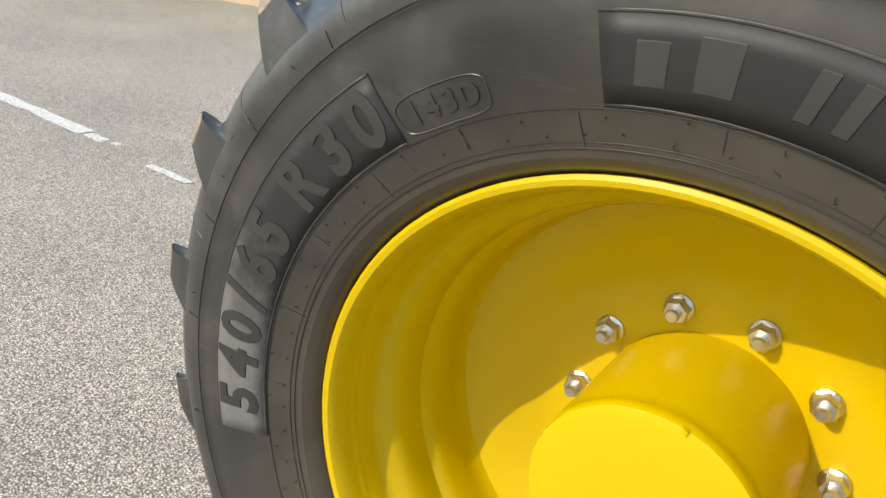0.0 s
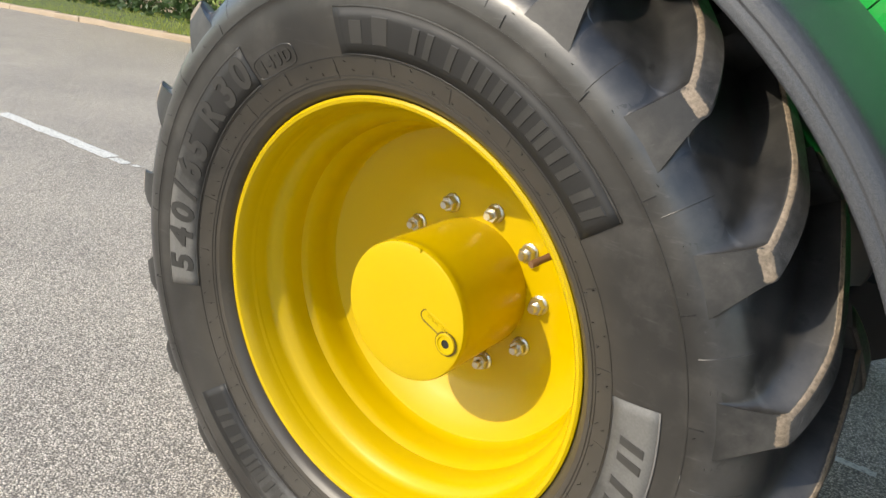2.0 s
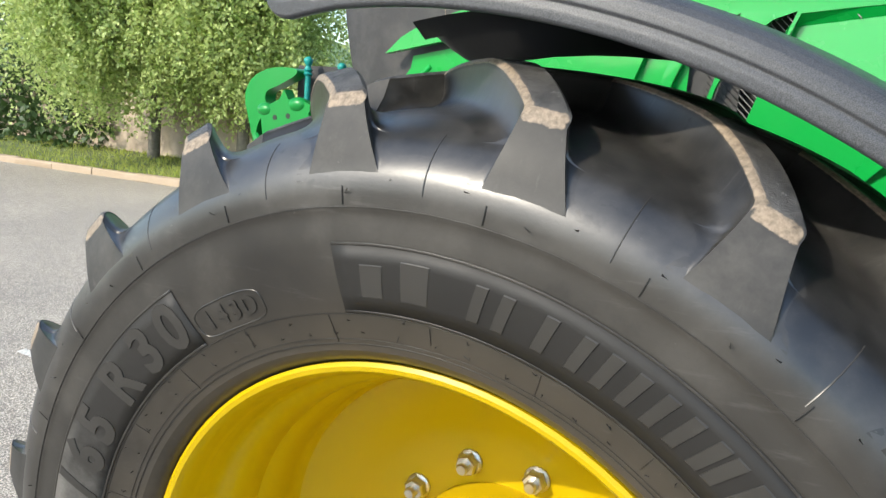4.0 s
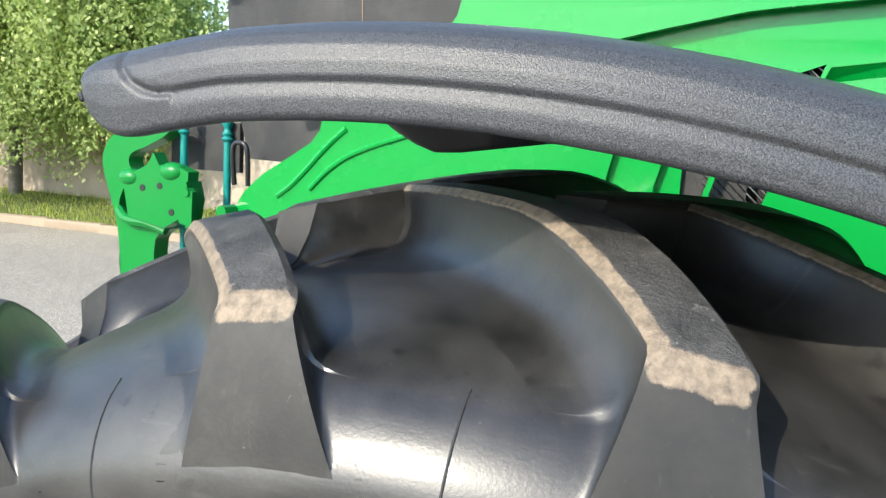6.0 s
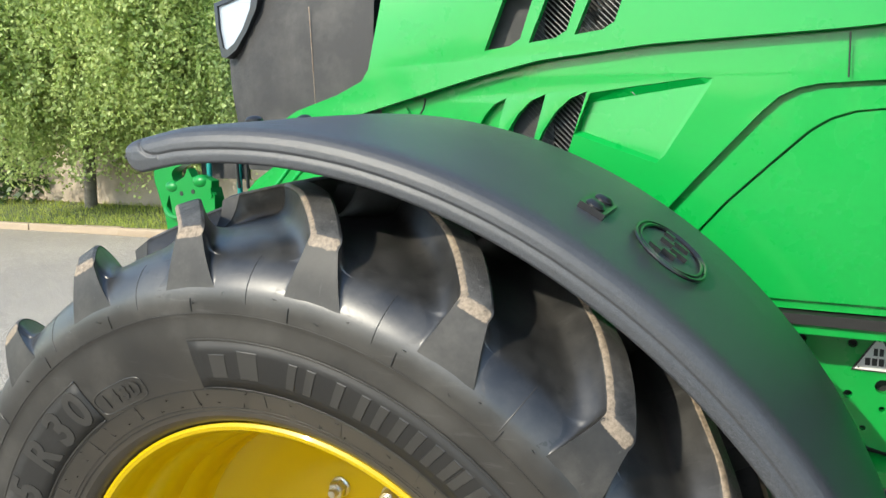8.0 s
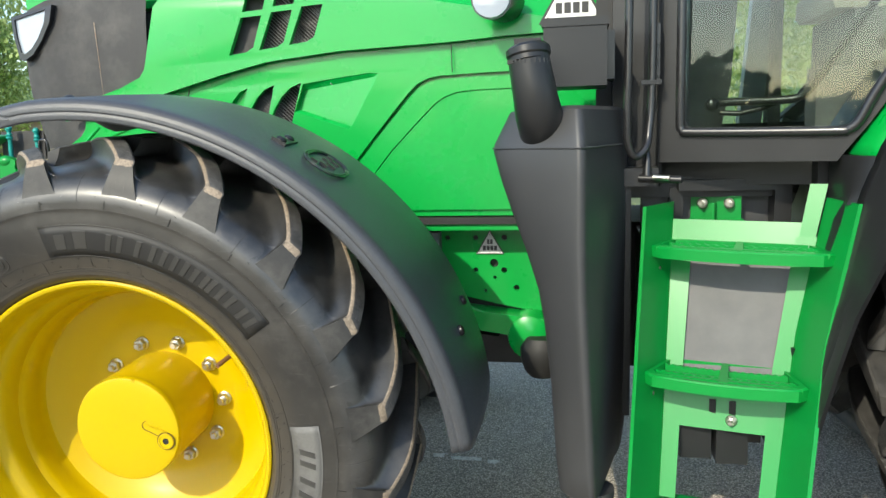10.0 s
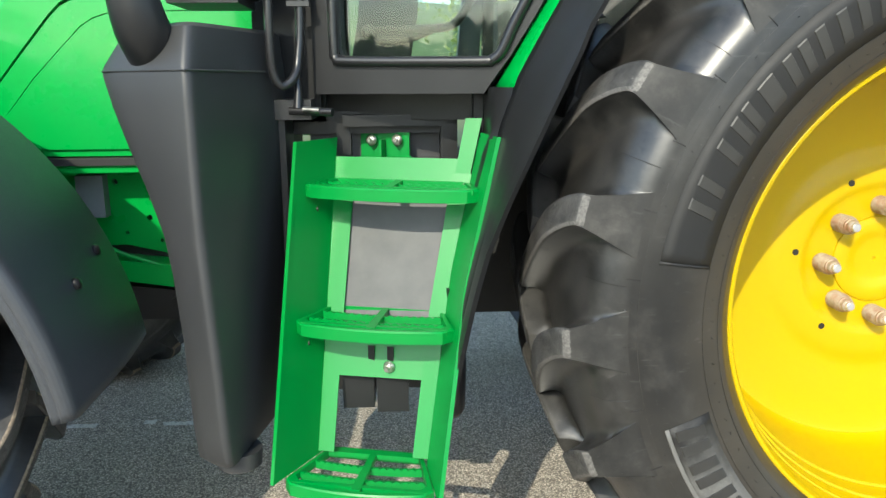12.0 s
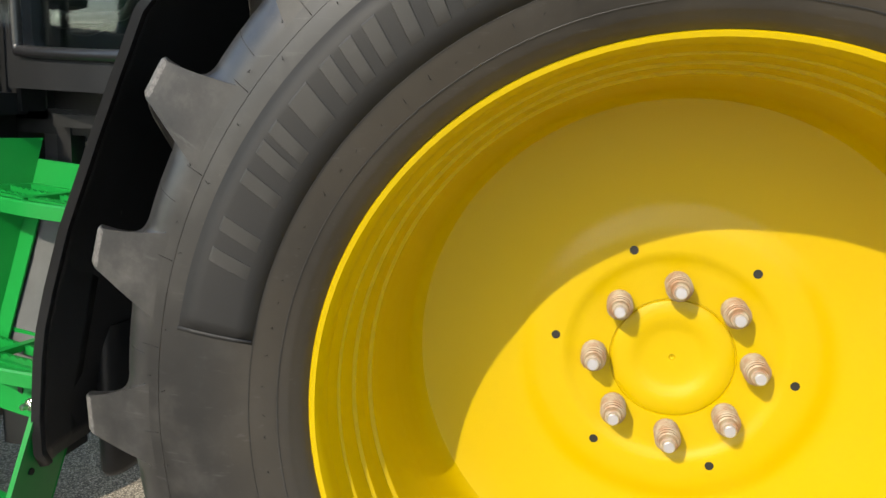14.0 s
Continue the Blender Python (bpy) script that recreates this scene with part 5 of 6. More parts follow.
# ---- tank, steps and cab ----
tank_rows = []
for z, xl, xm, xr, yr, up in ((1.472, 0.985, 1.12, 1.225, 0.47, 0.105), (1.462, 0.955, 1.13, 1.235, 0.46, 0.06), (1.384, 0.920, 1.135, 1.243, 0.455, 0.004), (1.368, 0.918, 1.136, 1.244, 0.455, 0.0),
                              (1.30, 0.936, 1.136, 1.246, 0.457, 0.0), (1.22, 0.963, 1.136, 1.247, 0.458, 0.0), (1.12, 0.999, 1.136, 1.247, 0.458, 0.0), (1.03, 1.027, 1.138, 1.246, 0.457, 0.0), (0.94, 1.042, 1.142, 1.245, 0.455, 0.0),
                              (0.80, 1.057, 1.149, 1.243, 0.45, 0.0), (0.60, 1.070, 1.157, 1.238, 0.445, 0.0), (0.538, 1.077, 1.160, 1.236, 0.44, 0.002), (0.524, 1.088, 1.158, 1.228, 0.432, 0.014)):
    low = max(0.0, (1.375 - z) / 0.82)
    yl, ym = 0.254 - 0.08 * low + up * 0.9, 0.122 + 0.012 * low + up
    tank_rows.append([(xl, 0.80, z), (xl, yl + 0.03, z), (xl + 0.012, yl, z), (xm - 0.02, ym + 0.010, z), (xm, ym, z), (xm + 0.014, ym + 0.022, z), (xr - 0.012, yr, z), (xr, yr + 0.03, z), (xr + 0.03, 0.80, z)])


tank = part("side_tank", loft([rounded(r) for r in tank_rows]), PLASTIC, tractor, "black moulded plastic tank with tapering foot", smooth=38)
part("tank_seam", pipe([(0.917, 0.30, 1.375), (0.928, 0.256, 1.375), (1.112, 0.134, 1.375), (1.134, 0.122, 1.375), (1.150, 0.140, 1.375), (1.234, 0.43, 1.375)], 0.0022, sides=6), PLASTIC, tractor)
neck_axis = [(1.047, 0.300, 1.375), (1.042, 0.240, 1.415), (1.037, 0.200, 1.455), (1.03, 0.184, 1.50), (1.018, 0.182, 1.575)]
part("filler_neck", pipe(catmull(neck_axis, 4), [0.054] * 8 + [0.054 - 0.0009 * k for k in range(9)], sides=28), SATIN, tractor, "black filler neck")
part("filler_cap", pipe([(1.0185, 0.181, 1.572), (1.0175, 0.182, 1.580), (1.017, 0.183, 1.584), (1.0155, 0.185, 1.598), (1.0145, 0.186, 1.604)], [0.0465, 0.0465, 0.051, 0.051, 0.044], sides=28), SATIN, tractor, "black screw cap")
bm = bmesh.new()
for k in range(26):
    a = 2 * math.pi * k / 26
    block((1.0175 + 0.0465 * math.cos(a) - 0.0025, 0.182 + 0.0465 * math.sin(a) - 0.0025, 1.566), (1.0175 + 0.0465 * math.cos(a) + 0.0025, 0.182 + 0.0465 * math.sin(a) + 0.0025, 1.575), bm)
part("cap_teeth", bm, SATIN, tractor)
part("cap_grip", block((0.985, 0.174, 1.60), (1.045, 0.197, 1.622)), SATIN, tractor, bevel=0.005)
part("tank_drain", pipe([(1.162, 0.235, 0.53), (1.162, 0.235, 0.492), (1.162, 0.235, 0.487)], [0.052, 0.05, 0.044], sides=20), PLASTIC, tractor, "round black drain boss")
part("tank_bridge", block((1.235, 0.640, 1.218), (1.69, 0.86, 1.276)), SATIN, tractor, "black moulded bridge below the cab", bevel=0.024, segs=4)
part("tank_bridge_ridge", block((1.395, 0.600, 1.238), (1.668, 0.66, 1.268)), SATIN, tractor, "rounded moulded bar", bevel=0.013, segs=3)
part("bridge_end", block((1.648, 0.610, 1.08), (1.692, 0.74, 1.270)), SATIN, tractor, "rounded end of the moulded bridge", bevel=0.018, segs=3)
part("bridge_cheek", block((1.375, 0.635, 1.11), (1.412, 0.74, 1.245)), SATIN, tractor, "moulded cheek beside the bracket", bevel=0.016, segs=3)
part("tank_flank", block((1.18, 0.50, 0.62), (1.262, 0.80, 1.285)), SATIN, tractor, "black moulded web between tank and cab", bevel=0.035, segs=4)
part("bridge_panel", block((1.30, 0.685, 1.05), (1.68, 0.73, 1.235)), PLASTIC, tractor, "black recessed panel behind the bracket", bevel=0.008)
part("control_box", block((1.04, 0.36, 1.522), (1.195, 0.56, 1.684)), SATIN, tractor, "square black plastic box", bevel=0.008)
part("control_box_lid", block((1.036, 0.356, 1.667), (1.199, 0.562, 1.688)), SATIN, tractor, bevel=0.005)
part("control_bracket", block((1.196, 0.42, 1.54), (1.215, 0.52, 1.66)), BLACKMETAL, tractor, bevel=0.003)

# boarding steps
TL, TR, BL, BR = Vector((1.295, 0.441, 1.208)), Vector((1.762, 0.293, 1.225)), Vector((1.243, 0.185, 0.462)), Vector((1.617, 0.094, 0.455))
KR = Vector((1.685, 0.232, 0.90))
left_at = lambda z: TL.lerp(BL, (TL.z - z) / (TL.z - BL.z))


def right_at(z):
    if z > KR.z:
        return TR.lerp(KR, (TR.z - z) / (TR.z - KR.z))
    return KR.lerp(BR, (KR.z - z) / (KR.z - BR.z))


LIN, RIN, BACK = Vector((0.50, 0.866, 0)), Vector((-0.12, 0.993, 0)), Vector((0.302, 0.953, 0))
ladder = tagged(new("boarding_steps"), "", "")
ladder.parent = tractor
ladder["label"] = "green steel boarding steps with three grated treads"


def side_sheet(at, inward, name, zs, deep, thick, flange):
    rows = []
    side = Vector((inward.y, -inward.x, 0)) * thick
    for z in zs:
        p = at(z)
        p = Vector((p.x, p.y, z))
        q = p + inward * deep(z)
        rows.append([p, q, q + side, p + side])
    bm = loft(rows)
    part(name, bm, GREEN_STEP, ladder, bevel=0.0015, segs=1)
    bm = bmesh.new()
    loft([[Vector((*at(z).xy, z)) + inward * a + side * b for a, b in ((-0.004, -flange), (0.006, -flange), (0.006, 1.2), (-0.004, 1.2))] for z in zs], bm)
    part("side_flange", bm, GREEN_STEP, ladder, bevel=0.0015, segs=1)


side_sheet(left_at, LIN, "side_plate", [0.462, 0.60, 0.80, 1.0, 1.212], lambda z: 0.165 + 0.02 * (z < 0.5), 0.004, 1.2)
side_sheet(right_at, RIN, "side_plate", [0.455, 0.60, 0.75, 0.90, 1.05, 1.228], lambda z: 0.17, -0.004, 1.2)
# back sheet: two uprights and cross panels
def back_at(z, t):
    a, b = left_at(z) + LIN * 0.165, right_at(z) + RIN * 0.17
    p = a.lerp(b, t)
    return Vector((p.x, p.y, z))


def back_sheet(quads, name):
    bm = bmesh.new()
    for z0, z1, t0, t1 in quads:
        loft([[back_at(z, t0), back_at(z, t1), back_at(z, t1) + BACK * 0.004, back_at(z, t0) + BACK * 0.004] for z in (z0, (z0 + z1) / 2, z1)], bm)
    part(name, bm, GREEN_STEP, ladder, bevel=0.001, segs=1)


back_sheet([(0.47, 1.13, 0.0, 0.155)], "back_upright")
back_sheet([(0.47, 1.13, 0.855, 1.0)], "back_upright")
back_sheet([(1.13, 1.262, 0.875, 0.98)], "back_upright")
back_sheet([(1.10, 1.165, 0.0, 0.875)], "cross_panel")
back_sheet([(0.645, 0.74, 0.155, 0.855)], "cross_panel")
bm = loft([[back_at(z, t) + BACK * k for t, k in ((0.02, 0.012), (0.98, 0.012), (0.98, 0.04), (0.02, 0.04))] for z in (0.70, 0.80, 0.95, 1.09)])
part("step_backing", bm, CABTRIM, tractor, "dark grey plastic cover behind the steps", bevel=0.004)
for t in (0.42, 0.58):
    p = back_at(0.690, t) - BACK * 0.001
    q = Matrix.Translation(p) @ Matrix.Rotation(radians(-17.6), 4, "Z")
    o = part("adjusting_slot", slab([(-0.008, -0.03), (0.008, -0.03), (0.008, 0.03), (-0.008, 0.03)], -0.001, 0.003), DARK, ladder)
    o.matrix_basis = q
bolt = hex_nut("step_bolt", 0.022, 0.010, ZINC)
for p in (back_at(0.672, 0.58), Vector((1.467, 0.655, 1.200)), Vector((1.535, 0.632, 1.201))):
    o = new("step_bolt", bolt)
    o.parent = ladder
    o["label"] = "zinc-plated bolt head"
    o.matrix_basis = Matrix.Translation(p - BACK * 0.004) @ Matrix.Rotation(radians(-17.6), 4, "Z")
tilt = Matrix.Translation((1.50, 0.648, 1.19)) @ Matrix.Rotation(radians(-17.6), 4, "Z")
part("hanger_bracket", slab([(-0.068, 0.03), (-0.068, -0.03), (-0.085, -0.06), (0.10, -0.06), (0.068, -0.03), (0.068, 0.03)], 0.003, 0.006), GREEN_STEP, ladder, bevel=0.002, segs=1).matrix_basis = tilt
part("hanger_rib", slab([(-0.003, 0.012), (0.003, 0.012), (0.003, -0.06), (-0.003, -0.06)], -0.035, 0.04), GREEN_STEP, ladder, bevel=0.001, segs=1).matrix_basis = tilt
for k, (z, t) in enumerate(((1.045, 0.06), (0.735, 0.05), (0.90, 0.0), (0.62, 0.0))):
    side_l = k < 2
    p = (left_at(z) + LIN * 0.10) if side_l else (right_at(z) + RIN * 0.05)
    part("fixing_hole", pipe([Vector((p.x - 0.002, p.y, z)), Vector((p.x + 0.004, p.y, z))], 0.007, sides=10), DARK, ladder)


def grated_step(pl, pr, depth, open_front):
    """A tray with a bowed front, two openings and toothed bars across them."""
    pl, pr = Vector(pl), Vector(pr)
    u = pr - pl
    wid = u.length
    u.normalize()
    v = Vector((-u.y, u.x, 0)).normalized()
    m = Matrix((( u.x, v.x, 0, pl.x), (u.y, v.y, 0, pl.y), (u.z, v.z, 1, pl.z), (0, 0, 0, 1)))
    lean_l, lean_r = LIN.dot(u) / LIN.dot(v), RIN.dot(u) / RIN.dot(v)

    def fitted(verts):
        """Leans the tray's ends along the two side plates."""
        return [(x + max(0.0, y) * (lean_l + (lean_r - lean_l) * min(1, max(0, x / wid))), y, z) for x, y, z in verts]

    bow = lambda x: -0.030 * math.sin(math.pi * min(1, max(0, x / wid))) ** 0.8
    tv, tf, bars = tray(wid, depth, bow)
    step = build("step", fitted(tv), tf, GREEN_STEP, ladder, "green grated step with worn front edge", 35)
    step.matrix_basis = m
    for b in bars:
        o = build("step_bar", fitted(b), [(0, 3, 2, 1), (4, 5, 6, 7), (0, 1, 5, 4), (1, 2, 6, 5), (2, 3, 7, 6), (3, 0, 4, 7)], GREEN_STEP, ladder, "", 30)
        o.matrix_basis = m
    for x0, x1 in ((0.024, wid / 2 - 0.012), (wid / 2 + 0.012, wid - 0.024)):
        for k, y in enumerate((depth * 0.27, depth * 0.60)):
            n = 15
            verts, faces = [], []
            for i in range(n + 1):
                x = x0 - 0.006 + (x1 - x0 + 0.012) * i / n
                zz = -0.004 if i % 2 else 0.001
                yy = y + 0.5 * bow(x)
                verts += [(x, yy, zz), (x, yy + 0.003, zz), (x, yy + 0.013, -0.004), (x, yy + 0.013, -0.008), (x, yy, -0.02)]
            for i in range(n):
                a, b = i * 5, i * 5 + 5
                for c in range(4):
                    faces.append((a + c, a + c + 1, b + c + 1, b + c))
                faces.append((a + 4, a, b, b + 4))
            o = build("grip_bar", fitted(verts), faces, GREEN_STEP, ladder, "", 30)
            o.matrix_basis = m
    return step


def tray(wid, depth, bow):
    """Vertices and faces of the rim: outer wall, rolled top and the bar in the middle."""
    verts, faces = [], []
    n = 14
    loopo = [(wid * i / n, bow(wid * i / n)) for i in range(n + 1)] + [(wid, depth), (0, depth)]
    # rounded front corners
    loopo[0], loopo[n] = (0.0, 0.018), (wid, 0.018)
    wind = len(loopo)

    def inset(p, k):
        cx, cy = wid / 2, depth / 2
        x, y = p
        return (x + (k if x < cx else -k) * (1 if abs(x - cx) > wid * 0.42 else 0), y + (k if y < cy else -k))

    rows = [[(x, y, -0.030) for x, y in loopo], [(x, y, -0.004) for x, y in loopo], [(*inset(p, 0.003), 0.0) for p in loopo], [(*inset(p, 0.015), 0.0) for p in loopo], [(*inset(p, 0.017), -0.014) for p in loopo]]
    for r in rows:
        verts += r
    for a in range(len(rows) - 1):
        for i in range(wind):
            j = (i + 1) % wind
            faces.append((a * wind + i, a * wind + j, (a + 1) * wind + j, (a + 1) * wind + i))
    # back rows of the openings and the middle bar
    bars = []
    for lo, hi in (((wid / 2 - 0.011, -0.012, -0.012), (wid / 2 + 0.011, depth - 0.01, 0.0015)), ((0.02, depth * 0.86, -0.012), (wid - 0.02, depth, 0.001)), ((0.02, 0.0, -0.012), (wid - 0.02, 0.012, 0.0008))):
        (x0, y0, z0), (x1, y1, z1) = lo, hi
        bars.append([(x0, y0, z0), (x1, y0, z0), (x1, y1, z0), (x0, y1, z0), (x0, y0, z1), (x1, y0, z1), (x1, y1, z1), (x0, y1, z1)])
    return verts, faces, bars


for z, dpt, dl in ((1.112, 0.148, 0.0), (0.803, 0.170, 0.0), (0.462, 0.182, 0.0)):
    a, b = left_at(z) + LIN * 0.020, right_at(z) + RIN * 0.028
    grated_step((a.x + 0.004, a.y, z), (b.x - 0.006, b.y, z - 0.006), dpt, dl)

# cab: door frame plane leans back towards the front
DOOR = Matrix.Translation((1.388, 0.53, 0)) @ Matrix.Rotation(-math.atan2(0.127, 0.376), 4, "Z")
cab = new("cab")
cab.parent = tractor
cab["label"] = "black-framed tractor cab with tinted glass"
SH = 2.45
frame_o = [(-0.055, 1.322), (0.375, 1.322), (0.396, 1.352), (0.438, 1.408), (0.492, 1.492), (0.532, 1.562), (0.582, 1.632), (0.636, 1.692), (0.74, 1.80), (0.86, 1.92), (1.12, 2.2), (1.25, SH), (-0.06, SH)]
frame_i = [(0.012, 1.432), (0.018, 1.415), (0.035, 1.409), (0.375, 1.404), (0.395, 1.408), (0.410, 1.424), (0.434, 1.475), (0.466, 1.537), (0.498, 1.586), (0.533, 1.635), (0.571, 1.687), (0.66, 1.79), (0.76, 1.90), (1.0, 2.2), (1.08, SH - 0.08), (0.012, SH - 0.08)]
o = plate(frame_o, [frame_i], -0.01, 0.05, "door_frame", SATIN, cab, "black door frame")
o.matrix_basis = DOOR
seal = catmull([(0.004, 0, SH - 0.08), (0.004, 0, 1.70), (0.004, 0, 1.44), (0.010, 0, 1.408), (0.04, 0, 1.400), (0.36, 0, 1.395), (0.397, 0, 1.399), (0.420, 0, 1.421), (0.445, 0, 1.475), (0.478, 0, 1.535), (0.511, 0, 1.586), (0.546, 0, 1.634), (0.584, 0, 1.688), (0.67, 0, 1.79), (0.77, 0, 1.90), (1.01, 0, 2.2), (1.09, 0, SH - 0.08)], 5)
o = part("window_seal", pipe([(x, -0.017, z) for x, y, z in seal], 0.0125, sides=10), BLACKMETAL, cab, "rounded black rubber window seal")
o.matrix_basis = DOOR
o = plate(frame_i, [], 0.012, 0.004, "window_pane", GLASS, cab, "clear side window glass")
o.matrix_basis = DOOR
o.visible_shadow = False
bar = catmull([(0.075, 0.055, 1.473), (0.12, 0.05, 1.475), (0.24, 0.045, 1.475), (0.285, 0.045, 1.482), (0.32, 0.045, 1.52), (0.42, 0.045, 1.67), (0.52, 0.045, 1.83)], 6)
o = part("door_bar", pipe(bar, 0.0105), BLACKMETAL, cab, "bent black door handle bar")
o.matrix_basis = DOOR
bm = bmesh.new()
bmesh.ops.create_uvsphere(bm, u_segments=14, v_segments=10, radius=0.019, matrix=Matrix.Translation((0.072, 0.045, 1.471)))
o = part("door_knob", bm, BLACKMETAL, cab, "round black latch knob")
o.matrix_basis = DOOR
o = part("latch_lever", pipe([(0.09, 0.06, 1.448), (0.14, 0.06, 1.445), (0.19, 0.06, 1.455), (0.23, 0.06, 1.47)], 0.007), BLACKMETAL, cab)
o.matrix_basis = DOOR
part("front_pillar", loft([[(1.215, 0.60, z), (1.345, 0.565, z), (1.345, 0.66, z), (1.215, 0.66, z)] for z in (1.27, SH)]), SATIN, cab, "black front pillar", bevel=0.012)
# solid dark block behind the pillar, its colour standing for shade
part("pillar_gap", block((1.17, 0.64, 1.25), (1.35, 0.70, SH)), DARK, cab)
# sill set back and coloured near-black for the shade under the door
part("sill", loft([[(1.30, 0.68, z), (1.74, 0.55, z), (1.74, 0.66, z), (1.30, 0.84, z)] for z in (1.255, 1.325)]), DARK, cab, "sill below the door, the gap's shade in its dark colour")
rows = []
for lx, z, xa, ya in ((0.365, 1.325, 1.768, 0.45), (0.415, 1.39, 1.80, 0.45), (0.452, 1.45, 1.83, 0.445), (0.63, 1.70, 1.96, 0.42), (0.90, 2.02, 2.18, 0.36)):
    p = DOOR @ Vector((lx, 0, z))
    rows.append([(p.x - 0.01, p.y + 0.03, z), (p.x + 0.3 * (xa - p.x), p.y + 0.10, z), (xa + 0.004, max(ya, p.y + 0.02) + 0.012, z)])
filler = part("door_rear_seal", loft(rows, closed=False), SATIN, cab, "black trim behind the door", smooth=60)
md = filler.modifiers.new("thick", "SOLIDIFY")
md.thickness, md.offset = 0.006, 0
rail = catmull([(1.252, 0.43, 2.1), (1.25, 0.43, 1.70), (1.247, 0.43, 1.45), (1.25, 0.435, 1.375), (1.268, 0.445, 1.342), (1.295, 0.46, 1.362), (1.305, 0.48, 1.41), (1.312, 0.49, 1.55), (1.315, 0.49, 2.1)], 6)
part("grab_rail", pipe(rail, 0.0105, sides=12), BLACKMETAL, cab, "black tubular grab rail")
part("rail_clamp", block((1.283, 0.475, 1.525), (1.335, 0.50, 1.537)), BLACKMETAL, cab, bevel=0.002)
part("pillar_strap", block((1.317, 0.50, 1.53), (1.332, 0.53, 1.68)), BLACKMETAL, cab, bevel=0.003)
for z in (1.555, 1.595, 1.635):
    part("pillar_bolt", pipe([(1.325, 0.492, z), (1.325, 0.505, z)], 0.008, sides=8), BLACKMETAL, cab)
part("door_hinge", pipe([(1.28, 0.475, 1.284), (1.385, 0.44, 1.281)], 0.010), BLACKMETAL, cab, "black hinge pin")
part("hinge_pin", pipe([(1.315, 0.455, 1.287), (1.355, 0.44, 1.285)], 0.0075), ZINC, cab, "bright steel hinge pin")
part("hinge_block", block((1.24, 0.48, 1.262), (1.33, 0.60, 1.31)), BLACKMETAL, cab, bevel=0.008)
part("cable_boot", pipe([(1.30, 0.47, 1.29), (1.302, 0.475, 1.33), (1.30, 0.48, 1.36)], [0.012, 0.009, 0.007]), BLACKMETAL, cab)
# inside the cab
part("cab_floor", block((1.3, 0.74, 1.25), (2.4, 1.9, 1.33)), CABTRIM, cab, "grey cab floor")
part("cab_roof", block((1.2, 0.45, 2.45), (2.7, 2.05, 2.62)), GREEN, cab, "green cab roof", bevel=0.05)
part("cab_rear", block((2.35, 0.7, 1.3), (2.42, 1.8, 1.75)), CABTRIM, cab, "grey rear bulkhead")
part("rear_pillar", loft([[(x, y, z) for x, y in ((2.40 + 0.1 * (z > 2), 0.62), (2.47 + 0.1 * (z > 2), 0.62), (2.47 + 0.1 * (z > 2), 0.70), (2.40 + 0.1 * (z > 2), 0.70))] for z in (1.4, 2.45)]), SATIN, cab)
part("far_pillar", block((1.25, 1.86, 1.3), (1.33, 1.95, 2.45)), SATIN, cab)
part("far_sill", block((1.25, 1.86, 1.25), (2.4, 1.95, 1.42)), SATIN, cab)
part("far_pillar", loft([[(x + dx, y, z) for dx, y in ((0, 1.88), (0.09, 1.88), (0.09, 1.96), (0, 1.96))] for x, z in ((1.775, 1.42), (1.80, 1.7), (1.86, 2.45))]), SLATE, cab, "grey-blue pillar of the far door", bevel=0.012)
part("far_door_post", block((1.885, 1.86, 1.40), (1.935, 1.95, 2.45)), CABTRIM, cab, bevel=0.01)
part("instrument_console", loft([[(1.42 + s, 1.02, z), (1.60 + s, 1.05, z), (1.60 + s, 1.45, z), (1.42 + s, 1.48, z)] for z, s in ((1.33, -0.04), (1.55, 0), (1.82, 0.015), (1.93, 0.03))]), CABTRIM, cab, "grey instrument console", bevel=0.03, segs=3)
part("steering_column", loft([[(1.52 + dx, 1.25 + dy, 1.75) for dx, dy in ((-0.06, -0.09), (0.06, -0.09), (0.06, 0.09), (-0.06, 0.09))], [(1.70 + dx, 1.25 + dy, 2.0) for dx, dy in ((-0.05, -0.07), (0.05, -0.07), (0.05, 0.07), (-0.05, 0.07))]]), CABTRIM, cab, "dark steering column", bevel=0.02)
wheel_pts = [(1.74 + 0.16 * math.cos(2 * math.pi * k / 28), 1.25 + 0.2 * math.sin(2 * math.pi * k / 28), 2.05 + 0.09 * math.cos(2 * math.pi * k / 28)) for k in range(29)]
part("steering_wheel", pipe(wheel_pts, 0.015, cap=False), BLACKMETAL, cab, "black steering wheel")
part("operator_seat", loft([[(1.95, 1.02, z), (2.30 + s, 1.02, z), (2.30 + s, 1.48, z), (1.95, 1.48, z)] for z, s in ((1.33, -0.1), (1.62, 0), (1.76, 0.02))]), CABTRIM, cab, "dark grey operator seat", bevel=0.04)
part("seat_back", loft([[(2.20 + s, 1.03, z), (2.33 + s, 1.05, z), (2.33 + s, 1.45, z), (2.20 + s, 1.47, z)] for z, s in ((1.70, 0), (2.1, 0.04), (2.35, 0.09))]), CABTRIM, cab, "dark grey seat back", bevel=0.04)
part("seat_cushion", loft([[(1.90 - b, 1.04 - b, z), (2.24 + b, 1.04 - b, z), (2.24 + b, 1.46 + b, z), (1.90 - b, 1.46 + b, z)] for z, b in ((1.765, 0.0), (1.785, 0.012), (1.84, 0.01), (1.86, -0.01))]), CREAM, cab, "pale beige seat cushion", bevel=0.012, segs=3)
part("side_console", loft([[(1.84, 0.98, z), (1.985, 0.98, z), (1.985, 1.10, z), (1.84, 1.10, z)] for z in (1.33, 1.56, 1.585)]), CABTRIM, cab, "dark grey armrest console", bevel=0.012)
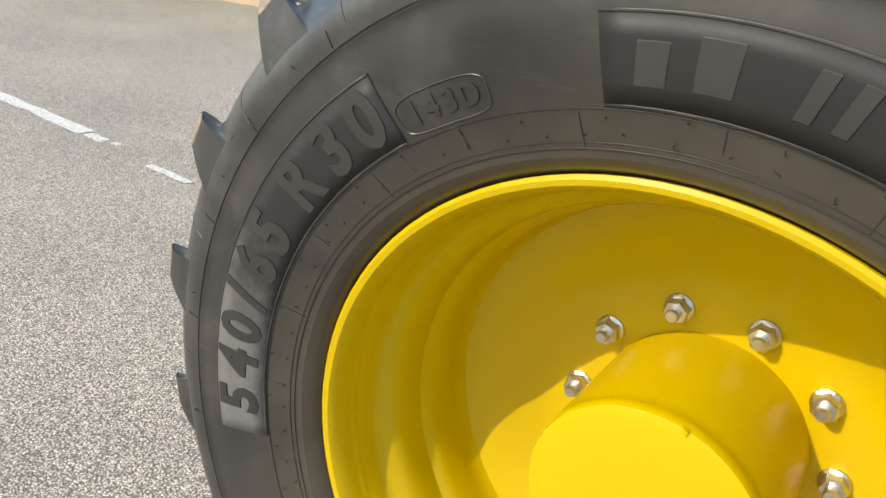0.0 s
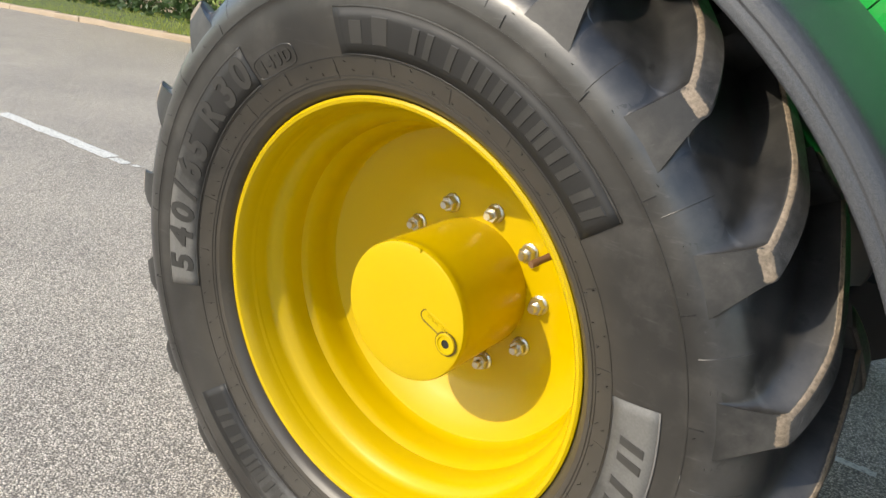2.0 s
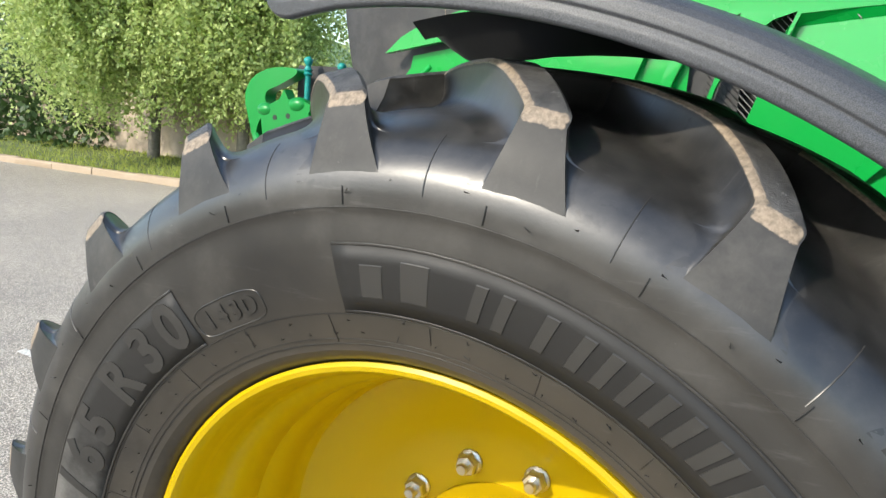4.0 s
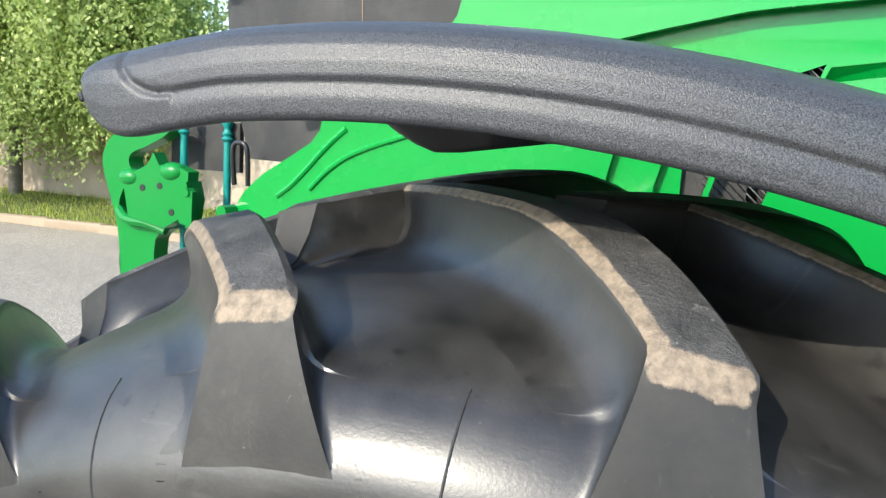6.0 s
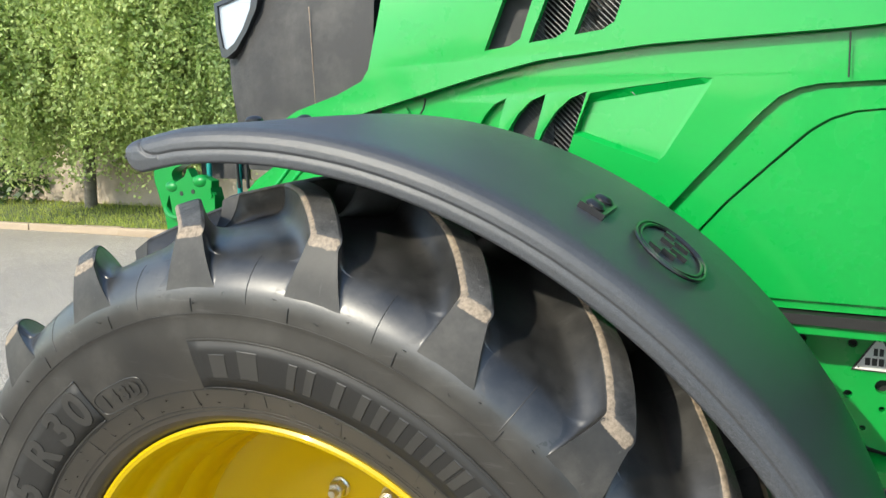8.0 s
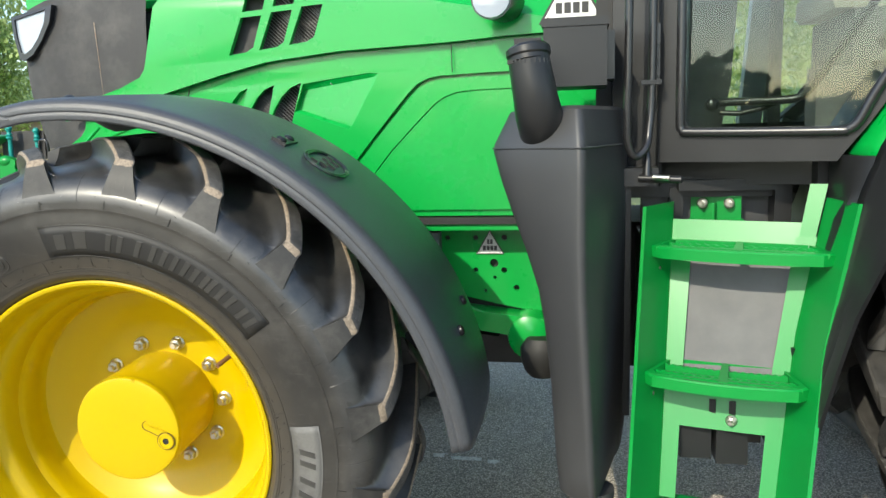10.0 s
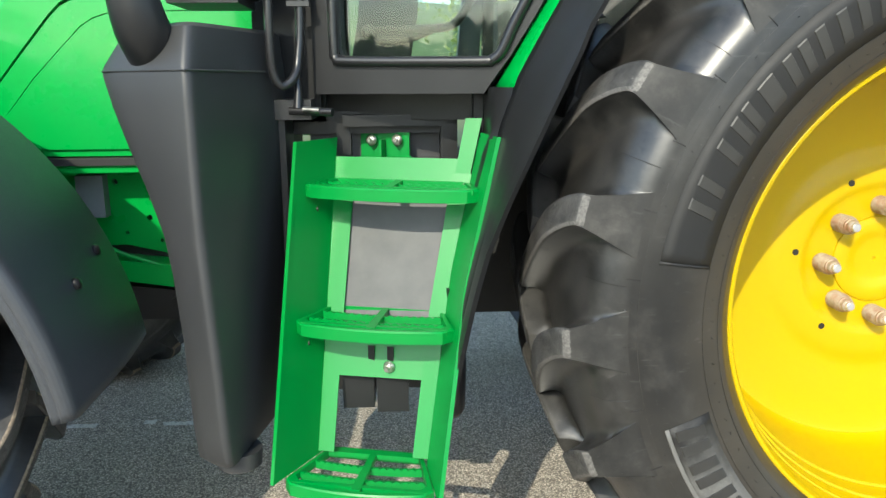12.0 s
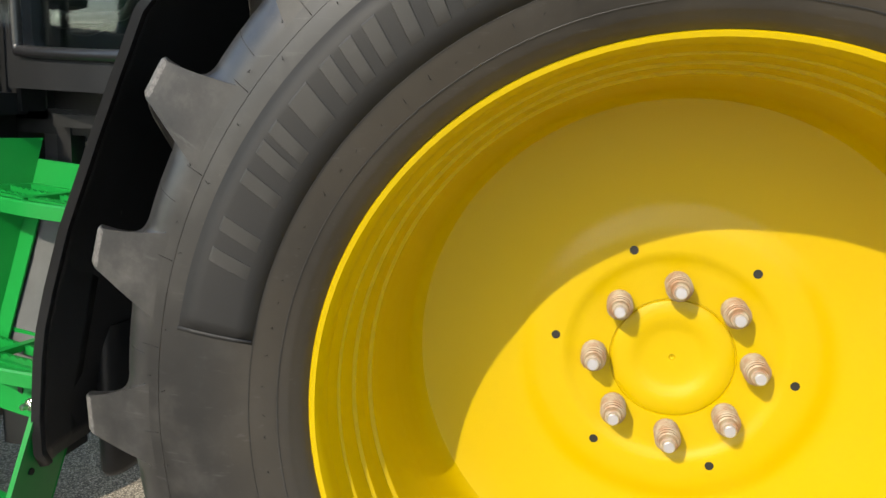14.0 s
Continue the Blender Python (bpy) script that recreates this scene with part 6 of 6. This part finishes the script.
part("gaiter", loft([[(2.02 + 0.10 * s * math.cos(2 * math.pi * k / 14), 0.78 + 0.07 * s * math.sin(2 * math.pi * k / 14), z) for k in range(14)] for s, z in ((1.0, 1.52), (0.7, 1.55), (0.95, 1.58), (0.62, 1.61), (0.85, 1.64), (0.5, 1.68), (0.3, 1.76))]), CABTRIM, cab, "ribbed grey lever gaiter")

# rear mudguard: green flare, black flank and the arch over the tyre
CRX, CRZ = 2.798, 0.88
def flank_left(z):
    pts = [(0.60, 1.634), (0.75, 1.655), (0.90, 1.69), (1.225, 1.766), (1.335, 1.80), (1.45, 1.862), (1.58, 1.937), (1.69, 2.013), (1.83, 2.10), (1.95, 2.19)]
    for (z0, x0), (z1, x1) in zip(pts, pts[1:]):
        if z <= z1:
            return x0 + (x1 - x0) * (z - z0) / (z1 - z0)
    return pts[-1][1]


# outer edge of the flank, top to bottom
right_edge = [(2.36, 0.20, 1.93), (2.23, 0.20, 1.79), (2.09, 0.20, 1.642), (2.037, 0.195, 1.588), (1.985, 0.185, 1.535), (1.962, 0.172, 1.512), (1.950, 0.155, 1.496), (1.924, 0.141, 1.457), (1.899, 0.138, 1.396), (1.881, 0.139, 1.358), (1.833, 0.143, 1.253), (1.766, 0.150, 1.103),
              (1.723, 0.160, 0.992), (1.703, 0.160, 0.920), (1.688, 0.165, 0.855), (1.664, 0.180, 0.734), (1.652, 0.195, 0.66), (1.648, 0.215, 0.625)]
rows = []
for xr, yr, zr in right_edge:
    xl = min(flank_left(zr), xr - 0.004)
    yl = 0.318 - 0.02 * max(0, zr - 1.3)
    row = []
    for k in range(8):
        t = k / 7
        row.append((xl + (xr - xl) * t, yl + (yr - yl) * t - 0.010 * math.sin(math.pi * t), zr))
    rows.append(row + [(xr + 0.004, yr + 0.004, zr), (xr + 0.002, yr + 0.016, zr)])
flank = part("rear_mudguard_flank", loft(rows, closed=False), SATIN, tractor, "satin black plastic flank of the rear mudguard", smooth=50)
md = flank.modifiers.new("thick", "SOLIDIFY")
md.thickness, md.offset = 0.006, 1.0
# the liner wraps inwards from that edge, before the tyre
rows = []
for x, y, z in right_edge:
    rows.append([(x + 0.001, y + 0.012, z), (x - 0.010, y + 0.05, z), (x - 0.014, y + 0.16, z), (x + 0.01, 0.46, z + 0.005), (x + 0.03, 0.60, z + 0.01), (x + 0.06, 0.78, z + 0.015)])
liner = part("mudguard_liner", loft(rows, closed=False), SATIN, tractor, "dark inner liner of the rear mudguard", smooth=60)
md = liner.modifiers.new("thick", "SOLIDIFY")
md.thickness, md.offset = 0.006, 0
secs = []
for k in range(34):
    a = radians(36 + 4 * k)
    back = 0.06 * max(0.0, (36 + 4 * k - 136) / 32)
    secs.append([(CRX + (1.075 + dr) * math.cos(a), max(y, 0.26 + back), CRZ + (1.075 + dr) * math.sin(a)) for y, dr in ((0.26, -0.01), (0.265, 0.012), (0.36, 0.03), (0.78, 0.03), (0.78, 0.0), (0.36, 0.0), (0.28, -0.012))])
part("rear_mudguard", loft(secs), SATIN, tractor, "black arch over the rear tyre")
rows = []
for xa, ya, xb, yb, z in ((1.768, 0.45, 1.80, 0.315, 1.336), (1.784, 0.45, 1.818, 0.313, 1.365), (1.828, 0.445, 1.862, 0.308, 1.45), (1.898, 0.43, 1.937, 0.30, 1.58), (1.955, 0.42, 2.013, 0.295, 1.69), (2.035, 0.40, 2.10, 0.29, 1.83), (2.18, 0.36, 2.26, 0.28, 2.02)):
    rows.append([(xa, ya, z + 0.006), (xa + (xb - xa) * 0.35 - 0.008, ya + (yb - ya) * 0.35, z + 0.002), (xa + (xb - xa) * 0.75 - 0.006, ya + (yb - ya) * 0.75, z), (xb, yb, z - 0.003), (xb + 0.012, yb - 0.006, z - 0.006)])
flare = part("green_flare", loft(rows, closed=False), GREEN, tractor, "green flared strip along the mudguard", smooth=60)
md = flare.modifiers.new("thick", "SOLIDIFY")
md.thickness, md.offset = 0.012, 1.0
part("corner_filler", block((1.725, 0.50, 1.215), (1.80, 0.62, 1.335)), SATIN, tractor, "dark filler beside the sill", bevel=0.006)
part("guard_corner", loft([[(1.748, 0.49, z), (1.752, 0.40, z), (1.768 + g, 0.335, z), (1.79 + g, 0.312, z), (1.80 + g, 0.33, z), (1.80, 0.5, z)] for z, g in ((1.222, -0.022), (1.26, -0.012), (1.30, 0.0), (1.336, 0.006))]), SATIN, tractor, "rounded black corner below the flare")

# stickers: white triangles with plain bars
def triangle_sticker(cx, cz, y, s, name):
    t = plate([(cx - s / 2, cz - s * 0.43), (cx + s / 2, cz - s * 0.43), (cx, cz + s * 0.43)], [], y, 0.0016, name, INK, tractor, "white triangular sticker with dark border and bars")
    plate([(cx - s * 0.44, cz - s * 0.40), (cx + s * 0.44, cz - s * 0.40), (cx, cz + s * 0.36)], [], y - 0.0012, 0.0012, "sticker_face", WHITE, t)
    for w, z in ((0.22, 0.0), (0.52, -0.22)):
        n = 2 if w < 0.3 else 4
        for k in range(n):
            x0 = cx - s * w / 2 + s * w * k / n
            plate([(x0 + s * 0.015, cz + s * (z - 0.07)), (x0 + s * w / n - s * 0.015, cz + s * (z - 0.07)), (x0 + s * w / n - s * 0.015, cz + s * (z + 0.09)), (x0 + s * 0.015, cz + s * (z + 0.09))], [], y - 0.002, 0.0009, "sticker_bar", INK, t)
    for dx, dz in ((-0.36, -0.35), (0.36, -0.35), (0, 0.26)):
        plate([(cx + s * dx + 0.018 * s * math.cos(k * 0.785), cz + s * dz + 0.018 * s * math.sin(k * 0.785)) for k in range(8)], [], y - 0.002, 0.0009, "sticker_dot", INK, t)
    return t


triangle_sticker(0.8215, 1.048, 0.936, 0.097, "machine_sticker")
triangle_sticker(1.10, 1.82, 0.815, 0.2, "machine_sticker")
# work lamp on the bonnet
part("work_lamp", loft([[(0.88 + (0.035 + 0.045 * s) * math.cos(2 * math.pi * k / 20) * 0.75 + dx, y, 1.80 + (0.06 * s) * math.sin(2 * math.pi * k / 20)) for k in range(20)] for s, y, dx in ((0.7, 0.80, 0.03), (1.0, 0.78, 0.02), (1.0, 0.70, -0.01))]), BLACKMETAL, tractor, "black work lamp housing")
part("work_lamp_lens", loft([[(0.87 + (0.035 + 0.045 * s) * math.cos(2 * math.pi * k / 20) * 0.7, y, 1.80 + (0.058 * s) * math.sin(2 * math.pi * k / 20)) for k in range(20)] for s, y in ((1.0, 0.699), (0.95, 0.692), (0.6, 0.688))]), LAMPGLASS, tractor, "clear ribbed lamp lens")

# ---- road edge, verge, wall, trees ----
def kerb_y(x):
    return 6.9 + 0.07 * (max(-18, min(0, x)) + 10)


rng = np.random.default_rng(5)
kerb = tagged(empty("kerb"), "worn pale concrete kerb along the verge", "kerb", kind="structure")
stones = []
for v in range(4):
    bm = block((-0.448, 0, -0.02), (0.448, 0.13, 0.105))
    bmesh.ops.bevel(bm, geom=[e for e in bm.edges if e.calc_length() > 0.5], offset=0.018, segments=1, affect="EDGES")
    for vert in bm.verts:
        vert.co += Vector(rng.normal(0, 0.004, 3))
    o = part("kerb_stone", bm, KERB, kerb)
    o.matrix_basis = pose(-26 + 0.9 * v, kerb_y(-26 + 0.9 * v), 0)
    stones.append(o)
for k in range(4, 40):
    x = -26 + 0.9 * k
    o = share(stones[k % 4], pose(x, kerb_y(x) + rng.normal(0, 0.008), rng.normal(0, 0.005), 0, 0, 4 if x < 0 else 0), kerb)

xs_v = [-60, -30] + [-26 + 2 * k for k in range(20)] + [30, 60]
verts, faces = [], []
for x in xs_v:
    for y, z in ((0.10, 0.085), (0.5, 0.12), (1.3, 0.17), (2.2, 0.2), (30, 0.25)):
        verts.append((x, kerb_y(x) + y, z))
for i in range(len(xs_v) - 1):
    for k in range(4):
        a = i * 5 + k
        faces.append((a, a + 5, a + 6, a + 1))
verge = tagged(build("verge", verts, faces, SOIL, smooth=60), "grassy bank behind the kerb", "verge", kind="structure")

n = 26000
gx = rng.uniform(-24, 6, n)
gy = np.array([kerb_y(x) for x in gx]) + 0.12 + rng.uniform(0, 1, n) ** 1.2 * 2.0
gz = 0.09 + 0.06 * (gy - 6.9)
gh = rng.uniform(0.03, 0.09, n)
ga, gl = rng.uniform(0, 6.28, n), rng.normal(0, 0.03, (n, 2))
w = 0.007
vs = np.empty((n, 3, 3))
vs[:, 0] = np.c_[gx - w * np.cos(ga), gy - w * np.sin(ga), gz - 0.02]
vs[:, 1] = np.c_[gx + w * np.cos(ga), gy + w * np.sin(ga), gz - 0.02]
vs[:, 2] = np.c_[gx + gl[:, 0], gy + gl[:, 1], gz + gh]


def soup(name, tri, mat, per=3):
    me = bpy.data.meshes.new(name)
    k = tri.reshape(-1, 3)
    me.vertices.add(len(k))
    me.vertices.foreach_set("co", k.ravel())
    cnt = len(k) // per
    me.loops.add(cnt * per)
    me.loops.foreach_set("vertex_index", np.arange(cnt * per))
    me.polygons.add(cnt)
    me.polygons.foreach_set("loop_start", np.arange(cnt) * per)
    me.update(calc_edges=True)
    me.validate()
    me.materials.append(mat)
    return new(name, me)


tagged(soup("grass", vs, GRASS), "short sunlit grass on the verge", "grass", kind="stuff")


def leaves(centres, size, droop, gen):
    """Small folded leaf quads at the centres, turned at random."""
    m = len(centres)
    d = gen.normal(0, 1, (m, 3))
    d[:, 2] -= droop
    d /= np.linalg.norm(d, axis=1, keepdims=True)
    s = np.cross(d, gen.normal(0, 1, (m, 3)))
    s /= np.linalg.norm(s, axis=1, keepdims=True) + 1e-9
    L = size * gen.uniform(0.6, 1.35, (m, 1))
    q = np.empty((m, 4, 3))
    q[:, 0] = centres - d * L * 0.5
    q[:, 1] = centres + s * L * 0.30
    q[:, 2] = centres + d * L * 0.5
    q[:, 3] = centres - s * L * 0.30
    return q


def weeping_tree(name, base, height, spread, strands, label, seed, lean=(0, 0)):
    gen = np.random.default_rng(seed)
    tree = tagged(empty(name, Matrix.Translation(base)), label, "tree")
    bm = bmesh.new()
    trunk = [(0, 0, -0.2), (0.05, 0.02, height * 0.25), (-0.06, 0.05, height * 0.5), (0.05, 0, height * 0.8)]
    pipe(trunk, [0.11, 0.09, 0.06, 0.02], bm)
    part("trunk", bm, BARK, tree, "dark furrowed trunk")
    limbs = bmesh.new()
    ends = []
    for k in range(16):
        a, h = 2 * math.pi * k / 16 + gen.normal(0, 0.2), height * gen.uniform(0.3, 0.72)
        r = spread * gen.uniform(0.5, 0.95)
        p = [(0, 0, h), (0.4 * r * math.cos(a), 0.4 * r * math.sin(a), h + 0.22 * height), (r * math.cos(a), r * math.sin(a) * 0.6, h + 0.2 * height)]
        pipe(p, [0.05, 0.03, 0.01], limbs, sides=6)
        ends.append(p)
    part("limbs", limbs, BARK, tree)
    pts = []
    for k in range(strands):
        p0, p1, p2 = (np.array(v) for v in ends[gen.integers(16)])
        t = gen.uniform(0.25, 1.12)
        s = (p0 + (p1 - p0) * t * 2) if t < 0.5 else (p1 + (p2 - p1) * (t - 0.5) * 2)
        s = s + gen.normal(0, 0.30, 3) + np.array([0, -0.9, 0]) * gen.uniform(0, 1)
        length = gen.uniform(0.5, 2.3)
        m = int(length * 38)
        u = np.sort(gen.uniform(0, 1, m))[:, None]
        side = gen.normal(0, 0.35, 3) * np.array([1, 1, 0])
        line = s + side * u + np.array([0, 0, -1.0]) * (u ** 1.3) * length + gen.normal(0, 0.05, (m, 3))
        pts.append(line)
    pts = np.concatenate(pts)
    pts = pts[pts[:, 2] + base[2] > 0.40 + 0.45 * np.abs(np.sin(pts[:, 0] * 2.3))]
    crown = soup("crown", leaves(pts, 0.068, 0.9, gen), LEAF, 4)
    crown.parent = tree
    crown["label"] = "hanging light green leaves"
    return tree


weeping_tree("birch_tree", (-10.8, 8.5, 0.15), 5.6, 3.2, 5200, "weeping birch with hanging sunlit leaves before the wall", 11)
weeping_tree("birch_tree", (-8.8, 8.6, 0.15), 5.0, 2.0, 1700, "weeping birch with hanging sunlit leaves before the wall", 12)
weeping_tree("birch_tree", (2.6, 8.4, 0.15), 7.5, 4.2, 2600, "weeping birch seen through the cab", 13)
wall_bm = block((-26, 8.95, 0.0), (-5.2, 9.2, 1.75))
block((-26, 8.9, 1.75), (-5.2, 9.25, 1.83), wall_bm)
tagged(part("wall_north", wall_bm, WALLMAT, bevel=0.01), "weathered beige rendered boundary wall", "wall", kind="structure")
# dark hedge beyond the tree
m = 17000
hc = np.c_[rng.uniform(-24, -12.4, m), rng.uniform(8.0, 8.95, m), rng.uniform(0.15, 5.6, m) * rng.uniform(0.8, 1.0, m)]
tagged(soup("hedge", leaves(hc, 0.16, 0.0, rng), HEDGE, 4), "dark dense hedge in front of the wall", "hedge", kind="stuff")
m = 5000
hc = np.c_[rng.uniform(-60, 60, m), rng.uniform(-34, -30, m), rng.uniform(0.0, 1, m) ** 0.8 * (3.4 + 1.6 * np.sin(np.linspace(0, 1, m)))]
hc[:, 2] *= 0.75 + 0.35 * np.sin(hc[:, 0] * 0.45) * np.sin(hc[:, 0] * 0.17 + 1)
tagged(soup("far_hedge", leaves(hc, 1.3, 0.0, rng), HEDGE, 4), "dark row of far trees across the yard", "trees", kind="stuff")
hill_v, hill_f = [], []
for k in range(41):
    x = -400 + 20 * k
    h = 26 + 9 * math.sin(k * 0.35) + 4 * math.sin(k * 1.1)
    hill_v += [(x, 170, -1), (x, 230, h * 0.7), (x, 300, h), (x, 380, h * 0.6)]
for k in range(40):
    for j in range(3):
        a = 4 * k + j
        hill_f.append((a, a + 4, a + 5, a + 1))
tagged(build("hillside", hill_v, hill_f, HILL, smooth=80), "far green hillside", "hill", kind="structure")

# worn centre line
gen = np.random.default_rng(3)


def paint_mark(x0, x1, y, wid, name="road_marking", label="worn white road line"):
    pts = []
    n = 14
    for i in range(n + 1):
        pts.append((x0 + (x1 - x0) * i / n, y - wid / 2 + gen.normal(0, wid * 0.06)))
    for i in range(n, -1, -1):
        pts.append((x0 + (x1 - x0) * i / n + gen.normal(0, 0.01), y + wid / 2 + gen.normal(0, wid * 0.06)))
    bm = bmesh.new()
    f = bm.faces.new([bm.verts.new((x, yy, 0.004)) for x, yy in pts])
    bmesh.ops.triangulate(bm, faces=[f])
    return tagged(part(name, bm, ROADPAINT), label, "road marking", group="worn white road marks", kind="structure")


paint_mark(-5.75, -4.02, 1.59, 0.10)
paint_mark(-4.0, -3.80, 1.58, 0.07)
paint_mark(-3.76, -3.70, 1.6, 0.04)
paint_mark(-3.30, -2.95, 1.53, 0.05)
for x0, x1, y in ((0.16, 0.29, 1.53), (0.47, 0.52, 1.55), (0.56, 0.69, 1.53), (0.72, 0.76, 1.51), (1.1, 1.2, 1.5)):
    paint_mark(x0, x1, y, 0.035, label="faded remnant of a white road line")
